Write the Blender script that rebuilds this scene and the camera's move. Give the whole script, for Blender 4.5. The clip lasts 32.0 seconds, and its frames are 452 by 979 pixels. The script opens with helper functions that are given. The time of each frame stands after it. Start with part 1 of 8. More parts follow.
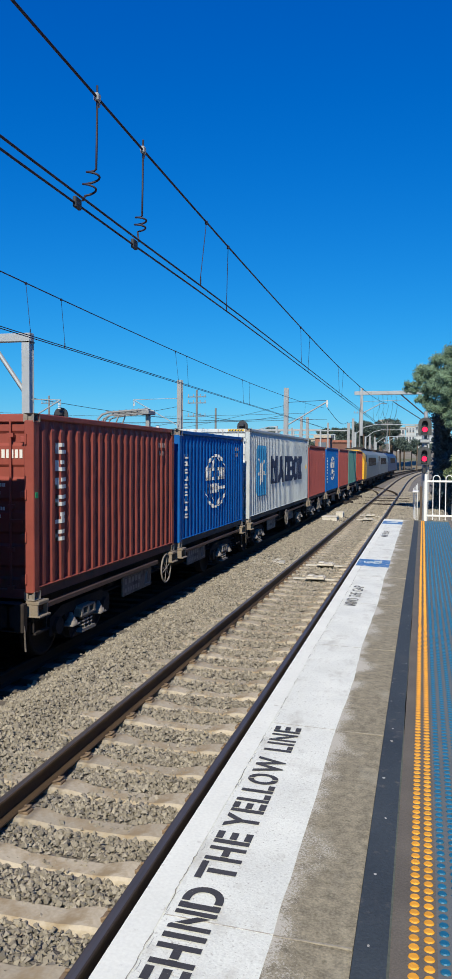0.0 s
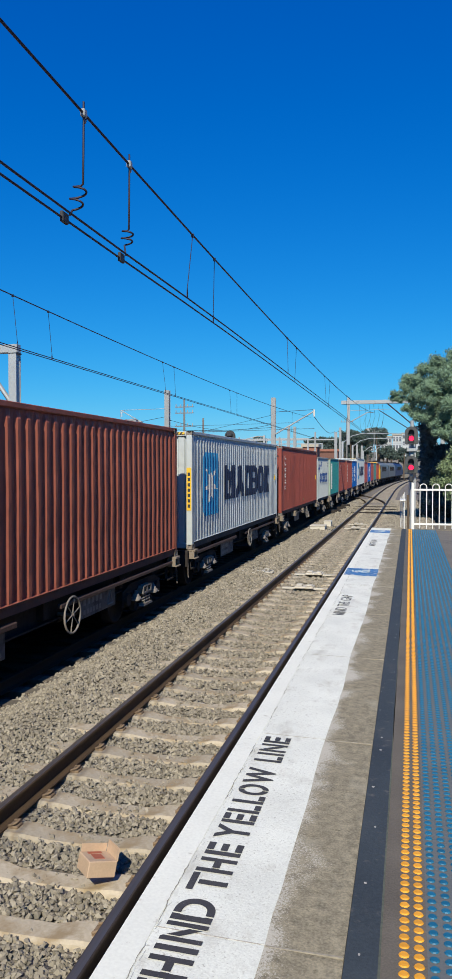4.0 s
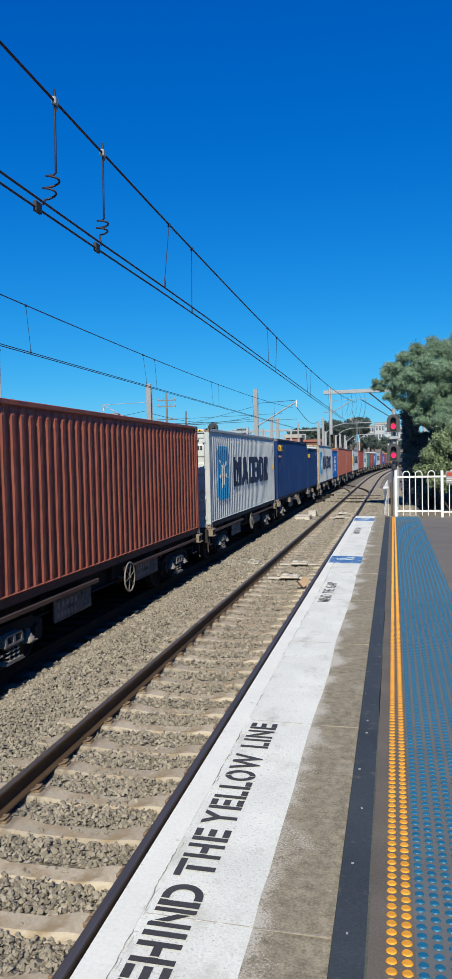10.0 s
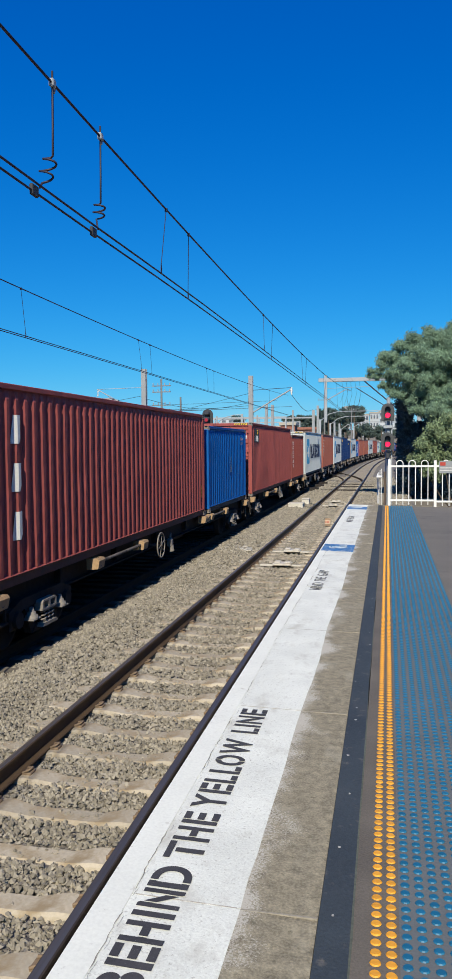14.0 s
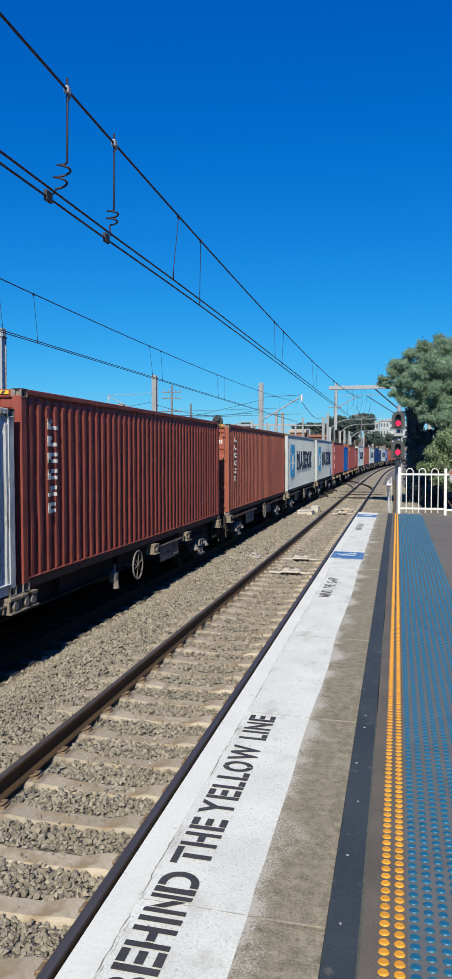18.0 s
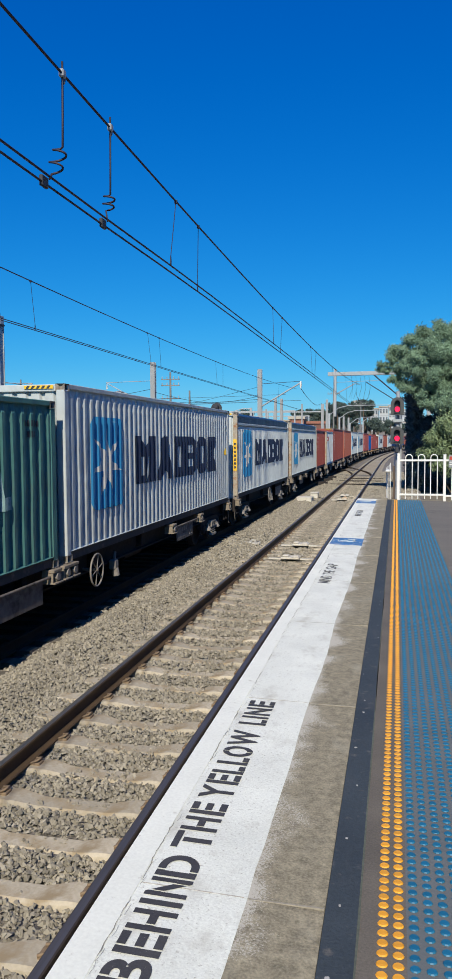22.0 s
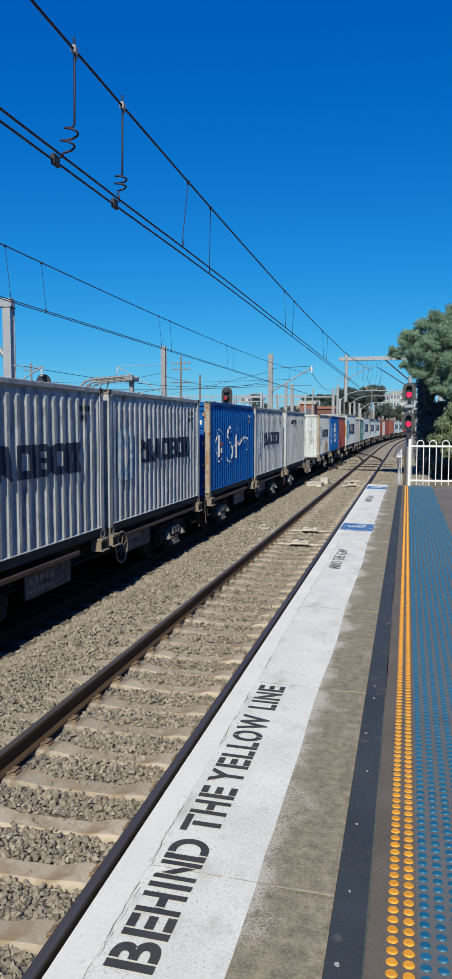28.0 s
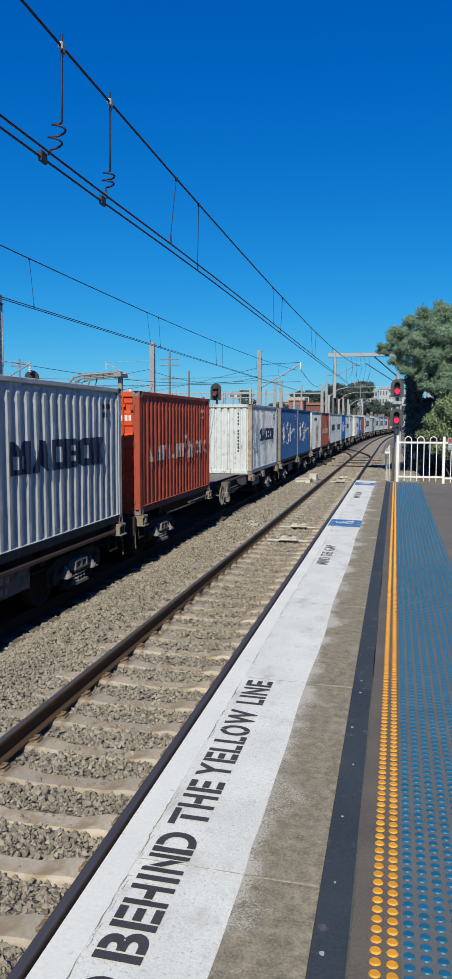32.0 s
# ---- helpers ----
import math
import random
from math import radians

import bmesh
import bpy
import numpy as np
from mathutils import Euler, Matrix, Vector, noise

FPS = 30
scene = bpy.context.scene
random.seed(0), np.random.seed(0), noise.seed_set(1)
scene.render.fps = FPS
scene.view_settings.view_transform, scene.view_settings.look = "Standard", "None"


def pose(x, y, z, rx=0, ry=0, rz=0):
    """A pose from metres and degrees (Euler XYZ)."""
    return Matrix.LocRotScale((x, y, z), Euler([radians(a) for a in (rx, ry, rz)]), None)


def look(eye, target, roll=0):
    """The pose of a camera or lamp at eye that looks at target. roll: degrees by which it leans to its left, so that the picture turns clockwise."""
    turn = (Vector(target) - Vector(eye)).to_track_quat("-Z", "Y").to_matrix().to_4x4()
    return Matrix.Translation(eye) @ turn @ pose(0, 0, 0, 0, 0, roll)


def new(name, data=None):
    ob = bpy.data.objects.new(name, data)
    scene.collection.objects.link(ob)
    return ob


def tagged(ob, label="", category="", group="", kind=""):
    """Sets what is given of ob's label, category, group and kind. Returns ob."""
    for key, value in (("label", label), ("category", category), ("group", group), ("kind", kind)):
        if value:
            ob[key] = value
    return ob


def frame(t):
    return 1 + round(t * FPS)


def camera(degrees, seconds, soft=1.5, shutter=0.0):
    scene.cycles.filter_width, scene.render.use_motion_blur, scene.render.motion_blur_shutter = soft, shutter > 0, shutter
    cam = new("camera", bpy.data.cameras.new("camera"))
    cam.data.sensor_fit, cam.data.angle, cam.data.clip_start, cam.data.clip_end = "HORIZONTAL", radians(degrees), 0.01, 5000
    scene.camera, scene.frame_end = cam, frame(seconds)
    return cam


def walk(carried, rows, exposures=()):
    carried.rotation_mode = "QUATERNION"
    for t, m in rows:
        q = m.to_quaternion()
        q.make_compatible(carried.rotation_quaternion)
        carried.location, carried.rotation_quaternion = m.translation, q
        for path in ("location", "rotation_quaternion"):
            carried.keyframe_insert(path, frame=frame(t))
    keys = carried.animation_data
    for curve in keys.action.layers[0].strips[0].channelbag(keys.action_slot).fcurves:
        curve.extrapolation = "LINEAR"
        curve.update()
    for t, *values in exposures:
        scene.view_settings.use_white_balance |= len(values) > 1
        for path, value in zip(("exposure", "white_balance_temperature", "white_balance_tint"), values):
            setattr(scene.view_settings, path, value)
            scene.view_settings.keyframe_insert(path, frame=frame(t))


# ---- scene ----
cam = camera(33.3, 32.0, 1.15)
PATH = [
    (0, (0.001, -0.077, 1.632), (-0.502, 1.857, 1.547), 0.4),
    (0.5, (0.002, -0.085, 1.634), (-0.496, 1.851, 1.548), 0.3),
    (1, (0.003, -0.092, 1.642), (-0.487, 1.846, 1.56), 0.4),
    (1.5, (0.004, -0.095, 1.642), (-0.479, 1.845, 1.565), 0.4),
    (2, (0.005, -0.103, 1.643), (-0.474, 1.838, 1.57), 0.1),
    (2.5, (0.006, -0.099, 1.64), (-0.47, 1.842, 1.571), -0.2),
    (3, (0.009, -0.097, 1.64), (-0.465, 1.845, 1.574), -0.4),
    (3.5, (0.008, -0.107, 1.646), (-0.466, 1.835, 1.583), -0.2),
    (5.5, (0.009, -0.109, 1.641), (-0.461, 1.834, 1.592), 0.2),
    (6, (0.011, -0.11, 1.638), (-0.46, 1.833, 1.592), 0.1),
    (6.5, (0.018, -0.115, 1.642), (-0.451, 1.829, 1.598), -0.0),
    (7, (0.016, -0.112, 1.633), (-0.448, 1.832, 1.591), 0.0),
    (7.5, (0.015, -0.108, 1.626), (-0.446, 1.838, 1.583), 0.1),
    (8, (0.022, -0.123, 1.635), (-0.436, 1.823, 1.59), -0.1),
    (8.5, (0.027, -0.124, 1.64), (-0.412, 1.827, 1.599), -0.4),
    (9, (0.025, -0.105, 1.618), (-0.39, 1.851, 1.576), -0.1),
    (9.5, (0.024, -0.098, 1.616), (-0.403, 1.855, 1.553), -1.1),
    (10, (0.027, -0.09, 1.613), (-0.406, 1.861, 1.534), -1.3),
    (10.5, (0.027, -0.096, 1.61), (-0.4, 1.856, 1.526), -1.0),
    (11, (0.025, -0.095, 1.61), (-0.399, 1.858, 1.518), -0.9),
    (11.5, (0.028, -0.101, 1.611), (-0.393, 1.851, 1.51), -0.9),
    (12, (0.027, -0.099, 1.611), (-0.391, 1.854, 1.507), -0.8),
    (12.5, (0.028, -0.097, 1.61), (-0.39, 1.856, 1.5), -0.7),
    (13, (0.027, -0.1, 1.609), (-0.393, 1.852, 1.496), -0.7),
    (13.5, (0.027, -0.105, 1.619), (-0.391, 1.847, 1.504), -0.6),
    (14, (0.031, -0.108, 1.621), (-0.386, 1.845, 1.506), -0.5),
    (14.5, (0.029, -0.109, 1.624), (-0.391, 1.843, 1.51), -0.2),
    (16.5, (0.026, -0.109, 1.618), (-0.411, 1.839, 1.511), -0.2),
    (17, (0.026, -0.119, 1.624), (-0.416, 1.829, 1.519), -0.2),
    (17.5, (0.029, -0.122, 1.626), (-0.414, 1.826, 1.525), -0.2),
    (18, (0.025, -0.11, 1.613), (-0.416, 1.839, 1.516), -0.0),
    (18.5, (0.022, -0.104, 1.606), (-0.422, 1.844, 1.506), 0.0),
    (19, (0.027, -0.101, 1.601), (-0.422, 1.845, 1.493), -0.2),
    (19.5, (0.029, -0.1, 1.602), (-0.417, 1.847, 1.489), -0.7),
    (20, (0.023, -0.093, 1.603), (-0.421, 1.853, 1.484), -0.4),
    (20.5, (0.024, -0.091, 1.601), (-0.422, 1.855, 1.476), -0.4),
    (21, (0.025, -0.1, 1.606), (-0.42, 1.846, 1.477), -0.4),
    (21.5, (0.026, -0.104, 1.607), (-0.418, 1.841, 1.476), -0.4),
    (22, (0.029, -0.105, 1.609), (-0.41, 1.842, 1.478), -0.3),
    (22.5, (0.03, -0.102, 1.607), (-0.402, 1.846, 1.476), -0.6),
    (23, (0.03, -0.095, 1.603), (-0.403, 1.853, 1.473), -0.6),
    (23.5, (0.028, -0.091, 1.598), (-0.41, 1.856, 1.46), -0.4),
    (24, (0.025, -0.092, 1.604), (-0.415, 1.854, 1.462), -0.4),
    (24.5, (0.024, -0.096, 1.615), (-0.421, 1.848, 1.474), -0.4),
    (25, (0.022, -0.089, 1.607), (-0.436, 1.853, 1.468), -0.4),
    (25.5, (0.021, -0.088, 1.608), (-0.441, 1.852, 1.465), -0.3),
    (27.5, (0.012, -0.075, 1.6), (-0.452, 1.864, 1.432), -0.1),
    (28, (0.011, -0.074, 1.6), (-0.452, 1.864, 1.429), 0.1),
    (28.5, (0.009, -0.073, 1.598), (-0.451, 1.866, 1.427), 0.2),
    (29, (0.01, -0.073, 1.597), (-0.452, 1.866, 1.423), 0.3),
    (29.5, (0.013, -0.077, 1.596), (-0.438, 1.863, 1.418), 0.2),
    (30, (0.017, -0.08, 1.595), (-0.433, 1.86, 1.413), 0.2),
    (30.5, (0.02, -0.085, 1.597), (-0.429, 1.855, 1.412), 0.1),
    (31, (0.023, -0.09, 1.596), (-0.418, 1.852, 1.41), 0.2),
    (31.5, (0.025, -0.096, 1.602), (-0.413, 1.846, 1.416), 0.1),
    (32, (0.026, -0.099, 1.606), (-0.409, 1.845, 1.425), 0.1),
]
walk(cam, [(t, look(eye, target, roll)) for t, eye, target, roll in PATH], [(0.0, 0.09, 6050, 10), (17.0, 0.085, 6050, 10), (20.0, 0.07, 6050, 10), (23.0, 0.03, 6050, 10), (28.0, -0.06, 6050, 10), (32.0, -0.08, 6050, 10)])

# ---- light ----
SUN_TO = Vector((0.148, -1.235, 1.0)).normalized()
world = bpy.data.worlds.new("sky")
scene.world = world
world.use_nodes = True
wn = world.node_tree.nodes
wl = world.node_tree.links
sky = wn.new("ShaderNodeTexSky")
sky.sky_type = "NISHITA"
sky.sun_disc = False
sky.sun_elevation = math.asin(SUN_TO.z)
sky.sun_rotation = math.atan2(SUN_TO.x, SUN_TO.y)
sky.air_density = 1.0
sky.dust_density = 0.2
sky.ozone_density = 3.0
# the deep, saturated blue of a very clear sky: each channel with its own slope
split = wn.new("ShaderNodeSeparateColor")
join = wn.new("ShaderNodeCombineColor")
wl.new(sky.outputs[0], split.inputs[0])
for k, (gain, power) in enumerate(((0.038, 2.1), (0.713, 1.07), (2.75, 0.62))):
    pw = wn.new("ShaderNodeMath")
    pw.operation = "POWER"
    pw.inputs[1].default_value = power
    mg = wn.new("ShaderNodeMath")
    mg.operation = "MULTIPLY"
    mg.inputs[1].default_value = gain
    wl.new(split.outputs[k], pw.inputs[0])
    wl.new(pw.outputs[0], mg.inputs[0])
    wl.new(mg.outputs[0], join.inputs[k])
wl.new(join.outputs[0], wn["Background"].inputs[0])
wn["Background"].inputs[1].default_value = 0.075
sun_data = bpy.data.lights.new("sun", "SUN")
sun_data.energy = 5.0
sun_data.angle = radians(0.53)
sun_data.color = (1.0, 0.875, 0.645)
sun = new("sun", sun_data)
sun.matrix_world = look((0, 0, 50), Vector((0, 0, 50)) - SUN_TO)
scene.view_settings.exposure = 0.0

# ---- mesh building ----


class Geo:
    """Vertices and faces of one mesh, gathered from simple solids."""

    def __init__(self):
        self.v, self.f, self.s = [], [], []

    def add(self, verts, faces, smooth=False):
        n = len(self.v)
        self.v.extend(tuple(p) for p in verts)
        self.f.extend(tuple(i + n for i in q) for q in faces)
        self.s.extend([smooth] * len(faces))
        return self

    def box(self, x0, x1, y0, y1, z0, z1, b=0.0):
        if b <= 0:
            v = [(x, y, z) for z in (z0, z1) for y in (y0, y1) for x in (x0, x1)]
            return self.add(v, [(0, 2, 3, 1), (4, 5, 7, 6), (0, 1, 5, 4), (2, 6, 7, 3), (0, 4, 6, 2), (1, 3, 7, 5)])
        b = min(b, (x1 - x0) / 2.2, (y1 - y0) / 2.2, (z1 - z0) / 2.2)
        lo, hi, v, idx = (x0, y0, z0), (x1, y1, z1), [], {}
        for c in range(8):
            s = [(c >> k) & 1 for k in range(3)]
            for a in range(3):
                p = [hi[k] - (b if k != a else 0) if s[k] else lo[k] + (b if k != a else 0) for k in range(3)]
                idx[c, a] = len(v)
                v.append(p)
        f = []
        for a in range(3):
            o = [k for k in range(3) if k != a]
            for side in (0, 1):
                ring = []
                for p, q in ((0, 0), (1, 0), (1, 1), (0, 1)):
                    ring.append(idx[(side << a) | (p << o[0]) | (q << o[1]), a])
                f.append(ring if (side == 1) == (a != 1) else ring[::-1])
        for a in range(3):
            o = [k for k in range(3) if k != a]
            for p in (0, 1):
                for q in (0, 1):
                    c0 = (p << o[0]) | (q << o[1])
                    c1 = c0 | (1 << a)
                    r = [idx[c0, o[0]], idx[c1, o[0]], idx[c1, o[1]], idx[c0, o[1]]]
                    f.append(r if (p ^ q) == (0 if a == 1 else 1) else r[::-1])
        for c in range(8):
            r = [idx[c, 0], idx[c, 1], idx[c, 2]]
            f.append(r if bin(c).count("1") % 2 else r[::-1])
        return self.add(v, f)

    def tube(self, pts, r, n=8, caps=True, smooth=True):
        pts = [Vector(p) for p in pts]
        rs = r if isinstance(r, (list, tuple)) else [r] * len(pts)
        rings, ref = [], None
        for i, p in enumerate(pts):
            d = (pts[min(i + 1, len(pts) - 1)] - pts[max(i - 1, 0)]).normalized()
            if ref is None:
                ref = Vector((0, 0, 1)) if abs(d.z) < 0.9 else Vector((1, 0, 0))
            u = d.cross(ref).normalized()
            ref = u.cross(d).normalized()
            rings.append([p + (u * math.cos(2 * math.pi * k / n) + ref * math.sin(2 * math.pi * k / n)) * rs[i] for k in range(n)])
        v = [p for ring in rings for p in ring]
        f = []
        for i in range(len(pts) - 1):
            for k in range(n):
                k2 = (k + 1) % n
                f.append((i * n + k, (i + 1) * n + k, (i + 1) * n + k2, i * n + k2))
        self.add(v, f, smooth)
        if caps:
            self.add(rings[0], [tuple(range(n))])
            self.add(rings[-1], [tuple(range(n))[::-1]])
        return self

    def prism(self, prof, t0, t1, place):
        """The closed outline prof of (a, b), drawn out from t0 to t1; place(a, b, t) gives the point."""
        n = len(prof)
        v = [place(a, b, t0) for a, b in prof] + [place(a, b, t1) for a, b in prof]
        f = [tuple(range(n)), tuple(range(2 * n - 1, n - 1, -1))]
        f += [(i, i + n, (i + 1) % n + n, (i + 1) % n) for i in range(n)]
        return self.add(v, f)

    def quad(self, a, b, c, d):
        return self.add([a, b, c, d], [(0, 1, 2, 3)])

    def dome(self, x, y, z, r, h, n=10):
        v = [(x + r * math.cos(2 * math.pi * k / n), y + r * math.sin(2 * math.pi * k / n), z) for k in range(n)]
        v += [(x + 0.8 * (p[0] - x), y + 0.8 * (p[1] - y), z + h) for p in v]
        f = [(k, (k + 1) % n, (k + 1) % n + n, k + n) for k in range(n)] + [tuple(range(n, 2 * n))]
        return self.add(v, f)

    def turn(self, m):
        self.v = [tuple(m @ Vector(p)) for p in self.v]
        return self

    def mesh(self, name):
        me = bpy.data.meshes.new(name)
        me.from_pydata(self.v, [], self.f)
        if any(self.s):
            me.polygons.foreach_set("use_smooth", self.s)
        me.materials.append(None)
        me.update()
        return me


def fixed(geo):
    """The same mesh with its faces turned outward."""
    bm = bmesh.new()
    me = geo.mesh("m")
    bm.from_mesh(me)
    bmesh.ops.recalc_face_normals(bm, faces=bm.faces)
    bm.to_mesh(me)
    bm.free()
    return me


def welded(geo):
    """One connected mesh from pieces that touch."""
    bm = bmesh.new()
    me = geo.mesh("m")
    bm.from_mesh(me)
    bmesh.ops.remove_doubles(bm, verts=bm.verts, dist=0.0004)
    bm.to_mesh(me)
    bm.free()
    return me


def part(name, shape, material, parent=None, label="", at=None):
    """One mesh object; shape is a Geo or a mesh that several parts share."""
    me = fixed(shape) if isinstance(shape, Geo) else shape
    if isinstance(shape, Geo):
        me.name = name
    ob = new(name, me)
    ob.material_slots[0].link = "OBJECT"
    ob.material_slots[0].material = material
    if parent:
        ob.parent = parent
    if at is not None:
        ob.matrix_basis = at if isinstance(at, Matrix) else Matrix.Translation(at)
    if label:
        ob["label"] = label
    return ob


def thing(name, label, category, group="", at=None, kind=""):
    ob = new(name)
    ob.empty_display_size = 0.2
    tagged(ob, label, category, group, kind)
    if at is not None:
        ob.matrix_basis = at if isinstance(at, Matrix) else Matrix.Translation(at)
    return ob


# ---- materials ----


def material(name, color, rough=0.7, metal=0.0, vary=0.15, fine=40.0, coarse=1.2, bump=0.15, stain=None, amount=0.0, stain_scale=3.0,
             stretch=(1, 1, 1), rand=0.0, glow=None, spec=0.5, dist=0.01, wave=0.0, streak=None, streaks=0.0, streak_map=(1, 1, 0.09), streak_scale=5.5):
    """A surface with fine grain, broad unevenness, an optional stain colour with a shape of its own, and a change from object to object."""
    m = bpy.data.materials.new(name)
    m.use_nodes = True
    nt = m.node_tree
    n, l = nt.nodes, nt.links
    b = n["Principled BSDF"]
    b.inputs["Metallic"].default_value = metal
    b.inputs["Specular IOR Level"].default_value = spec
    tc = n.new("ShaderNodeTexCoord")
    mp = n.new("ShaderNodeMapping")
    mp.inputs["Scale"].default_value = stretch
    l.new(tc.outputs["Object"], mp.inputs[0])
    n1 = n.new("ShaderNodeTexNoise")
    n1.inputs["Scale"].default_value = fine
    n1.inputs["Detail"].default_value = 5
    n2 = n.new("ShaderNodeTexNoise")
    n2.inputs["Scale"].default_value = coarse
    n2.inputs["Detail"].default_value = 4
    l.new(mp.outputs[0], n1.inputs[0])
    l.new(mp.outputs[0], n2.inputs[0])
    add = n.new("ShaderNodeMath")
    add.operation = "ADD"
    l.new(n1.outputs[0], add.inputs[0])
    l.new(n2.outputs[0], add.inputs[1])
    rg = n.new("ShaderNodeMapRange")
    rg.inputs[1].default_value, rg.inputs[2].default_value = 0.6, 1.4
    rg.inputs[3].default_value, rg.inputs[4].default_value = 1 - vary, 1 + vary
    l.new(add.outputs[0], rg.inputs[0])
    hv = n.new("ShaderNodeHueSaturation")
    hv.inputs["Color"].default_value = (*color, 1)
    out = rg.outputs[0]
    if rand:
        oi = n.new("ShaderNodeObjectInfo")
        rr = n.new("ShaderNodeMapRange")
        rr.inputs[3].default_value, rr.inputs[4].default_value = 1 - rand, 1 + rand
        l.new(oi.outputs["Random"], rr.inputs[0])
        mu = n.new("ShaderNodeMath")
        mu.operation = "MULTIPLY"
        l.new(rr.outputs[0], mu.inputs[0])
        l.new(out, mu.inputs[1])
        out = mu.outputs[0]
    l.new(out, hv.inputs["Value"])
    col = hv.outputs[0]
    if stain:
        n3 = n.new("ShaderNodeTexNoise")
        n3.inputs["Scale"].default_value = stain_scale
        n3.inputs["Detail"].default_value = 8
        n3.inputs["Roughness"].default_value = 0.65
        l.new(mp.outputs[0], n3.inputs[0])
        sr = n.new("ShaderNodeMapRange")
        sr.inputs[1].default_value, sr.inputs[2].default_value = 0.72 - amount * 0.35, 0.82 - amount * 0.25
        l.new(n3.outputs[0], sr.inputs[0])
        mx = n.new("ShaderNodeMix")
        mx.data_type = "RGBA"
        l.new(sr.outputs[0], mx.inputs[0])
        l.new(col, mx.inputs[6])
        mx.inputs[7].default_value = (*stain, 1)
        col = mx.outputs[2]
    if streak:
        ms = n.new("ShaderNodeMapping")
        ms.inputs["Scale"].default_value = streak_map
        l.new(tc.outputs["Object"], ms.inputs[0])
        ns = n.new("ShaderNodeTexNoise")
        ns.inputs["Scale"].default_value = streak_scale
        ns.inputs["Detail"].default_value = 6
        ns.inputs["Roughness"].default_value = 0.7
        l.new(ms.outputs[0], ns.inputs[0])
        ss = n.new("ShaderNodeMapRange")
        ss.inputs[1].default_value, ss.inputs[2].default_value = 0.70 - streaks * 0.3, 0.92 - streaks * 0.2
        l.new(ns.outputs[0], ss.inputs[0])
        mk = n.new("ShaderNodeMix")
        mk.data_type = "RGBA"
        l.new(ss.outputs[0], mk.inputs[0])
        l.new(col, mk.inputs[6])
        mk.inputs[7].default_value = (*streak, 1)
        col = mk.outputs[2]
    l.new(col, b.inputs["Base Color"])
    rv = n.new("ShaderNodeMapRange")
    rv.inputs[3].default_value, rv.inputs[4].default_value = max(0.02, rough - 0.1), min(1, rough + 0.1)
    l.new(n2.outputs[0], rv.inputs[0])
    l.new(rv.outputs[0], b.inputs["Roughness"])
    if bump:
        bp = n.new("ShaderNodeBump")
        bp.inputs["Strength"].default_value = bump
        bp.inputs["Distance"].default_value = dist
        l.new(n1.outputs[0], bp.inputs["Height"])
        l.new(bp.outputs[0], b.inputs["Normal"])
        if wave:
            nw = n.new("ShaderNodeTexNoise")
            nw.inputs["Scale"].default_value = 1.7
            nw.inputs["Detail"].default_value = 3
            l.new(tc.outputs["Object"], nw.inputs[0])
            bw = n.new("ShaderNodeBump")
            bw.inputs["Strength"].default_value = 1.0
            bw.inputs["Distance"].default_value = wave
            l.new(nw.outputs[0], bw.inputs["Height"])
            l.new(bw.outputs[0], bp.inputs["Normal"])
    if glow:
        b.inputs["Emission Color"].default_value = (*glow[:3], 1)
        b.inputs["Emission Strength"].default_value = glow[3]
    return m


def island_tint(m, low, high):
    """Lets the separate pieces of one mesh differ in brightness."""
    n, l = m.node_tree.nodes, m.node_tree.links
    b = n["Principled BSDF"]
    src = b.inputs["Base Color"].links[0].from_socket
    g = n.new("ShaderNodeNewGeometry")
    r = n.new("ShaderNodeMapRange")
    r.inputs[3].default_value, r.inputs[4].default_value = low, high
    l.new(g.outputs["Random Per Island"], r.inputs[0])
    h = n.new("ShaderNodeHueSaturation")
    l.new(src, h.inputs["Color"])
    l.new(r.outputs[0], h.inputs["Value"])
    l.new(h.outputs[0], b.inputs["Base Color"])
    return m


RUST = (0.16, 0.065, 0.03)
M_BALLAST = material("ballast_bed", (0.19, 0.17, 0.145), 0.95, vary=0.45, fine=22, coarse=0.8, bump=1.0, dist=0.05)
# soiled bed, darkened further to stand for the shade below the train
M_BEDSHADE = material("grimy_shaded_ballast", (0.06, 0.052, 0.046), 0.95, spec=0.12, vary=0.45, fine=22, coarse=0.8, bump=1.0, dist=0.05)
M_STONE = island_tint(material("ballast_stone", (0.29, 0.264, 0.214), 0.95, spec=0.2, vary=0.22, fine=30, coarse=4, bump=0.3), 0.66, 1.24)
M_EARTH = material("bare_earth", (0.22, 0.19, 0.14), 0.95, vary=0.3, fine=6, coarse=0.1, bump=0.6, stain=(0.10, 0.12, 0.04), amount=0.5, stain_scale=0.12)
M_RED_DIM = material("faint_red_lens", (0.25, 0.01, 0.02), 0.4, glow=(1.0, 0.015, 0.06, 0.12), bump=0)
# far-track sleepers with the train's shade put into their colour
M_SLEEPERSHADE = material("shaded_sleeper_concrete", (0.085, 0.072, 0.06), 0.9, spec=0.15, vary=0.3, fine=20, stain=(0.05, 0.04, 0.035), amount=0.5)
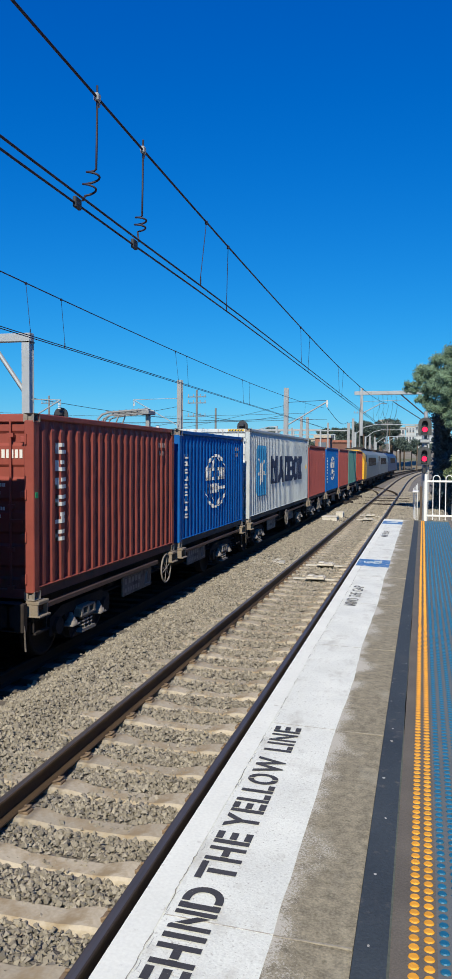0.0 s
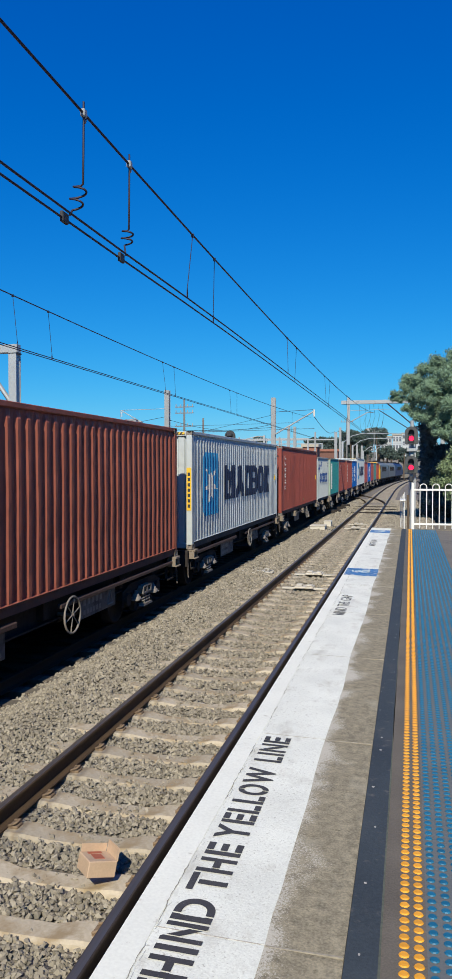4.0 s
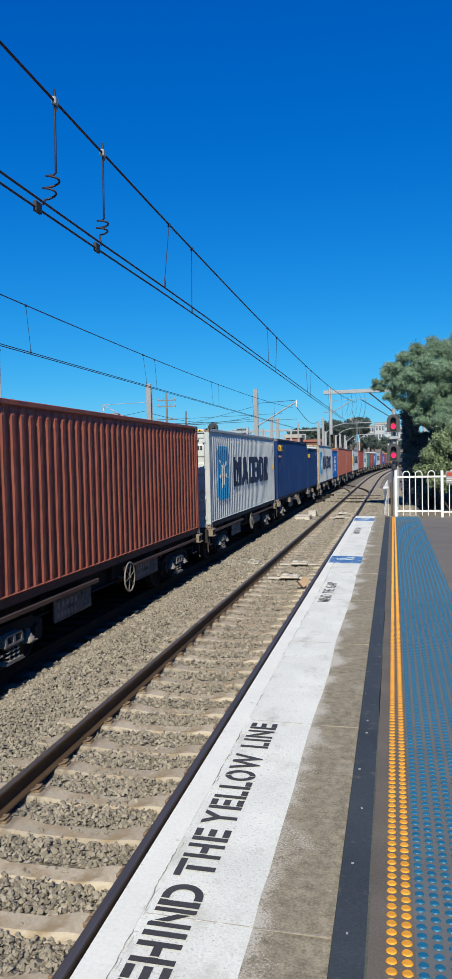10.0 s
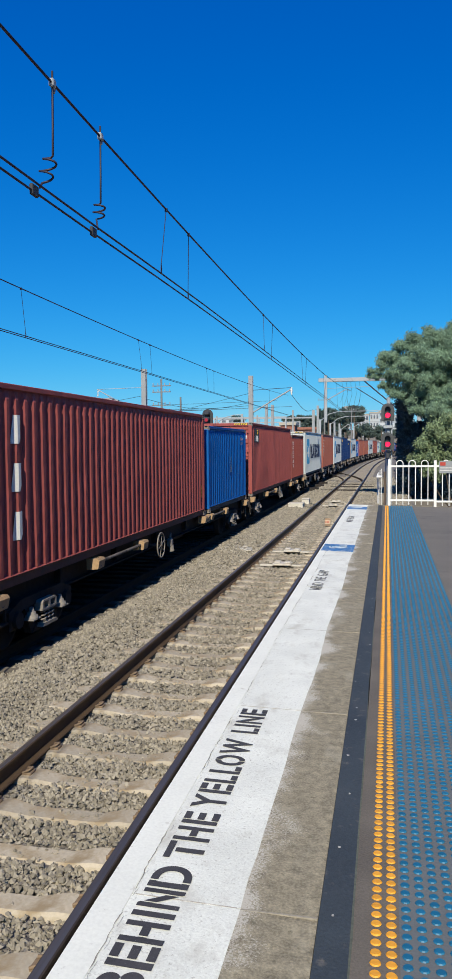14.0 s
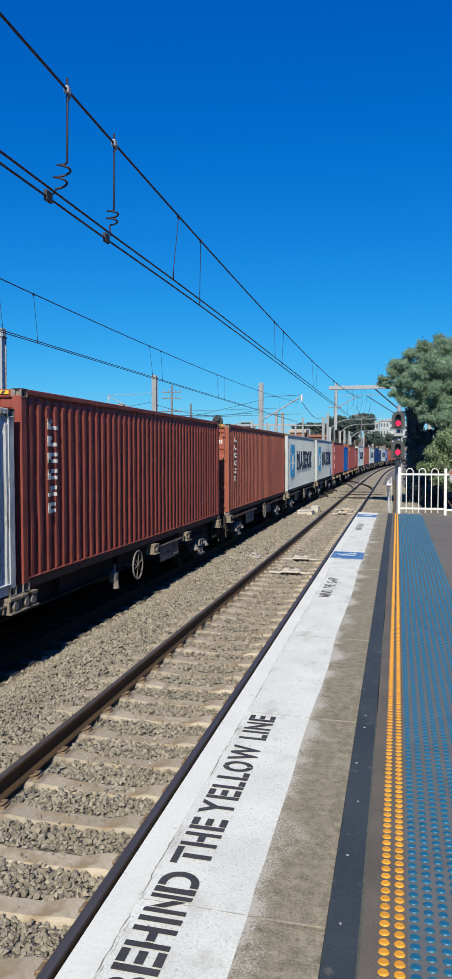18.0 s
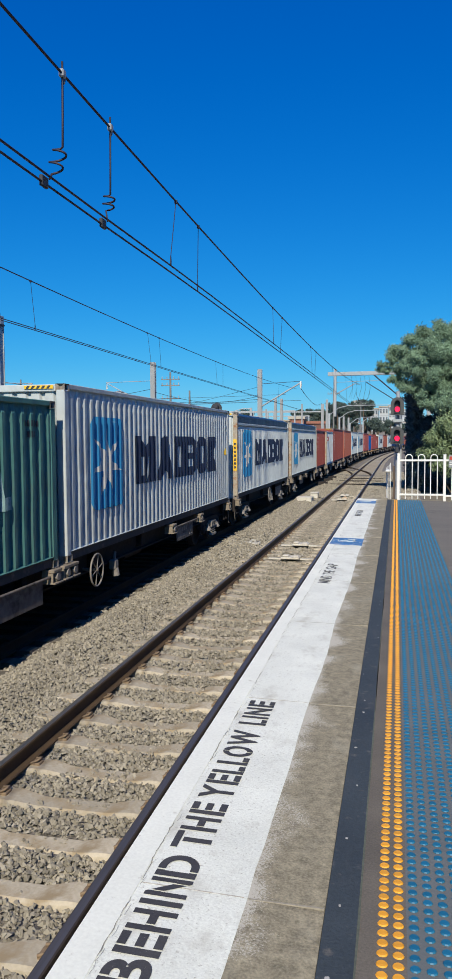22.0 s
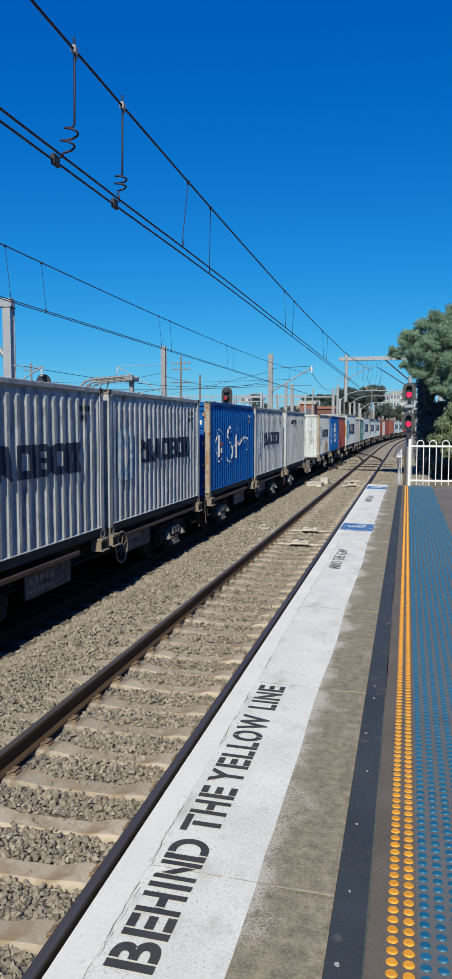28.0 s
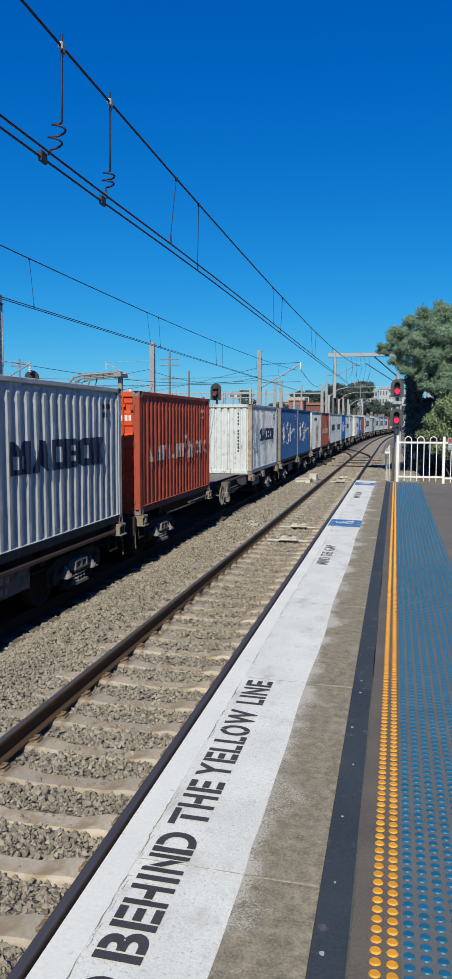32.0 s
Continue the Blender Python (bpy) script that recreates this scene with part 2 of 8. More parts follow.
# their ends stay paler, where they reach past that shade
M_SLEEPEREND = material("pale_sleeper_end", (0.15, 0.135, 0.112), 0.95, spec=0.1, vary=0.35, fine=25, coarse=3, bump=0.3, stain=(0.16, 0.14, 0.115), amount=0.5, stain_scale=5)
M_SLEEPERFAR = material("dusty_sleeper_concrete", (0.27, 0.24, 0.20), 0.9, vary=0.3, fine=20)
M_SLEEPER = material("sleeper_concrete", (0.43, 0.38, 0.295), 0.9, vary=0.2, fine=35, coarse=3, bump=0.3, stain=(0.32, 0.25, 0.155), amount=0.75, stain_scale=4, rand=0.14)
M_RAIL = material("rusty_rail", (0.098, 0.062, 0.03), 0.75, 0.2, vary=0.3, fine=60, coarse=2, bump=0.2)
M_RAILTOP = material("worn_rail_head", (0.23, 0.205, 0.165), 0.5, 0.6, vary=0.25, fine=30, coarse=1, bump=0.05, stretch=(1, 0.05, 1))
# far-track rail steel, its colour darkened for the train's shade
M_RAILUNDER = material("rail_in_train_shade", (0.036, 0.028, 0.022), 0.85, 0.1, spec=0.15, vary=0.3, fine=60, coarse=2, bump=0.2)
# rail beside the platform: same steel, darkened in colour for shade
M_RAILSHADE = material("rail_in_shade", (0.06, 0.048, 0.045), 0.7, 0.2, vary=0.3, fine=60, coarse=2, bump=0.2)
# its head, with a bluish sky sheen mixed into the dark colour
M_RAILSHEEN = material("sky_sheen_rail_head", (0.105, 0.102, 0.115), 0.5, 0.4, vary=0.25, fine=30, coarse=1, bump=0.04, spec=0.3, stretch=(1, 0.05, 1))
M_CLIP = material("dusty_rail_clip", (0.23, 0.165, 0.105), 0.85, 0.1, vary=0.3)
M_WHITE = material("white_platform_paint", (0.765, 0.778, 0.698), 0.8, vary=0.16, fine=110, coarse=2.6, bump=0.5, dist=0.004, stain=(0.38, 0.36, 0.30), amount=0.42, stain_scale=75, streak=(0.46, 0.44, 0.37), streaks=0.56, streak_map=(1, 0.6, 1), streak_scale=5.0)
M_MARGIN = material("brown_platform_margin", (0.134, 0.118, 0.096), 0.9, vary=0.3, fine=120, coarse=3, bump=0.4, dist=0.005)
M_FADED = material("faded_symbol_paint", (0.38, 0.46, 0.54), 0.75, vary=0.2, fine=60, stain=(0.1, 0.22, 0.42), amount=0.5, stain_scale=18)
M_GAP = material("dirt_in_slab_joint", (0.40, 0.37, 0.31), 0.9, vary=0.4, fine=60, stain=(0.72, 0.70, 0.62), amount=0.55, stain_scale=22)
M_SCUFF = material("chalky_drip", (0.45, 0.44, 0.41), 0.8, vary=0.3, fine=60, stain=(0.06, 0.07, 0.08), amount=0.5, stain_scale=60)
M_JOINT = material("pale_joint_mortar", (0.33, 0.30, 0.24), 0.9, vary=0.3, fine=60, stain=(0.2, 0.18, 0.13), amount=0.45, stain_scale=20)
M_CONC = material("weathered_platform_concrete", (0.275, 0.242, 0.165), 0.9, vary=0.55, fine=105, coarse=20, bump=0.5, dist=0.005, stain=(0.165, 0.148, 0.095), amount=0.46, stain_scale=34, streak=(0.38, 0.355, 0.27), streaks=0.5, streak_map=(1, 0.6, 1), streak_scale=3.0)


def worn_edge(m, paint_colour):
    """Adds flakes of paint that thin out with the distance from the painted edge, in uneven tongues."""
    n, l = m.node_tree.nodes, m.node_tree.links
    b = n["Principled BSDF"]
    src = b.inputs["Base Color"].links[0].from_socket
    tc = n.new("ShaderNodeTexCoord")
    xyz = n.new("ShaderNodeSeparateXYZ")
    l.new(tc.outputs["Object"], xyz.inputs[0])
    tongue, flake = n.new("ShaderNodeTexNoise"), n.new("ShaderNodeTexNoise")
    tongue.inputs["Scale"].default_value, tongue.inputs["Detail"].default_value = 2.3, 4
    flake.inputs["Scale"].default_value, flake.inputs["Detail"].default_value, flake.inputs["Roughness"].default_value = 120, 6, 0.8
    l.new(tc.outputs["Object"], tongue.inputs[0])
    l.new(tc.outputs["Object"], flake.inputs[0])

    def calc(kind, a, c):
        q = n.new("ShaderNodeMath")
        q.operation = kind
        for socket, value in zip(q.inputs, (a, c)):
            if isinstance(value, float):
                socket.default_value = value
            else:
                l.new(value, socket)
        return q.outputs[0]

    far_ = calc("MULTIPLY", calc("ADD", xyz.outputs[0], 0.47), 1.9)
    reach = calc("MULTIPLY", calc("SUBTRACT", tongue.outputs[0], 0.5), 1.15)
    level = calc("ADD", calc("SUBTRACT", flake.outputs[0], far_), reach)
    ramp = n.new("ShaderNodeMapRange")
    ramp.inputs[1].default_value, ramp.inputs[2].default_value = 0.40, 0.52
    l.new(level, ramp.inputs[0])
    mx = n.new("ShaderNodeMix")
    mx.data_type = "RGBA"
    l.new(ramp.outputs[0], mx.inputs[0])
    l.new(src, mx.inputs[6])
    mx.inputs[7].default_value = (*paint_colour, 1)
    l.new(mx.outputs[2], b.inputs["Base Color"])
    return m


M_WORN = worn_edge(material("worn_off_paint", (0.275, 0.242, 0.165), 0.9, vary=0.55, fine=105, coarse=20, bump=0.5, dist=0.005, stain=(0.165, 0.148, 0.095), amount=0.46, stain_scale=34, streak=(0.38, 0.355, 0.27), streaks=0.5, streak_map=(1, 0.6, 1), streak_scale=3.0), (0.52, 0.49, 0.41))
M_DARK = material("dark_bitumen_strip", (0.040, 0.052, 0.062), 0.8, vary=0.3, fine=90, coarse=2, bump=0.3, stain=(0.13, 0.125, 0.115), amount=0.36, stain_scale=14, streak=(0.07, 0.075, 0.08), streaks=0.5, streak_map=(1, 0.3, 1), streak_scale=5.0)
M_ASPHALT = material("platform_asphalt", (0.165, 0.152, 0.13), 0.9, vary=0.25, fine=160, coarse=1.2, bump=0.5, dist=0.006, stain=(0.08, 0.075, 0.07), amount=0.4, stain_scale=0.8)
M_LETTER = material("black_stencil_paint", (0.055, 0.053, 0.055), 0.75, vary=0.35, fine=140, coarse=6, bump=0.25, stain=(0.36, 0.34, 0.31), amount=0.28, stain_scale=90)
M_LETTERWORN = material("worn_stencil_paint", (0.11, 0.11, 0.11), 0.75, vary=0.35, fine=90, coarse=6, bump=0.15, stain=(0.62, 0.61, 0.55), amount=0.62, stain_scale=26)
M_BLUEPATCH = material("blue_floor_paint", (0.06, 0.19, 0.42), 0.7, vary=0.25, fine=80, coarse=4, stain=(0.55, 0.57, 0.58), amount=0.55, stain_scale=14)
M_YDOME = material("orange_tactile_dome", (0.80, 0.365, 0.025), 0.5, vary=0.12, fine=60, coarse=8, rand=0.1)
M_BDOME = material("blue_tactile_dome", (0.018, 0.14, 0.255), 0.5, vary=0.15, fine=60, coarse=6, rand=0.12)
M_BMAT = material("blue_grey_tactile_base", (0.13, 0.142, 0.142), 0.75, vary=0.2, fine=120, coarse=3)
M_STEEL = material("galvanised_steel", (0.36, 0.385, 0.41), 0.6, 0.2, vary=0.12, fine=20, coarse=2, stain=(0.25, 0.24, 0.22), amount=0.3, stain_scale=3)
M_CONCPOLE = material("pale_concrete_mast", (0.295, 0.31, 0.325), 0.85, vary=0.15, fine=25, coarse=1.5)
M_WIRE = material("dark_copper_wire", (0.045, 0.04, 0.06), 0.6, 0.5, vary=0.2)
M_BLACK = material("black_enamel", (0.034, 0.037, 0.044), 0.6, vary=0.2, fine=30)
M_RED_ON = material("lit_red_lens", (0.7, 0.01, 0.03), 0.4, glow=(1.0, 0.015, 0.06, 2.2), bump=0)
M_FENCE = material("white_fence_paint", (0.78, 0.78, 0.76), 0.45, vary=0.06, fine=40, coarse=3, stain=(0.45, 0.40, 0.32), amount=0.12)
M_BARK = material("grey_brown_bark", (0.12, 0.09, 0.065), 0.95, vary=0.35, fine=14, coarse=2, bump=0.8, stretch=(1, 1, 0.25))
M_LEAF = island_tint(material("grey_green_needles", (0.205, 0.305, 0.205), 0.9, vary=0.3, fine=3, coarse=0.5, bump=0, spec=0.2), 0.7, 1.3)
# leaves under the big tree, its bluish shade mixed into their colour
M_LEAFSHADE = island_tint(material("shaded_ivy_leaves", (0.078, 0.112, 0.130), 0.9, spec=0.15, vary=0.3, fine=3, coarse=0.5, bump=0), 0.7, 1.3)
M_LEAF2 = island_tint(material("yellow_green_leaves", (0.195, 0.255, 0.135), 0.8, spec=0.25, vary=0.3, fine=3, coarse=0.6, bump=0), 0.55, 1.45)
M_LEAF3 = island_tint(material("far_foliage", (0.082, 0.115, 0.102), 0.85, spec=0.2, vary=0.3, fine=1, coarse=0.2, bump=0), 0.5, 1.5)

# ---- plan: rails, curve and levels ----
RAIL_TOP = -1.19
FAR_DROP = -0.21  # the far track lies lower
SLEEPER_TOP = -1.36
TRACKS = {"near": -2.55, "far": -6.38}
CURVE_AT, CURVE_R = 88.0, 1500.0
EDGE = -0.97
FALL = -0.022


def on_track(cx, u):
    """Place and heading at the distance u along the line whose straight part runs at x = cx."""
    if u <= CURVE_AT:
        return cx, u, 0.0
    r = CURVE_R - (cx + 6.38)
    a = (u - CURVE_AT) / r
    return cx + r * (1 - math.cos(a)), CURVE_AT + r * math.sin(a), -a


def deck_z(x):
    return FALL * x


# ---- ground and ballast ----
g = Geo()
for ring in ((-1500, 1500, -800, 2500),):
    xs = [-1500, -300, -60, -20, -9.5, -9, -0.9, -0.85, 4, 20, 60, 300, 1500]
    zs = [-1.72] * 8 + [-1.6] * 5
    ys = [-800, -100, -20, 0, 20, 60, 120, 250, 600, 2500]
    v = [(x, y, z) for y in ys for x, z in zip(xs, zs)]
    w = len(xs)
    g.add(v, [(j * w + i, j * w + i + 1, (j + 1) * w + i + 1, (j + 1) * w + i) for j in range(len(ys) - 1) for i in range(w - 1)])
ground = tagged(part("ground", g, M_EARTH), "bare brown earth and dry grass round the railway", "ground", kind="structure")


def bed(x0, x1, u0, u1, step, name, mat_=M_BALLAST, label="grey-brown crushed stone ballast bed under the tracks"):
    """The ballast under the tracks, a sheet that follows the curve."""
    cols = np.linspace(x0, x1, max(8, int((x1 - x0) / max(step, 0.12))))
    rows = np.arange(u0, u1 + step, step)
    g = Geo()
    v = []
    for u in rows:
        for c in cols:
            px, py, _ = on_track(float(c), float(u))
            crest = min(1.0, max(0.0, (c + 5.2) / 0.6))
            z = -1.645 + 0.215 * crest + 0.045 * math.exp(-((c + 4.45) / 0.45) ** 2) + 0.025 * (noise.noise((px * 1.7, py * 1.7, 0)) + 0.5 * noise.noise((px * 7, py * 7, 3)))
            v.append((px, py, z))
    w = len(cols)
    g.add(v, [(j * w + i, j * w + i + 1, (j + 1) * w + i + 1, (j + 1) * w + i) for j in range(len(rows) - 1) for i in range(w - 1)])
    return tagged(part(name, g, mat_), label, "ballast", kind="structure")


# bed below the train: grime plus shade in one colour
SHADED_BED = "ballast soiled by freight trains, darkened further for the train's shade"
bed(-5.3, -0.9, -14, 34, 0.2, "ballast_near")
bed(-5.3, 1.4, 34, 560, 4.0, "ballast_far")
bed(-0.9, 1.4, 20.8, 34, 0.4, "ballast_beside_platform")
bed(-7.96, -5.3, -14, 34, 0.25, "ballast_under_train", M_BEDSHADE, SHADED_BED)
bed(-8.9, -5.3, 34, 560, 4.0, "ballast_under_train_far", M_BEDSHADE, SHADED_BED)


def stones(u0, u1, x0, x1, size, count, seed):
    """Loose broken stones, each a small uneven solid."""
    rng = np.random.default_rng(seed)
    base = np.array([(1, 0, 0), (-1, 0, 0), (0, 1, 0), (0, -1, 0), (0, 0, 1), (0.5, 0.5, 0.7)], float)
    tri = np.array([(0, 2, 5), (2, 4, 5), (4, 0, 5), (2, 1, 4), (1, 3, 4), (3, 0, 4), (0, 3, 2), (1, 2, 3)])
    xs, ys = rng.uniform(x0, x1, count), rng.uniform(u0, u1, count)
    # sleepers stay bare but for the odd stone
    ph = np.abs(((ys - SLEEPER_PHASE) / SLEEPER_STEP + 0.5) % 1 - 0.5) * SLEEPER_STEP
    on = (ph < 0.13) & (xs > -3.72) & (xs < -1.38) & (rng.random(count) > np.where(ys > 6, 0.26, 0.12))
    rails = (np.abs(xs + 3.30) < 0.09) | (np.abs(xs + 1.80) < 0.09)
    # the ends of the far sleepers show between the stones
    far_ends = (ph < 0.11) & (xs < -5.14) & (rng.random(count) > 0.25)
    keep = ~(on | rails | far_ends)
    xs, ys = xs[keep], ys[keep]
    k = len(xs)
    r = size * rng.uniform(0.55, 1.25, (k, 1, 1)) * rng.uniform(0.6, 1.2, (k, 1, 3))
    pts = base[None] * r * rng.uniform(0.7, 1.25, (k, 6, 3))
    a, t = rng.uniform(0, 6.28, k), rng.uniform(-0.9, 0.9, k)
    ca, sa, ct, st = np.cos(a), np.sin(a), np.cos(t), np.sin(t)
    y1 = pts[..., 1] * ct[:, None] - pts[..., 2] * st[:, None]
    z1 = pts[..., 1] * st[:, None] + pts[..., 2] * ct[:, None]
    x2 = pts[..., 0] * ca[:, None] - y1 * sa[:, None]
    y2 = pts[..., 0] * sa[:, None] + y1 * ca[:, None]
    crest = np.clip((xs + 5.2) / 0.6, 0, 1)
    inside = (xs > -3.3) & (xs < -1.8)
    z = -1.62 + 0.215 * crest + 0.05 * np.exp(-((xs + 4.45) / 0.5) ** 2) + np.where(inside, -0.012, 0.012) + rng.uniform(-0.02, 0.022, k)
    out = np.stack([x2 + xs[:, None], y2 + ys[:, None], z1 + z[:, None]], -1).reshape(-1, 3)
    faces = (tri[None] + 6 * np.arange(k)[:, None, None]).reshape(-1, 3)
    me = bpy.data.meshes.new("ballast_stones")
    me.from_pydata(out.tolist(), [], faces.tolist())
    me.materials.append(None)
    return tagged(part("ballast_stones", me, M_STONE), "loose grey-brown crushed ballast stones", "ballast", kind="stuff")


SLEEPER_STEP, SLEEPER_PHASE = 0.598, 6.15
stones(-9.0, 3.0, -5.32, -1.0, 0.034, 42000, 6)
stones(3.0, 9.0, -5.32, -1.0, 0.026, 50000, 1)
stones(9.0, 17.0, -5.32, -1.0, 0.031, 42000, 2)
stones(17.0, 34.0, -5.32, -1.0, 0.042, 40000, 3)
stones(34.0, 70.0, -5.32, 1.2, 0.06, 38000, 4)

# ---- tracks ----


def rail_profile():
    return [(-0.073, 0), (0.073, 0), (0.073, 0.012), (0.012, 0.03), (0.0085, 0.13), (0.035, 0.142), (0.036, 0.165), (0.028, 0.172),
            (-0.028, 0.172), (-0.036, 0.165), (-0.035, 0.142), (-0.0085, 0.13), (-0.012, 0.03), (-0.073, 0.012)]


def rail(name, parent, centre, off, u0, u1, step, dz=0.0, mat_=M_RAIL, head=M_RAILTOP):
    us = list(np.arange(u0, u1, step)) + [u1]
    prof, g, top = rail_profile(), Geo(), Geo()
    n = len(prof)
    v = []
    for u in us:
        px, py, h = on_track(centre, float(u))
        c, s = math.cos(h), math.sin(h)
        v += [(px + (off + a) * c, py + (off + a) * s, SLEEPER_TOP + dz - 0.002 + b) for a, b in prof]
    f = [(i * n + k, i * n + (k + 1) % n, (i + 1) * n + (k + 1) % n, (i + 1) * n + k) for i in range(len(us) - 1) for k in range(n)]
    g.add(v, f, False)
    ob = part(name, g, mat_, parent)
    v = []
    for u in us:
        px, py, h = on_track(centre, float(u))
        c, s = math.cos(h), math.sin(h)
        v += [(px + (off + a) * c, py + (off + a) * s, SLEEPER_TOP + dz + b) for a, b in ((-0.027, 0.1705), (0, 0.1735), (0.027, 0.1705))]
    top.add(v, [(i * 3 + k, i * 3 + k + 1, i * 3 + k + 4, i * 3 + k + 3) for i in range(len(us) - 1) for k in range(2)])
    part("running_surface", top, head, ob, "bare steel running surface of the rail")
    return ob


def sleeper_mesh():
    """A concrete sleeper, waisted in the middle, with its sloping shoulders."""
    g = Geo()
    st = [(-1.25, 0.10, 0.0), (-1.0, 0.13, 0.0), (-0.5, 0.13, 0.0), (-0.3, 0.105, -0.035), (0.3, 0.105, -0.035), (0.5, 0.13, 0.0), (1.0, 0.13, 0.0), (1.25, 0.10, 0.0)]
    v = []
    for x, w, z in st:
        v += [(x, -w - 0.03, -0.2), (x, -w, z - 0.02), (x, -w + 0.022, z), (x, w - 0.022, z), (x, w, z - 0.02), (x, w + 0.03, -0.2)]
    n = 6
    f = [(i * n + k, (i + 1) * n + k, (i + 1) * n + k + 1, i * n + k + 1) for i in range(len(st) - 1) for k in range(n - 1)]
    f += [tuple(range(n)), tuple(range(len(st) * n - 1, len(st) * n - 1 - n, -1))]
    g.add(v, f)
    return fixed(g)


SLEEPER = sleeper_mesh()


def track(name, centre, u0, u1, label, with_pieces, dz=0.0):
    t = thing(name, label, "railway track", kind="structure")
    for off in (-0.7525, 0.7525):
        # the far track takes the colours darkened for shade
        far_shaded = dz < 0
        # the platform-side rail wears the painted shade and sheen
        inner = off > 0 and not far_shaded
        rail("rail", t, centre, off, u0, u1, 6.0, dz, M_RAILUNDER if far_shaded else M_RAILSHADE if inner else M_RAIL, M_RAILSHEEN if inner else M_RAILUNDER if far_shaded else M_RAILTOP)
    far, ends = Geo(), Geo()
    k0 = math.ceil((u0 - SLEEPER_PHASE) / SLEEPER_STEP)
    k1 = int((u1 - SLEEPER_PHASE) / SLEEPER_STEP)
    clip = Geo()
    for sx, ds in ((-0.7525, (-0.115, 0.115)), (0.7525, (-0.115,))):
        for d in ds:
            clip.box(sx + d - 0.045, sx + d + 0.045, -0.05, 0.05, -0.01, 0.022, 0.006)
            clip.tube([(sx + d - 0.04, -0.045, 0.02), (sx + d + 0.02, -0.045, 0.045), (sx + d + 0.03, 0.04, 0.04), (sx + d - 0.03, 0.045, 0.03)], 0.011, 6)
    clip_me = fixed(clip)
    rng = random.Random(5)
    for k in range(k0, k1 + 1):
        u = SLEEPER_PHASE + k * SLEEPER_STEP
        px, py, h = on_track(centre, u)
        m = Matrix.Translation((px, py, SLEEPER_TOP + dz - 0.004 + rng.uniform(-0.006, 0.004))) @ Matrix.Rotation(h + rng.uniform(-0.012, 0.012), 4, "Z")
        if with_pieces and 2 < u < 60:
            s = part("sleeper", SLEEPER, M_SLEEPER, t, at=m)
            if u < 26:
                part("rail_clips", clip_me, M_CLIP, s)
        elif u < 190:
            if not with_pieces and -2 < u < 60:
                e2 = Geo().box(0.93, 1.252, -0.128, 0.128, -0.19, 0.003, 0.012).turn(m)
                ends.add(e2.v, e2.f)
            g2 = Geo().box(-1.25, 1.25, -0.13, 0.13, -0.2, 0)
            g2.turn(m)
            far.add(g2.v, g2.f)
    if far.v:
        tagged(part("distant_sleepers", far, M_SLEEPERFAR if with_pieces else M_SLEEPERSHADE, t), kind="stuff")
    if ends.v:
        tagged(part("sleeper_ends", ends, M_SLEEPEREND, t, "pale dusty sleeper ends left out of the darkening for shade"), kind="stuff")
    return t


track("track_near", TRACKS["near"], -14, 420, "railway track with rusty rails on pale concrete sleepers", True)
track("track_far", TRACKS["far"], -14, 420, "railway track under the freight train on concrete sleepers", False, FAR_DROP)

# ---- platform ----
platform = thing("platform", "concrete station platform with a white painted edge", "platform", kind="structure")
P0, P1 = -6.0, 20.42


def strip(name, x0, x1, mat_, z_up=0.0, y0=P0, y1=P1, ragged=0.0, cells=1, label="", parent=platform, seed=0, depth=0.12):
    """A long slab of the platform top, its right edge uneven where ragged is given."""
    rng = random.Random(seed)
    n = max(1, int((y1 - y0) / 0.18)) if ragged else 1
    ys = [y0 + (y1 - y0) * i / n for i in range(n + 1)]
    g = Geo()
    v = []
    for y in ys:
        r = ragged * (noise.noise((seed + 0.3, y * 0.9, 0)) + 0.45 * noise.noise((seed, y * 3.7, 2))) if ragged else 0
        xr = x1 + r
        v += [(x0, y, deck_z(x0) + z_up), (xr, y, deck_z(xr) + z_up), (xr, y, deck_z(xr) + z_up - depth), (x0, y, deck_z(x0) + z_up - depth)]
    f = [(i * 4 + k, i * 4 + (k + 1) % 4, (i + 1) * 4 + (k + 1) % 4, (i + 1) * 4 + k) for i in range(n) for k in range(4)]
    f += [(0, 1, 2, 3), (n * 4 + 3, n * 4 + 2, n * 4 + 1, n * 4)]
    g.add(v, f)
    return part(name, g, mat_, parent, label)


# coping stones of the edge, one behind another, with narrow joints
JOINTS = [P0, -2.9, 0.35, 2.385, 4.385, 6.4, 8.4, 10.4, 12.4, 14.4, 16.4, 18.4, P1]
for j, (a, b) in enumerate(zip(JOINTS, JOINTS[1:])):
    g = Geo()
    prof = [(EDGE + 0.014, 0), (EDGE, -0.014), (EDGE, -0.2), (EDGE + 0.14, -0.26), (-0.195, -0.26), (-0.195, 0)]
    g.prism(prof, a + 0.002, b - 0.002, lambda p, q, t: (p, t, deck_z(p) + q))
    part("coping_slab", g, M_CONC, platform, "weathered concrete edge slab")
    strip("white_paint", EDGE + 0.016, -0.47, M_WHITE, 0.003, a + 0.002, b - 0.002, 0.016, seed=4, label="worn white edge paint", depth=0.002)
    strip("worn_paint", -0.52, -0.205, M_WORN, 0.0015, a + 0.002, b - 0.002, label="speckled remains of worn white paint", depth=0.001)
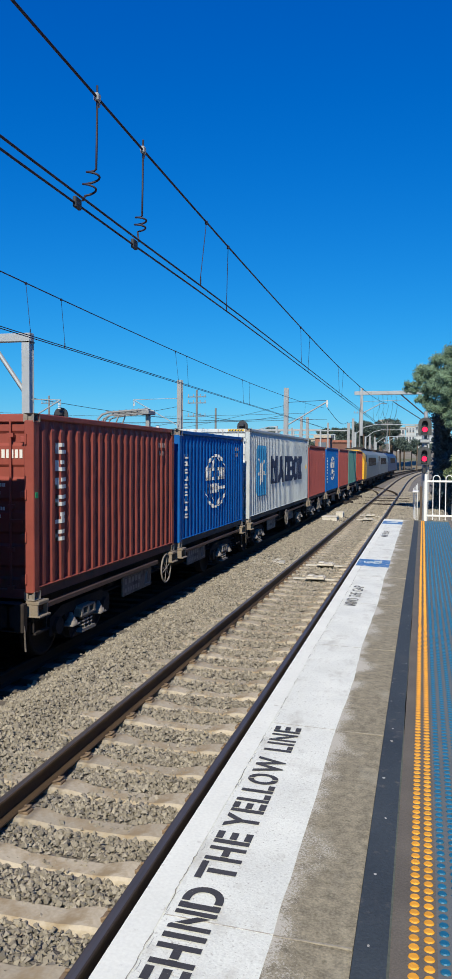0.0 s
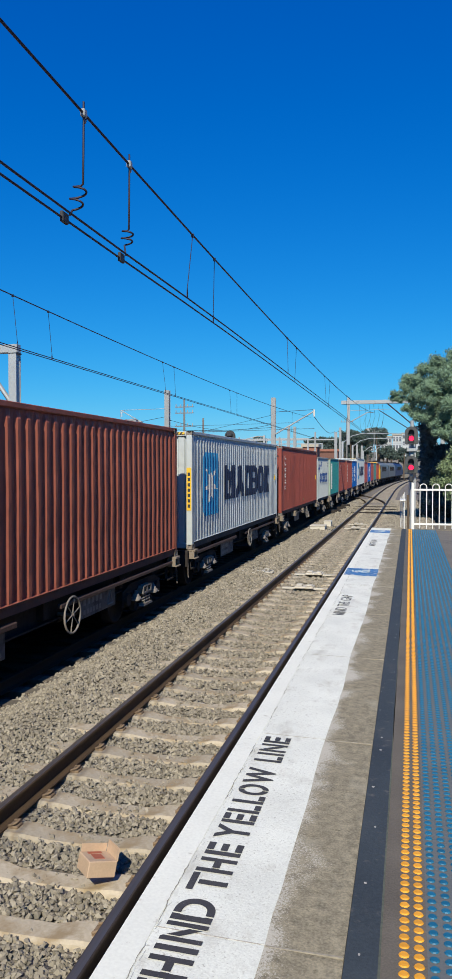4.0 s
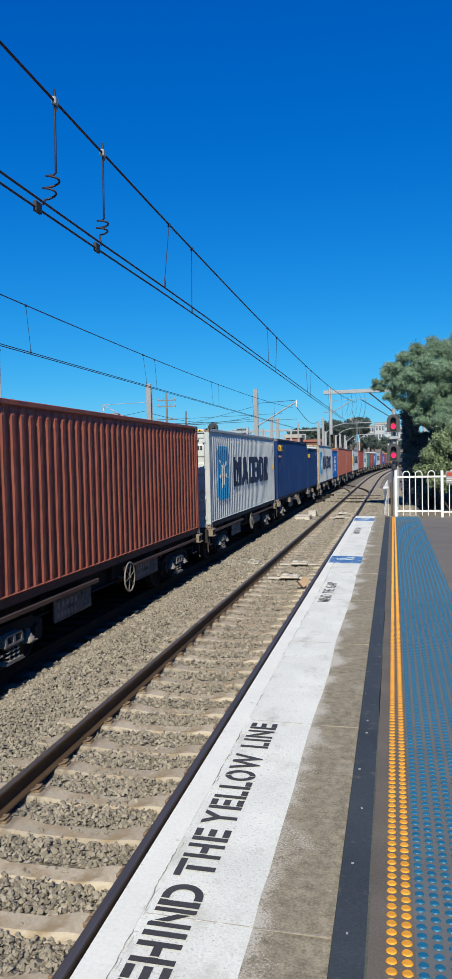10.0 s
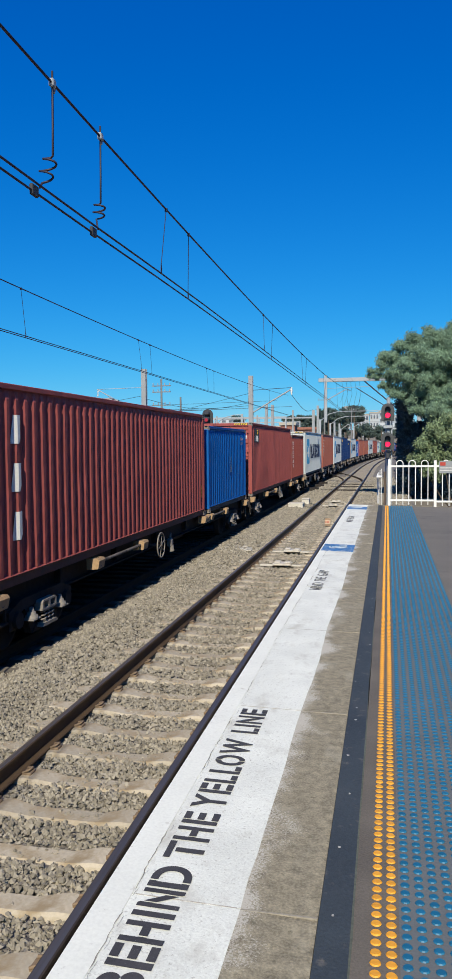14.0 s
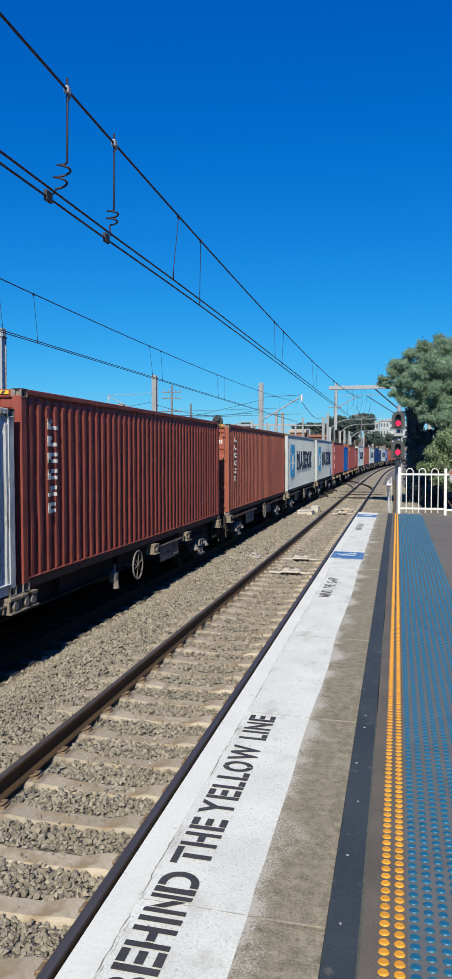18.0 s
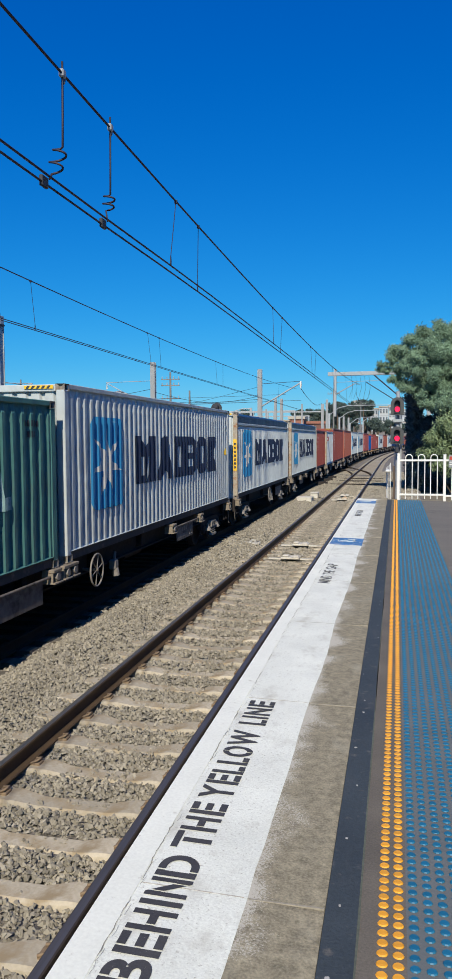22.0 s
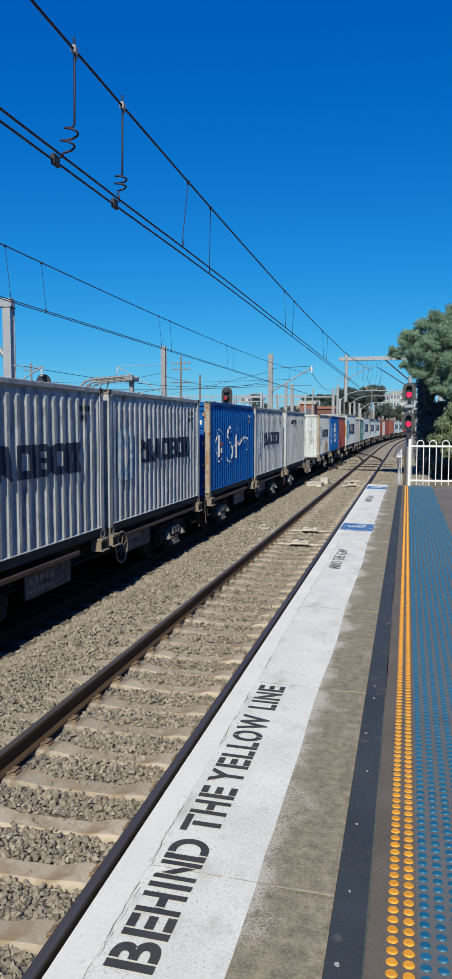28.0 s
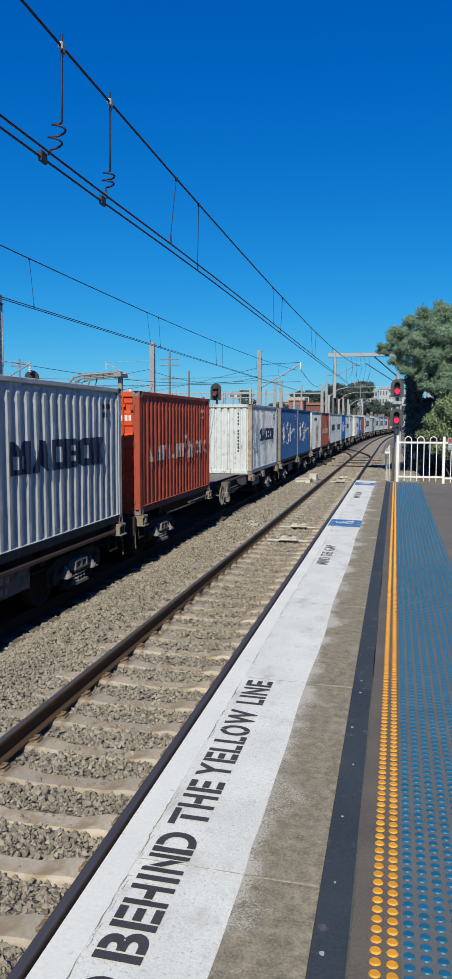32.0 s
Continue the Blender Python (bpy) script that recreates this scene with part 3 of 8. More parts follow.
strip("edge_lip", EDGE + 0.002, EDGE + 0.112, material("smooth_white_nosing", (0.79, 0.80, 0.72), 0.85, vary=0.10, fine=70, coarse=2.2, bump=0.3, dist=0.003, spec=0.25, stain=(0.50, 0.48, 0.41), amount=0.30, stain_scale=24), 0.0055, ragged=0.013, seed=19, label="smooth white painted nosing", depth=0.002)
strip("bitumen_strip", -0.193, -0.082, M_DARK, 0.002, ragged=0.006, seed=3, label="dark bitumen joint strip")
strip("edge_crack", -0.083, -0.079, material("mossy_crack", (0.10, 0.11, 0.085), 0.9, vary=0.4, fine=60), 0.0025, ragged=0.007, seed=12, label="thin mossy crack along the bitumen", depth=0.004)
rng = random.Random(61)
for k in range(16):
    g = Geo()
    cx, cy, r = rng.uniform(-0.185, -0.095), 1.7 + 0.42 * k + rng.uniform(-0.15, 0.15), rng.uniform(0.0035, 0.009)
    pts = [(cx + r * (0.7 + 0.5 * rng.random()) * math.cos(a * 0.785), cy + r * (0.8 + 0.9 * rng.random()) * math.sin(a * 0.785), 0) for a in range(8)]
    g.add([(x, y, deck_z(x) + z) for z in (0.003, 0.0034) for x, y, _ in pts], [tuple(range(8, 16))] + [(i, (i + 1) % 8, 8 + (i + 1) % 8, 8 + i) for i in range(8)])
    part("drip_spot", g, M_SCUFF, platform, "small pale drip spot")
strip("asphalt_margin", -0.078, -0.0255, M_MARGIN, 0.0, label="brown-grey asphalt margin")
strip("tactile_base", 0.0765, 0.675, M_BMAT, 0.002, label="grey-blue tactile mat base")
strip("orange_dome_base", -0.0255, 0.0765, M_MARGIN, 0.002, label="brown base of the orange domes")
for y in JOINTS[1:-1]:
    strip("joint_gap", EDGE + 0.125, -0.475, M_GAP, 0.0042, y - 0.0022, y + 0.0022, label="dirty joint between the painted slabs", depth=0.001)
    part("joint_line", Geo().box(-0.46, -0.197, y - 0.004, y + 0.003, deck_z(-0.46) - 0.006, deck_z(-0.46) + 0.0025), M_JOINT, platform, "pale mortar joint")
strip("asphalt", 0.676, 9.0, M_ASPHALT, 0.0, label="patchy brown-grey platform asphalt")
g = Geo().box(EDGE + 0.15, 9.0, P0, P1 - 0.02, -1.6, -0.27)
part("platform_wall", g, M_CONC, platform, "dark concrete platform wall")
strip("end_kerb", -0.9, 9.0, M_CONC, 0.004, P1 + 0.002, P1 + 0.16, label="low concrete kerb at the platform end", depth=1.5)

# the opposite platform, beyond the train
opp = thing("opposite_platform", "concrete platform beyond the train with a white edge", "platform", kind="structure")
part("platform_wall", Geo().box(-11.4, -8.02, -30, 19.4, -1.62, -0.12), M_CONC, opp, "dark concrete platform wall")
part("platform_top", Geo().box(-11.4, -7.98, -30, 19.4, -0.116, 0.0, 0.01), M_ASPHALT, opp, "grey asphalt platform top")
part("white_paint", Geo().box(-7.97, -7.55 - 0.02, -30, 19.38, 0.0, 0.004).turn(Matrix.Translation((-0.42, 0, 0))), M_WHITE, opp, "white painted platform edge")
part("tactile_band", Geo().box(-9.2, -8.6, -30, 19.38, 0.001, 0.008), M_BDOME, opp, "blue tactile band")
# plain wall out of view, added beside the platform to hold back sky light
tagged(part("wall_station", Geo().box(9.2, 9.6, -40, 19, -1.6, 7.5), material("brown_blocking_wall", (0.16, 0.10, 0.075), 0.9, vary=0.25, fine=8, coarse=0.4)), "plain brown wall, unseen, added along the platform to block sky light", "wall", kind="structure")

# tactile domes: the nearest are pieces of their own
y_dome, b_dome = fixed(Geo().dome(0, 0, 0, 0.0185, 0.0038, 12)), fixed(Geo().dome(0, 0, 0, 0.0175, 0.0038, 10))
far_y, far_b = Geo(), Geo()
rows = int((20.35 - 1.6) / 0.05)
for i in range(rows):
    y = 1.61 + 0.05 * i
    for c in range(14):
        x = 0.05 * c
        z = deck_z(x) + 0.003
        if c < 2 and i < 62:
            part("orange_dome", y_dome, M_YDOME, platform, at=(x, y, z))
        elif c >= 2 and c < 7 and i < 34:
            part("blue_dome", b_dome, M_BDOME, platform, at=(x, y, z))
        else:
            n = 8 if i < 140 else 6
            (far_y if c < 2 else far_b).dome(x, y, z, 0.0185 if c < 2 else 0.0175, 0.0038, n)


for i in range(1, 140):
    for c in range(14):
        (far_y if c < 2 else far_b).dome(0.05 * c, 1.61 - 0.05 * i, deck_z(0.05 * c) + 0.003, 0.0185 if c < 2 else 0.0175, 0.0038, 6)


tagged(part("orange_domes", far_y.mesh("orange_domes"), M_YDOME, platform, "two rows of orange tactile domes"), kind="stuff")
tagged(part("blue_domes", far_b.mesh("blue_domes"), M_BDOME, platform, "rows of blue tactile domes"), kind="stuff")


def flat_word(text, bold=0.012):
    """The outline of a word as a flat mesh, its corners at 0, 0 and 1, 1."""
    cu = bpy.data.curves.new("words", "FONT")
    cu.body = text
    cu.size = 1.0
    cu.offset = bold
    tmp = new("words", cu)
    me = bpy.data.meshes.new_from_object(tmp.evaluated_get(bpy.context.evaluated_depsgraph_get()))
    bpy.data.objects.remove(tmp)
    co = np.array([v.co[:] for v in me.vertices])
    lo, hi = co.min(0), co.max(0)
    for v, c in zip(me.vertices, co):
        v.co = ((c[0] - lo[0]) / (hi[0] - lo[0]), (c[1] - lo[1]) / (hi[1] - lo[1]), 0)
    me.materials.clear()
    me.materials.append(None)
    return me


def cut_band(me, a, b, across):
    """Takes the band from a to b out of a flat letter: upright, or level where across is 1."""
    bm = bmesh.new()
    bm.from_mesh(me)
    no = (0, 1, 0) if across else (1, 0, 0)
    for q in (a, b):
        bmesh.ops.bisect_plane(bm, geom=bm.verts[:] + bm.edges[:] + bm.faces[:], plane_co=Vector(no) * q, plane_no=no)
    bmesh.ops.delete(bm, geom=[f for f in bm.faces if a < f.calc_center_median()[across] < b], context="FACES")
    bm.to_mesh(me)
    bm.free()


def lettering(name, text, x_base, height, y0, y1, material_, parent, label, z_up=0.0065, bold=0.012, cuts_=()):
    """Words painted on the platform, read along it, their heads towards the track."""
    me = flat_word(text, bold)
    for a, b, across in cuts_:
        cut_band(me, a, b, across)
    for v in me.vertices:
        x = x_base - v.co.y * height
        v.co = (x, y0 + v.co.x * (y1 - y0), deck_z(x) + z_up)
    me.name = name
    return part(name, me, material_, parent, label)


# stencilled letters with their bridges: letter, start and end along the edge
STENCIL = [("S", 1.14, 1.255), ("T", 1.27, 1.39), ("A", 1.40, 1.525), ("N", 1.54, 1.65), ("D", 1.662, 1.804),
           ("B", 1.868, 1.998), ("E", 2.012, 2.120), ("H", 2.130, 2.238), ("I", 2.266, 2.295), ("N", 2.318, 2.428), ("D", 2.440, 2.583),
           ("T", 2.637, 2.762), ("H", 2.775, 2.884), ("E", 2.912, 3.015), ("Y", 3.058, 3.186), ("E", 3.206, 3.302), ("L", 3.318, 3.402), ("L", 3.421, 3.505),
           ("O", 3.514, 3.638), ("W", 3.655, 3.854), ("L", 3.950, 4.030), ("I", 4.048, 4.075), ("N", 4.100, 4.212), ("E", 4.238, 4.334)]
BRIDGES = {"B": [(0.27, 0.33, 0)], "D": [(0.25, 0.31, 0)], "E": [(0.30, 0.37, 0)], "L": [(0.34, 0.42, 0)], "H": [(0.27, 0.33, 0)], "T": [(0.76, 0.82, 1)], "O": [(0.47, 0.53, 0)], "N": [(0.235, 0.285, 0), (0.715, 0.765, 0)]}
for letter, a, b in STENCIL:
    lettering("painted_letter", letter, -0.669, 0.153, a, b, M_LETTER, platform, "black stencilled letter on the white edge", bold=0.03, cuts_=BRIDGES.get(letter, ()))
for a in (8.21, 15.74):
    for word, p, q in (("MIND", 0.0, 0.45), ("THE", 0.54, 0.82), ("GAP", 0.92, 1.32)):
        lettering("painted_word", word, -0.68, 0.13, a + p, a + q, M_LETTERWORN, platform, "small worn black word on the white edge")
for a in (11.33, 18.9):
    strip("blue_patch", EDGE + 0.02, -0.465, M_BLUEPATCH, 0.0062, a, a + 0.79, label="worn blue painted boarding mark", depth=0.002)
    g = Geo()
    z = deck_z(-0.7) + 0.0105
    cx, cy = -0.68, a + 0.42
    g.tube([(cx + 0.09 * math.cos(k / 10 * 4.9 + 2.2), cy + 0.09 * math.sin(k / 10 * 4.9 + 2.2), z) for k in range(11)], 0.012, 5)
    g.tube([(cx - 0.13, cy - 0.02, z), (cx - 0.02, cy - 0.02, z), (cx - 0.02, cy + 0.1, z), (cx + 0.09, cy + 0.13, z)], 0.013, 5)
    g.tube([(cx - 0.17, cy - 0.03, z), (cx - 0.15, cy - 0.03, z)], 0.024, 6)
    part("access_symbol", g, M_FADED, platform, "white wheelchair symbol")
# the broken edge of the nosing: short dark cracks along the seam
M_SEAM = material("dirty_paint_crack", (0.25, 0.235, 0.20), 0.95, vary=0.4, fine=60, spec=0.1)
sr = random.Random(8)
y = 1.2
while y < 13.0:
    ln = sr.uniform(0.03, 0.22)
    if sr.random() < 0.55:
        g, ys = Geo(), [y + ln * k / 6 for k in range(7)]
        pts = []
        for k, u in enumerate(ys):
            x = EDGE + 0.113 + 0.013 * (noise.noise((19.3, u * 0.9, 0)) + 0.45 * noise.noise((19, u * 3.7, 2))) + sr.uniform(-0.004, 0.004)
            wd = sr.uniform(0.0006, 0.0021) * (0.3 if k in (0, 6) else 1.0)
            pts += [(x - wd, u, deck_z(x) + 0.0062), (x + wd, u, deck_z(x) + 0.0062)]
        g.add(pts, [(2 * k, 2 * k + 1, 2 * k + 3, 2 * k + 2) for k in range(6)])
        part("seam_crack", g, M_SEAM, platform, "dark crack along the nosing seam")
    y += ln
# cracks and hairline joints in the paint
cr = Geo()
for y0, y1, x in ((1.7, 4.3, -0.845), (4.4, 8.2, -0.85), (8.4, 12, -0.86)):
    pts = [(x + 0.012 * noise.noise((y0, i * 0.7, 5)), y0 + (y1 - y0) * i / 90, 0) for i in range(91)]
    for p, q in zip(pts, pts[1:]):
        if noise.noise((y0 * 3, p[1] * 9, 9)) > -0.10:
            continue
        w = 0.0005
        cr.quad((p[0] - w, p[1], deck_z(p[0]) + 0.0068), (p[0] + w, p[1], deck_z(p[0]) + 0.0068), (q[0] + w, q[1], deck_z(q[0]) + 0.0068), (q[0] - w, q[1], deck_z(q[0]) + 0.0068))
part("paint_cracks", cr, material("crack_dirt", (0.2, 0.18, 0.15), 0.9), platform, "hairline cracks in the white paint")

# ---- freight train ----


def paint(name, color, rough=0.55, rust=0.25, vary=0.14, stain=RUST, spots=2.2, runs=None):
    return material(name, color, rough, vary=vary, fine=9, coarse=0.7, bump=0.06, stain=stain, amount=rust, stain_scale=spots, stretch=(1, 1, 0.45), rand=0.06, wave=0.045, spec=0.22, streak=stain, streaks=min(0.85, rust + 0.12) if runs is None else runs)


C_RED = paint("maroon_container_paint", (0.272, 0.07, 0.054))
C_BROWN = paint("brown_red_container_paint", (0.325, 0.105, 0.07))
C_PINK = paint("faded_red_container_paint", (0.31, 0.08, 0.072), 0.65)
C_ORANGE = paint("orange_red_container_paint", (0.40, 0.078, 0.045), 0.65, 0.5, stain=(0.2, 0.075, 0.05))
C_DULLRED = paint("dull_brown_red_container_paint", (0.30, 0.088, 0.066), 0.7, 0.5, stain=(0.17, 0.065, 0.05), spots=3.5)
C_VERMILION = paint("vermilion_door_paint", (0.60, 0.085, 0.03), 0.5, 0.15)
C_BLUE = paint("bright_blue_container_paint", (0.006, 0.10, 0.37), rust=0.1, stain=(0.08, 0.14, 0.24))
C_NAVY = paint("navy_container_paint", (0.008, 0.034, 0.13), rust=0.3, stain=(0.13, 0.16, 0.22), spots=3.5)
C_SAF = paint("deep_blue_container_paint", (0.032, 0.098, 0.27), rust=0.2, stain=(0.10, 0.13, 0.2))
C_GREY = paint("light_grey_container_paint", (0.465, 0.51, 0.525), 0.5, 0.18)
C_PALE = paint("pale_grey_open_top_paint", (0.50, 0.545, 0.56), 0.5, 0.2)
C_WHITE = paint("off_white_container_paint", (0.56, 0.60, 0.61), 0.6, 0.46, stain=(0.20, 0.115, 0.06), spots=8.0, runs=0.34)
C_TEAL = paint("sea_green_container_paint", (0.078, 0.20, 0.188), 0.6, 0.45, stain=(0.11, 0.17, 0.155))
C_WORN = paint("weathered_grey_container_paint", (0.44, 0.475, 0.488), 0.65, 0.42, stain=(0.17, 0.175, 0.18), spots=3.0)
C_TURQ = paint("turquoise_container_paint", (0.035, 0.235, 0.25), 0.55, 0.25, stain=(0.10, 0.19, 0.18))


def rust_field(m, centre=0.3, spread=1.7, top=2.15):
    """Rust that has eaten into the middle of a side wall, below its top."""
    n, l = m.node_tree.nodes, m.node_tree.links
    b = n["Principled BSDF"]
    src = b.inputs["Base Color"].links[0].from_socket
    tc, mp, xyz = n.new("ShaderNodeTexCoord"), n.new("ShaderNodeMapping"), n.new("ShaderNodeSeparateXYZ")
    mp.inputs["Scale"].default_value = (1, 1, 0.3)
    l.new(tc.outputs["Object"], mp.inputs[0])
    l.new(tc.outputs["Object"], xyz.inputs[0])
    shift, dist_ = n.new("ShaderNodeMath"), n.new("ShaderNodeMath")
    shift.inputs[1].default_value, dist_.operation = -centre, "ABSOLUTE"
    l.new(xyz.outputs[1], shift.inputs[0])
    l.new(shift.outputs[0], dist_.inputs[0])
    weights = []
    for src_, lo, hi in ((dist_.outputs[0], spread, 0.3), (xyz.outputs[2], top, top - 0.65)):
        r = n.new("ShaderNodeMapRange")
        r.inputs[1].default_value, r.inputs[2].default_value = lo, hi
        l.new(src_, r.inputs[0])
        weights.append(r.outputs[0])
    both = n.new("ShaderNodeMath")
    both.operation = "MULTIPLY"
    l.new(weights[0], both.inputs[0])
    l.new(weights[1], both.inputs[1])
    patch, tone = n.new("ShaderNodeTexNoise"), n.new("ShaderNodeTexNoise")
    for node, scale in ((patch, 3.2), (tone, 1.8)):
        node.inputs["Scale"].default_value, node.inputs["Detail"].default_value, node.inputs["Roughness"].default_value = scale, 8, 0.7
        l.new(mp.outputs[0], node.inputs[0])
    level = n.new("ShaderNodeMath")
    level.operation = "MULTIPLY_ADD"
    level.inputs[1].default_value = 0.34
    l.new(both.outputs[0], level.inputs[0])
    l.new(patch.outputs[0], level.inputs[2])
    cut = n.new("ShaderNodeMapRange")
    cut.inputs[1].default_value, cut.inputs[2].default_value = 0.64, 0.86
    l.new(level.outputs[0], cut.inputs[0])
    hue = n.new("ShaderNodeMix")
    hue.data_type = "RGBA"
    step = n.new("ShaderNodeMapRange")
    step.inputs[1].default_value, step.inputs[2].default_value = 0.42, 0.58
    l.new(tone.outputs[0], step.inputs[0])
    l.new(step.outputs[0], hue.inputs[0])
    hue.inputs[6].default_value, hue.inputs[7].default_value = (0.34, 0.22, 0.13, 1), (0.12, 0.085, 0.065, 1)
    mx = n.new("ShaderNodeMix")
    mx.data_type = "RGBA"
    l.new(cut.outputs[0], mx.inputs[0])
    l.new(src, mx.inputs[6])
    l.new(hue.outputs[2], mx.inputs[7])
    l.new(mx.outputs[2], b.inputs["Base Color"])
    return m


C_GRIMY = rust_field(paint("grimy_white_container_paint", (0.52, 0.555, 0.565), 0.65, 0.42, stain=(0.13, 0.135, 0.15), spots=2.5), 1.1, 3.0, 1.25)
C_RUSTY = rust_field(paint("rust_streaked_grey_paint", (0.58, 0.63, 0.65), 0.65, 0.34, stain=(0.24, 0.25, 0.26)))
M_CAST = material("worn_corner_casting", (0.25, 0.225, 0.20), 0.75, 0.2, vary=0.3, fine=25, stain=RUST, amount=0.4)
M_POSTRUST = material("rusty_corner_post", (0.37, 0.33, 0.265), 0.75, vary=0.25, fine=12, stain=(0.28, 0.12, 0.045), amount=0.68, stain_scale=5)
M_POSTDULL = material("dull_grey_brown_corner_post", (0.23, 0.215, 0.185), 0.75, vary=0.25, fine=12, stain=(0.12, 0.08, 0.05), amount=0.5, stain_scale=5)
M_POSTGREEN = material("pale_green_corner_post", (0.27, 0.36, 0.29), 0.7, vary=0.2, fine=12, stain=(0.22, 0.13, 0.07), amount=0.4, stain_scale=6)
M_MARKW = material("white_marking_paint", (0.68, 0.68, 0.66), 0.6, vary=0.1, stain=(0.38, 0.38, 0.38), amount=0.3, stain_scale=6)
M_GREEN = material("green_plastic_tag", (0.02, 0.35, 0.12), 0.5, vary=0.1)
M_MARKWORN = material("worn_pale_marking_paint", (0.42, 0.29, 0.25), 0.7, vary=0.2, stain=(0.3, 0.1, 0.06), amount=0.45, stain_scale=9)
M_MARKB = material("black_marking_paint", (0.025, 0.03, 0.04), 0.6, vary=0.15)
M_MARKNAVY = material("navy_marking_paint", (0.012, 0.022, 0.06), 0.6, vary=0.15)
M_SKY = material("sky_blue_marking_paint", (0.03, 0.22, 0.46), 0.6, vary=0.15, stain=(0.30, 0.38, 0.44), amount=0.25, stain_scale=5)
M_SKYWORN = material("faded_sky_blue_paint", (0.20, 0.34, 0.46), 0.65, vary=0.15, stain=(0.45, 0.48, 0.50), amount=0.8, stain_scale=4)
M_STARW = material("pale_grey_star_paint", (0.52, 0.53, 0.52), 0.6, vary=0.12, stain=(0.25, 0.36, 0.45), amount=0.35, stain_scale=5)
M_MARKBLUE = material("blue_marking_paint", (0.02, 0.07, 0.25), 0.6, vary=0.15, stain=(0.3, 0.36, 0.45), amount=0.3, stain_scale=5)
M_YEL = material("yellow_marking_paint", (0.75, 0.48, 0.03), 0.55, vary=0.1)
M_REDMARK = material("red_marking_paint", (0.42, 0.05, 0.03), 0.6, vary=0.2, stain=(0.45, 0.3, 0.25), amount=0.4, stain_scale=6)
M_SPRING = material("dusty_spring_steel", (0.235, 0.215, 0.195), 0.75, 0.2, vary=0.3, fine=20)
M_WAGON = material("grimy_wagon_steel", (0.042, 0.037, 0.035), 0.95, 0.0, spec=0.08, vary=0.3, fine=12, stain=(0.05, 0.034, 0.024), amount=0.4)
M_WAGONLIT = material("faded_wagon_plate", (0.15, 0.13, 0.117), 0.8, 0.1, vary=0.4, fine=10, stain=(0.04, 0.035, 0.03), amount=0.55)
M_PIPE = material("brown_brake_pipe", (0.095, 0.058, 0.045), 0.7, 0.2, vary=0.3)
M_WHEEL = material("dark_wheel_steel", (0.042, 0.037, 0.035), 0.85, 0.1, spec=0.1, vary=0.25)
M_PAD = material("dusty_corner_bracket", (0.215, 0.18, 0.14), 0.75, vary=0.25, stain=(0.2, 0.13, 0.07), amount=0.4)
M_DECK = material("dusty_grey_deck_plate", (0.20, 0.185, 0.17), 0.85, 0.05, vary=0.25, fine=10, stain=(0.10, 0.085, 0.07), amount=0.4)
M_PADTAN = material("tan_timber_block", (0.36, 0.24, 0.13), 0.8, vary=0.25, fine=25, stain=(0.25, 0.2, 0.16), amount=0.5)
M_TARP = material("dark_blue_tarpaulin", (0.012, 0.032, 0.10), 0.45, vary=0.2, fine=4, coarse=1.5, bump=0.35, dist=0.05)

# bottom rails: grime, plus the shade below the side wall as colour
M_SILL = material("grimy_shaded_bottom_rail", (0.048, 0.046, 0.048), 0.8, vary=0.3, fine=12, stain=(0.14, 0.11, 0.09), amount=0.4)
M_SILLRED = material("grimy_shaded_red_rail", (0.11, 0.045, 0.035), 0.8, vary=0.3, fine=12, stain=(0.06, 0.04, 0.035), amount=0.5)
SILLS = {c.name: M_SILLRED for c in (C_RED, C_BROWN, C_PINK, C_ORANGE, C_DULLRED)}

CW = 1.219  # half width
PITCH, DEPTH = 0.278, 0.042


def profile_x(y, half):
    """The depth of the corrugated side at y, and the places where it bends."""
    s = (y + half) % PITCH
    if s < 0.076:
        return 0.0
    if s < 0.134:
        return -DEPTH * (s - 0.076) / 0.058
    if s < 0.220:
        return -DEPTH
    return -DEPTH * (1 - (s - 0.220) / 0.058)


def bends(a, b, half):
    out = [a]
    k0 = int((a + half) // PITCH) - 1
    for k in range(k0, k0 + int((b - a) / PITCH) + 4):
        for d in (0.0, 0.076, 0.134, 0.220):
            y = k * PITCH + d - half
            if a + 1e-4 < y < b - 1e-4:
                out.append(y)
    return out + [b]


CACHE = {}


def cached(key, build):
    if key not in CACHE:
        CACHE[key] = build()
        CACHE[key].name = "container_" + str(key[0])
    return CACHE[key]


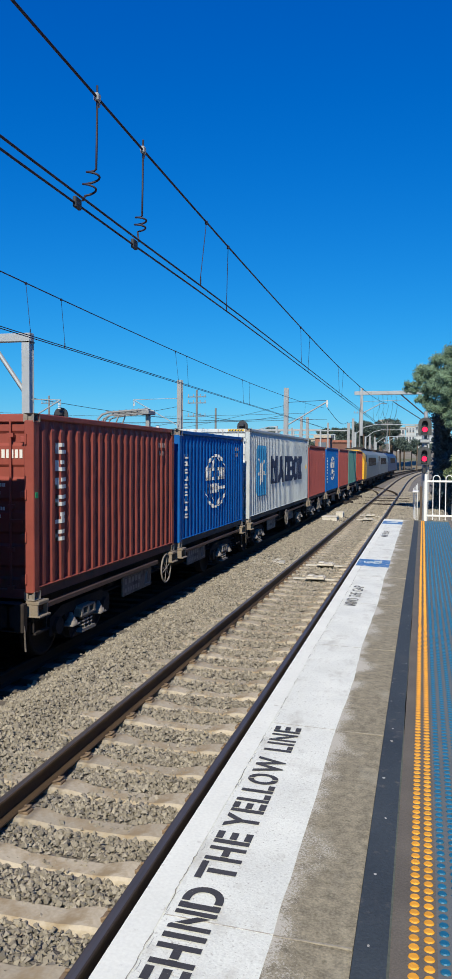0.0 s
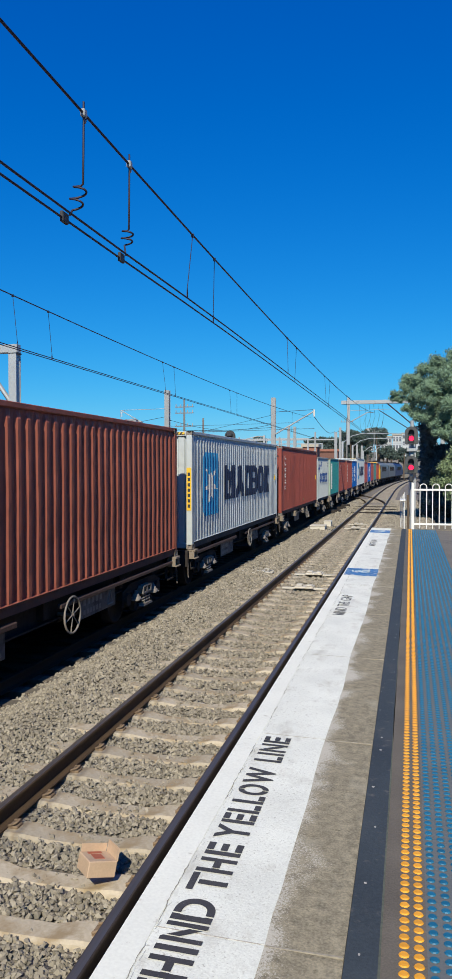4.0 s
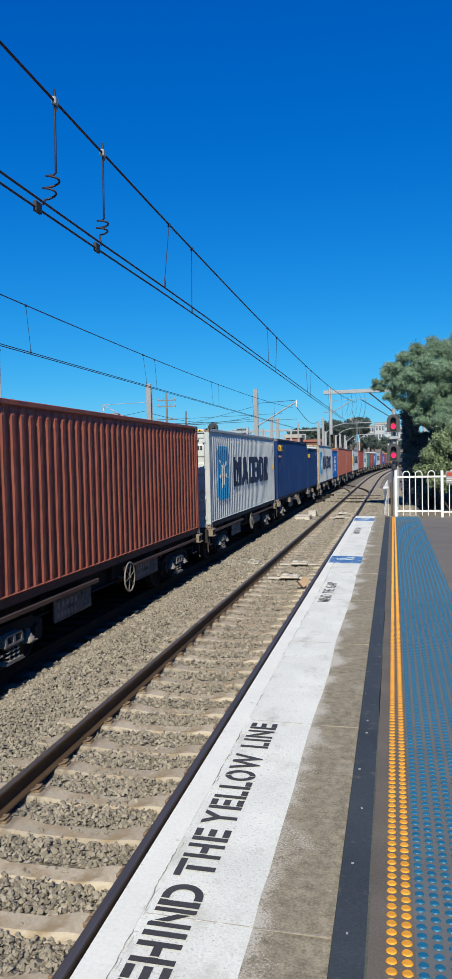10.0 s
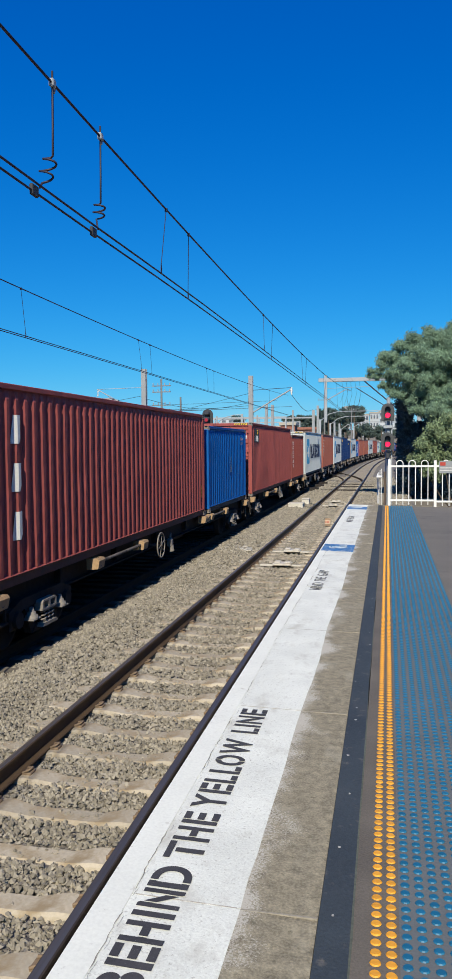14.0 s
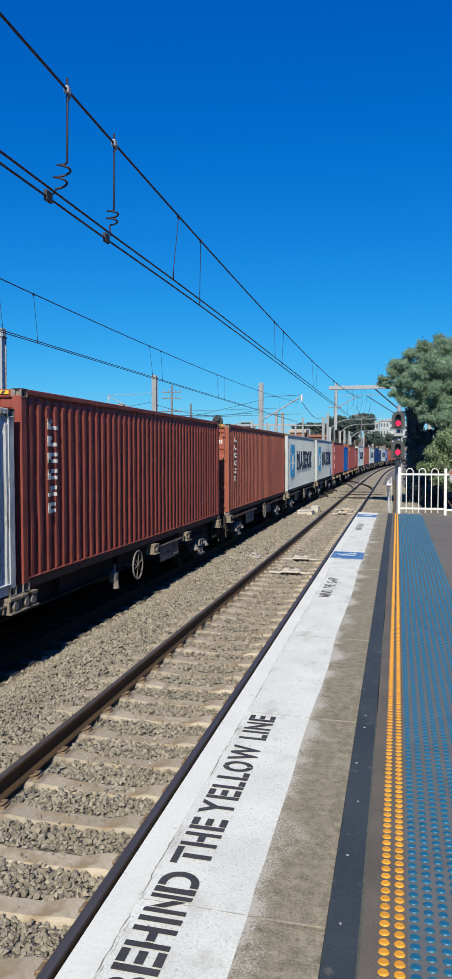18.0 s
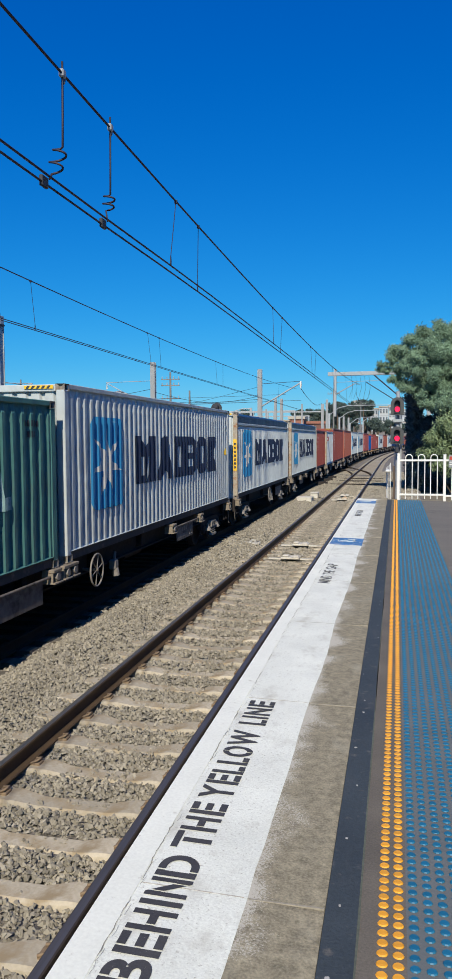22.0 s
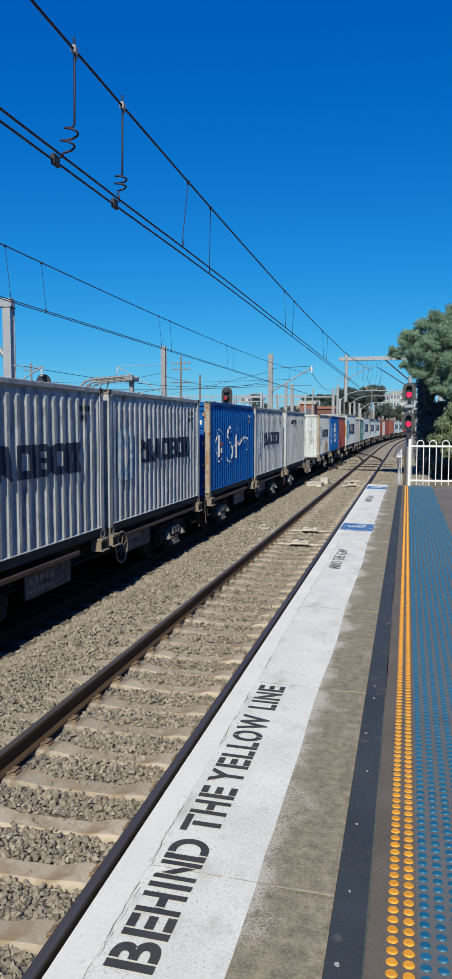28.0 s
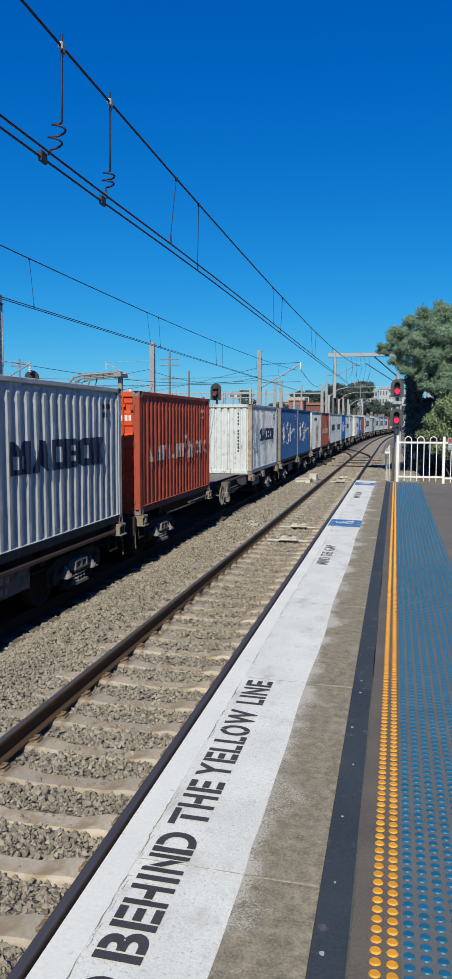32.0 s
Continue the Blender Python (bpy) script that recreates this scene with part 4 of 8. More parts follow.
def side_mesh(half, z0, z1, seed):
    """The corrugated side, knocked a little out of true."""
    ys = bends(-half + 0.15, half - 0.15, half)
    zs = [z0 + (z1 - 0.15 - z0) * k / 7 for k in range(8)] + [z1 - 0.075, z1]
    flat = {8: 0.55, 9: 1.0}  # the beads run out below the top rail
    g = Geo()
    rows_ = len(zs)
    v = []
    for back in (0.0, 0.01):
        for y in ys:
            for k, z in enumerate(zs):
                edge = math.sin(math.pi * min(k, 7) / 7)
                bead = profile_x(y, half)
                bead += (-DEPTH - bead) * flat.get(k, 0.0)
                dx = 0.011 * edge * noise.noise((y * 0.55 + seed * 9.1, z * 0.9, seed))
                dy = 0.020 * edge * noise.noise((y * 2.6, z * 1.5 + seed * 5.3, 7.0 + seed))
                v.append((CW - 0.012 + bead + dx - back, y + dy, z))
    n = len(ys)
    f = [(i * rows_ + k, (i + 1) * rows_ + k, (i + 1) * rows_ + k + 1, i * rows_ + k + 1) for i in range(n - 1) for k in range(rows_ - 1)]
    f += [tuple(q + n * rows_ for q in reversed(p)) for p in f]
    g.add(v, f)
    return g.mesh("side")


def mark_geo(g, half, ya, yb, lo_a, hi_a, lo_b=None, hi_b=None, off=0.014, x_base=None):
    """A painted shape on the corrugated side between ya and yb that follows its bends."""
    lo_b, hi_b = lo_a if lo_b is None else lo_b, hi_a if hi_b is None else hi_b
    if ya > yb:
        ya, yb, lo_a, lo_b, hi_a, hi_b = yb, ya, lo_b, lo_a, hi_b, hi_a
    ya, yb = max(ya, -half + 0.16), min(yb, half - 0.16)
    ys = bends(ya, yb, half)
    for p, q in zip(ys, ys[1:]):
        tp, tq = (p - ya) / (yb - ya), (q - ya) / (yb - ya)
        xp = CW - 0.012 + profile_x(p + 1e-5, half) + off
        xq = CW - 0.012 + profile_x(q - 1e-5, half) + off
        g.quad((xp, p, lo_a + (lo_b - lo_a) * tp), (xq, q, lo_a + (lo_b - lo_a) * tq), (xq, q, hi_a + (hi_b - hi_a) * tq), (xp, p, hi_a + (hi_b - hi_a) * tp))
    return g


# plain block shapes that stand for the words of trade names: relative width, outline
def windowed(outline, *windows):
    """An outline that starts on its lower edge, with windows (u0, u1, v0, v1) joined to it by upright cuts."""
    out = list(outline)
    for u0, u1, v0, v1 in windows:
        out += [(u0, 0), (u0, v0), (u1, v0), (u1, v1), (u0, v1), (u0, v0), (u0, 0)]
    return out


SHAPES = [
    (1.2, windowed([(0, 0), (0, 1), (0.3, 1), (0.5, 0.7), (0.7, 1), (1, 1), (1, 0)], (0.26, 0.42, 0.16, 0.56), (0.58, 0.74, 0.16, 0.56))),
    (1.0, [(0, 0), (0.34, 1), (0.66, 1), (1, 0), (0.7, 0), (0.6, 0.2), (0.4, 0.2), (0.3, 0)]),
    (0.78, windowed([(0, 0), (0, 1), (1, 1), (1, 0)], (0.3, 0.78, 0.24, 0.76))),
    (0.86, windowed([(0, 0), (0, 1), (0.8, 1), (1, 0.82), (1, 0.18), (0.8, 0)], (0.3, 0.7, 0.58, 0.78), (0.3, 0.7, 0.22, 0.42))),
    (0.86, windowed([(0.2, 0), (0, 0.14), (0, 0.86), (0.2, 1), (0.8, 1), (1, 0.86), (1, 0.14), (0.8, 0)], (0.3, 0.72, 0.26, 0.74))),
    (0.92, windowed([(0, 0), (0, 1), (1, 1), (0.7, 0.5), (1, 0)], (0.28, 0.46, 0.3, 0.7))),
]
# plainer ones for the other markings: an open ring, a slab, a bar
RINGS = [(1.0, [(0.25, 0), (0, 0.2), (0, 0.8), (0.25, 1), (0.75, 1), (1, 0.8), (0.6, 0.72), (0.4, 0.6), (0.4, 0.4), (0.6, 0.28), (1, 0.2), (0.75, 0)])]
SLABS = [(0.6, [(0, 0), (0, 1), (0.4, 1), (0.4, 0.3), (1, 0.3), (1, 0)]), (0.8, [(0, 0), (0, 1), (0.3, 1), (0.7, 0.4), (0.7, 1), (1, 1), (1, 0)]), (0.7, [(0, 0), (0, 1), (1, 1), (1, 0.7), (0.35, 0.7), (0.35, 0)]), (0.3, [(0, 0), (0, 1), (1, 1), (1, 0)])]


def side_word(half, y0, y1, z0, z1, shapes=SHAPES, n=6, gap=0.13):
    """A row of solid shapes along the side; y grows along the train."""
    out = []
    picks = [shapes[k % len(shapes)] for k in range(n)]
    total = sum(w for w, _ in picks) + gap * (n - 1)
    k = (y1 - y0) / total
    y = y0
    for w, poly in picks:
        pts = [(y + u * w * k, z0 + v * (z1 - z0)) for u, v in poly]
        out.append(welded(poly_mark(Geo(), half, pts, 0.014, 0.05)))
        y += (w + gap) * k
    return out


def block_word(c, key, build, mat_, label):
    """The block shapes of one marking, each a part."""
    if key not in CACHE:
        CACHE[key] = build()
    for me in CACHE[key]:
        part("marking_block", me, mat_, c, label)


def upright_bars(half, y, z0, z1, n, width, seed=1, off=0.014):
    """Plain bar shapes one below another, in place of an upright trade name; one mesh each."""
    out = []
    rng = random.Random(seed)
    step = (z1 - z0) / n
    for k in range(n):
        g = Geo()
        z = z0 + step * k
        w = width * rng.uniform(0.75, 1.0)
        t = step * 0.22
        mark_geo(g, half, y, y + w, z + step * 0.1, z + step * 0.1 + t, off=off)
        mark_geo(g, half, y + w * rng.choice((0.0, 0.35, 0.6)), y + w * rng.choice((0.7, 1.0)), z + step * 0.5, z + step * 0.5 + t, off=off)
        c = rng.choice((0.0, 0.4))
        mark_geo(g, half, y + w * c, y + w * (c + 0.28), z + step * 0.1, z + step * 0.72, off=off)
        out.append(welded(g))
    return out


def ring_logo(half, y, z, r):
    """A white globe-like ring: broken arcs round two rows of block shapes."""
    g = Geo()
    arc = lambda k, a0, a1: [(y + r * 1.42 * k * math.cos(a), z + r * 0.92 * math.sin(a)) for a in np.linspace(a0, a1, 22)]
    for k, a0, a1 in ((1.0, 0.35, math.pi - 0.35), (1.0, math.pi + 0.35, 2 * math.pi - 0.35), (0.42, 0.5, math.pi - 0.5), (0.42, math.pi + 0.5, 2 * math.pi - 0.5)):
        stroke(g, half, [(float(a), float(b)) for a, b in arc(k, a0, a1)], 0.045)
    for k in range(4):
        a = y - r * 1.25 + k * r * 0.64
        for p, q, u, v in ((0, 0.44, 0.03, 0.11), (0, 0.13, 0.03, 0.35), (0.31, 0.44, 0.03, 0.35), (0, 0.44, 0.27, 0.35)):
            mark_geo(g, half, a + r * p, a + r * q, z + u, z + v)
    for k in range(7):
        a = y - r * 1.15 + k * r * 0.34
        mark_geo(g, half, a, a + r * 0.12, z - 0.3, z - 0.06)
        mark_geo(g, half, a, a + r * 0.24, z - 0.22, z - 0.14)
    return g


def stroke(g, half, pts, width):
    """A painted brush stroke through the points (y, z) that follows the bends of the side."""
    fine = []
    for (a, za), (b, zb) in zip(pts, pts[1:]):
        n = max(1, int(math.hypot(b - a, zb - za) / 0.03))
        fine += [(a + (b - a) * i / n, za + (zb - za) * i / n) for i in range(n)]
    fine.append(pts[-1])
    rows_ = []
    for i, (y, z) in enumerate(fine):
        p, q = fine[max(0, i - 1)], fine[min(len(fine) - 1, i + 1)]
        d = math.hypot(q[0] - p[0], q[1] - p[1]) or 1
        ny, nz = -(q[1] - p[1]) / d, (q[0] - p[0]) / d
        w = width * (0.65 + 0.45 * math.sin(i * 0.21 + width * 90))
        row = []
        for k in (-1, -0.5, 0, 0.5, 1):
            yy = y + ny * w * k
            row.append((CW - 0.012 + profile_x(yy, half) + 0.015, yy, z + nz * w * k))
        rows_.append(row)
    v = [p for row in rows_ for p in row]
    return g.add(v, [(i * 5 + k, (i + 1) * 5 + k, (i + 1) * 5 + k + 1, i * 5 + k + 1) for i in range(len(rows_) - 1) for k in range(4)])


def flowing(pts, each=7):
    """A smooth line through the points."""
    q = [pts[0]] + list(pts) + [pts[-1]]
    out = []
    for a, b, c, d in zip(q, q[1:], q[2:], q[3:]):
        for k in range(each):
            t = k / each
            out.append(tuple(0.5 * (2 * b[i] + (c[i] - a[i]) * t + (2 * a[i] - 5 * b[i] + 4 * c[i] - d[i]) * t * t + (3 * b[i] - a[i] - 3 * c[i] + d[i]) * t ** 3) for i in (0, 1)))
    return out + [pts[-1]]


def brush_word(half):
    """A white painted flourish: one long double bend, a tall loop and a running ripple."""
    g = Geo()
    stroke(g, half, flowing([(-0.42, 1.72), (-0.50, 1.86), (-0.68, 1.88), (-0.86, 1.70), (-0.74, 1.52), (-0.48, 1.40), (-0.24, 1.24), (-0.25, 1.04), (-0.50, 0.87), (-0.80, 0.88), (-0.90, 1.02)]), 0.052)
    stroke(g, half, flowing([(-0.10, 1.48), (0.02, 1.30), (0.20, 1.42), (0.36, 1.70), (0.42, 1.86), (0.33, 1.74), (0.28, 1.30), (0.32, 0.98), (0.22, 1.04), (0.34, 1.28), (0.58, 1.42)]), 0.04)
    ripple = [(0.58 + 0.118 * k, 1.39 + (0.085 if k % 2 else -0.075) + 0.012 * k) for k in range(11)]
    stroke(g, half, flowing(ripple + [(1.92, 1.54), (2.04, 1.42), (2.02, 1.18), (1.90, 1.14)]), 0.033)
    return g


def cuts(poly, y):
    """The heights at which the vertical line at y crosses the closed outline."""
    out = []
    for (a, za), (b, zb) in zip(poly, poly[1:] + poly[:1]):
        if (a <= y) != (b <= y):
            out.append(za + (zb - za) * (y - a) / (b - a))
    return sorted(out)


def poly_mark(g, half, poly, off=0.014, step=0.03):
    """A painted outline of (y, z) cut into narrow upright slices that follow the side."""
    lo, hi = min(p[0] for p in poly), max(p[0] for p in poly)
    ys = bends(lo, hi, half)
    fine = []
    for a, b in zip(ys, ys[1:]):
        n = max(1, round((b - a) / step))
        fine += [a + (b - a) * k / n for k in range(n)]
    fine.append(hi)
    for a, b in zip(fine, fine[1:]):
        ca, cb = cuts(poly, a + 1e-4), cuts(poly, b - 1e-4)
        if len(ca) != len(cb):
            ca = cb = cuts(poly, (a + b) / 2)
        xa, xb = CW - 0.012 + profile_x(a + 1e-5, half) + off, CW - 0.012 + profile_x(b - 1e-5, half) + off
        for k in range(0, len(ca) - 1, 2):
            g.quad((xa, a, ca[k]), (xb, b, cb[k]), (xb, b, cb[k + 1]), (xa, a, ca[k + 1]))
    return g


def star_mesh(half, y, z, r):
    pts = []
    for k in range(14):
        a = math.pi / 2 + math.pi * k / 7
        q = r if k % 2 == 0 else r * 0.32
        pts.append((y + q * math.cos(a), z + q * math.sin(a)))
    return poly_mark(Geo(), half, pts, 0.018)


def rounded_square(half, y, z, w, h, c):
    pts = []
    for sy, sz, a0 in ((1, 1, 0), (-1, 1, 90), (-1, -1, 180), (1, -1, 270)):
        for d in (0, 30, 60, 90):
            a = radians(a0 + d)
            pts.append((y + sy * (w - c) + c * math.cos(a), z + sz * (h - c) + c * math.sin(a)))
    return poly_mark(Geo(), half, pts, 0.014, 0.06)


def door_geo(hh, kind):
    """The end wall with its ribs: two doors, or a corrugated front wall."""
    g = Geo()
    z0, z1 = 0.14, hh - 0.11
    if kind == "front":
        n = 9
        w = 2 * (CW - 0.12) / n
        for k in range(n):
            x = -CW + 0.12 + w * k
            d = 0.045
            v = [(x, 0, z0), (x + w * 0.6, 0, z0), (x + w * 0.72, d, z0), (x + w * 0.9, d, z0), (x + w, 0, z0)]
            v2 = [(p[0], p[1], z1) for p in v]
            g.add(v + v2, [(i, i + 1, i + 6, i + 5) for i in range(4)])
        return g
    x0, x1 = 0.006, CW - 0.11
    n = 5
    step = (z1 - z0) / n
    zs, ds = [], []
    for k in range(n):
        za = z0 + step * k
        zs += [za + 0.001 * k, za + step * 0.28, za + step * 0.36, za + step * 0.64, za + step * 0.72]
        ds += [0, 0, 0.03, 0.03, 0]
    zs, ds = zs + [z1], ds + [0]
    v = [(x, d, z) for z, d in zip(zs, ds) for x in (x0, x1)]
    g.add(v, [(i * 2, i * 2 + 1, i * 2 + 3, i * 2 + 2) for i in range(len(zs) - 1)])
    return g


def lock_bar(hh):
    """One upright door rod with its brackets and handle."""
    g = Geo().tube([(0, -0.035, 0.1), (0, -0.035, hh - 0.08)], 0.017, 6)
    for z in (0.16, 0.7, 1.3, hh - 0.3):
        g.box(-0.05, 0.05, -0.05, 0.0, z - 0.03, z + 0.03)
    g.box(-0.02, 0.2, -0.06, -0.03, 1.08, 1.12)
    return g


def code_bars(rows_, mat_seed):
    """Plain bars in place of registration and weight lines on an end wall."""
    g = Geo()
    rng = random.Random(mat_seed)
    for x0, x1, z, h in rows_:
        x = x0
        while x < x1 - 0.02:
            w = min(rng.uniform(0.045, 0.075) * (h / 0.1) * 0.7, x1 - x)
            g.box(x, x + w, -0.008, -0.004, z, z + h)
            x += w + 0.02 * (h / 0.1)
    return g


def end_word(text, x0, x1, z0, z1):
    """A word painted on an end wall."""
    me = flat_word(text)
    for v in me.vertices:
        v.co = (x0 + (x1 - x0) * v.co.x, -0.008, z0 + (z1 - z0) * v.co.y)
    return me


def casting_mesh():
    bm = bmesh.new()
    bmesh.ops.create_cube(bm, size=1.0)
    bmesh.ops.scale(bm, vec=(0.162, 0.178, 0.118), verts=bm.verts)
    sides = [f for f in bm.faces if abs(f.normal.z) < 0.5]
    for f in sides:
        bmesh.ops.inset_individual(bm, faces=[f], thickness=0.034)
        bmesh.ops.translate(bm, vec=-f.normal * 0.05, verts=f.verts)
    me = bpy.data.meshes.new("casting")
    bm.to_mesh(me)
    bm.free()
    me.materials.append(None)
    return me


CAST = casting_mesh()
HINGE = fixed(Geo().box(-0.05, 0.045, -0.07, -0.004, -0.045, 0.045, 0.008).tube([(0.03, -0.066, -0.07), (0.03, -0.066, 0.07)], 0.016, 6))


def container(spec, label, colour, length, high, end="door", marks="", post=None, tarp=False, end_colour=None, group="containers on the freight train"):
    half = length / 2
    hh = 2.896 if high else 2.591
    post = post or colour
    c = thing("shipping_container", label, "shipping container", group)
    L = ("40" if length > 8 else "20") + ("h" if high else "s") + ("t" if tarp else "")
    top_z = hh - (0.42 if tarp else 0.075)
    side = cached(("side", L, int(-spec) % 4), lambda: side_mesh(half, 0.15, top_z, int(-spec) % 4))
    part("side_panel", side, colour, c, "corrugated side wall")
    part("side_panel", side, colour, c, "corrugated side wall", Matrix.Rotation(math.pi, 4, "Z"))
    rl = cached(("rail", L), lambda: fixed(Geo().box(-0.04, 0.04, -half + 0.14, half - 0.14, -0.04, 0.04, 0.01)))
    br = cached(("sill", L), lambda: fixed(Geo().prism([(-0.03, 0), (0.008, 0), (0.008, 0.115), (0.034, 0.132), (0.034, 0.146), (-0.03, 0.160)], -half + 0.14, half - 0.14, lambda a, b, t: (a, t, b))))
    for s in (1, -1):
        part("top_rail", rl, colour, c, at=(s * (CW - 0.042), 0, top_z + 0.035))
        part("bottom_rail", br, colour if colour in (C_WHITE, C_GRIMY) or marks == "redword" else SILLS.get(colour.name, M_SILL), c, "grimy bottom rail, darkened for shade on most containers", at=Matrix.Translation((s * (CW - 0.03), 0, 0.02)) @ Matrix.Rotation(0 if s > 0 else math.pi, 4, "Z"))
        lip = cached(("lip", L), lambda: fixed(Geo().prism([(-0.03, 0.161), (0.036, 0.147), (0.036, 0.153), (-0.03, 0.168)], -half + 0.15, half - 0.15, lambda a, b, t: (a, t, b))))
        part("bottom_flange", lip, colour, c, "sunlit flange under the side wall", at=Matrix.Translation((s * (CW - 0.03), 0, 0.02)) @ Matrix.Rotation(0 if s > 0 else math.pi, 4, "Z"))
    pm = cached(("post", L), lambda: fixed(Geo().box(-0.075, 0.075, -0.08, 0.08, 0.1, hh - 0.1, 0.012)))
    for sx in (1, -1):
        for sy in (1, -1):
            p = part("corner_post", pm, post if sy < 0 else colour, c, at=(sx * (CW - 0.076), sy * (half - 0.081), 0))
            for z in (0.06, hh - 0.06):
                k = part("corner_casting", CAST, M_CAST, p, "worn steel corner casting", at=(0.0, -sy * 0.008 if sy else 0, z))
    roof = cached(("roof", L), lambda: fixed(Geo().box(-CW + 0.06, CW - 0.06, -half + 0.15, half - 0.15, hh - 0.06, hh - 0.03)))
    floor_ = cached(("floor", L), lambda: fixed(Geo().box(-CW + 0.08, CW - 0.08, -half + 0.1, half - 0.1, 0.06, 0.13)))
    if not tarp:
        part("roof", roof, colour, c)
    part("floor", floor_, M_WAGON, c, "dark underside")
    ec = end_colour or colour
    head = cached(("header", L), lambda: fixed(Geo().box(-CW + 0.15, CW - 0.15, -0.05, 0.05, hh - 0.125, hh - 0.01, 0.012)))
    sill = cached(("end_sill", L), lambda: fixed(Geo().box(-CW + 0.15, CW - 0.15, -0.05, 0.05, 0.01, 0.145, 0.012)))
    for sy, kind in ((-1, end), (1, "front" if end == "door" else "door")):
        m = Matrix.Translation((0, sy * (half - 0.055), 0)) @ (Matrix.Identity(4) if sy < 0 else Matrix.Rotation(math.pi, 4, "Z"))
        wall = cached(("end_" + kind, L), lambda: welded(door_geo(hh, kind)))
        w = part("door_leaf" if kind == "door" else "front_wall", wall, ec, c, at=m)
        if kind == "door":
            part("door_leaf", wall, ec, c, at=m @ Matrix.Translation((-CW + 0.104, 0, 0)))
        part("header", head, ec, c, at=(0, sy * (half - 0.06), 0))
        part("end_sill", sill, ec, c, at=(0, sy * (half - 0.06), 0))
        if kind == "door":
            for x in (-0.85, -0.35, 0.35, 0.85):
                part("lock_bar", cached(("lock", L), lambda: fixed(lock_bar(hh))), M_STEEL if colour in (C_GREY, C_PALE, C_WHITE) else ec, w, at=(x, 0, 0))
        if kind == "door" and sy < 0:
            seal = cached(("seal", L), lambda: fixed(Geo().box(CW - 0.168, CW - 0.154, -0.012, -0.002, 0.15, hh - 0.13)))
            part("door_seal", seal, M_BLACK, w, "black rubber door seal")
            for x in (CW - 0.15, -CW + 0.15):
                for z in (0.30, 0.88, hh - 1.12, hh - 0.36):
                    part("hinge", HINGE, post, w, at=Matrix.Translation((x, 0, z)) @ Matrix.Diagonal((1 if x > 0 else -1, 1, 1, 1)))
        if sy < 0:
            ink = M_MARKB if ec in (C_GREY, C_PALE, C_WHITE) else M_MARKW
            if kind == "door":
                rows_ = [(0.18, 1.02, hh - 0.62, 0.12), (0.18, 0.62, hh - 0.80, 0.11)] + [(0.2, 0.75 - 0.05 * (k % 3), hh - 1.02 - 0.11 * k, 0.05) for k in range(6)]
                rows_.pop(1)
                tagged(part("end_code", code_bars(rows_, len(label)), ink, w, "rows of painted code lines"), kind="stuff")
                size = ("45U1" if tarp else "45G1") if length > 8 else "22G1"
                part("size_code", cached(("size" + size, L), lambda: end_word(size, 0.18, 0.62, hh - 0.80, hh - 0.69)), ink, w, "painted size code")
            else:
                g = Geo()
                for k in range(12):
                    if k != 4:
                        g.box(0.67, 0.725, -0.006, -0.003, hh - 0.40 - k * 0.125, hh - 0.315 - k * 0.125)
                tagged(part("end_code", g, M_MARKB, w, "upright painted code line"), kind="stuff")
    if high:
        hz = Geo()
        for k in range(5):
            hz.add([(0.55 + 0.09 * k, -half - 0.001, hh - 0.075), (0.595 + 0.09 * k, -half - 0.001, hh - 0.075), (0.625 + 0.09 * k, -half - 0.001, hh - 0.03), (0.58 + 0.09 * k, -half - 0.001, hh - 0.03)], [(0, 1, 2, 3)])
        hb = Geo().add([(0.52, -half + 0.0005, hh - 0.08), (1.03, -half + 0.0005, hh - 0.08), (1.03, -half + 0.0005, hh - 0.025), (0.52, -half + 0.0005, hh - 0.025)], [(0, 1, 2, 3)])
        hb.v = [(x, y - 0.011, z) for x, y, z in hb.v]
        hz.v = [(x, y - 0.014, z) for x, y, z in hz.v]
        st = part("height_stripe", cached(("stripe_base", L), lambda: hb.mesh("s")), M_YEL, c, "yellow and black height warning stripe")
        part("stripe_bar", cached(("stripe", L), lambda: hz.mesh("s")), M_BLACK, st)
    if tarp:
        g = Geo()
        n = 24
        prof = [(-CW + 0.02, -0.42), (-CW + 0.02, -0.08), (-CW + 0.3, 0.02), (0, 0.06), (CW - 0.3, 0.02), (CW - 0.02, -0.08), (CW - 0.02, -0.42)]
        v = []
        for i in range(n + 1):
            y = -half + 0.17 + (2 * half - 0.34) * i / n
            for a, b in prof:
                v.append((a + 0.012 * noise.noise((a * 3, y * 2, 1)), y, hh - 0.02 + b + (0.03 * noise.noise((a, y * 1.5, 4)) if b > -0.3 else 0)))
        k = len(prof)
        g.add(v, [(i * k + j, (i + 1) * k + j, (i + 1) * k + j + 1, i * k + j + 1) for i in range(n) for j in range(k - 1)] + [tuple(range(k)), tuple(range(n * k, n * k + k))[::-1]])
        part("tarpaulin", cached(("tarp", L), lambda: g.mesh("t")), M_TARP, c, "dark blue tarpaulin over the open top")
    # small painted codes and a warning triangle near the far edge of the side
    if length > 8 and colour in (C_GREY, C_PALE):
        cb = Geo()
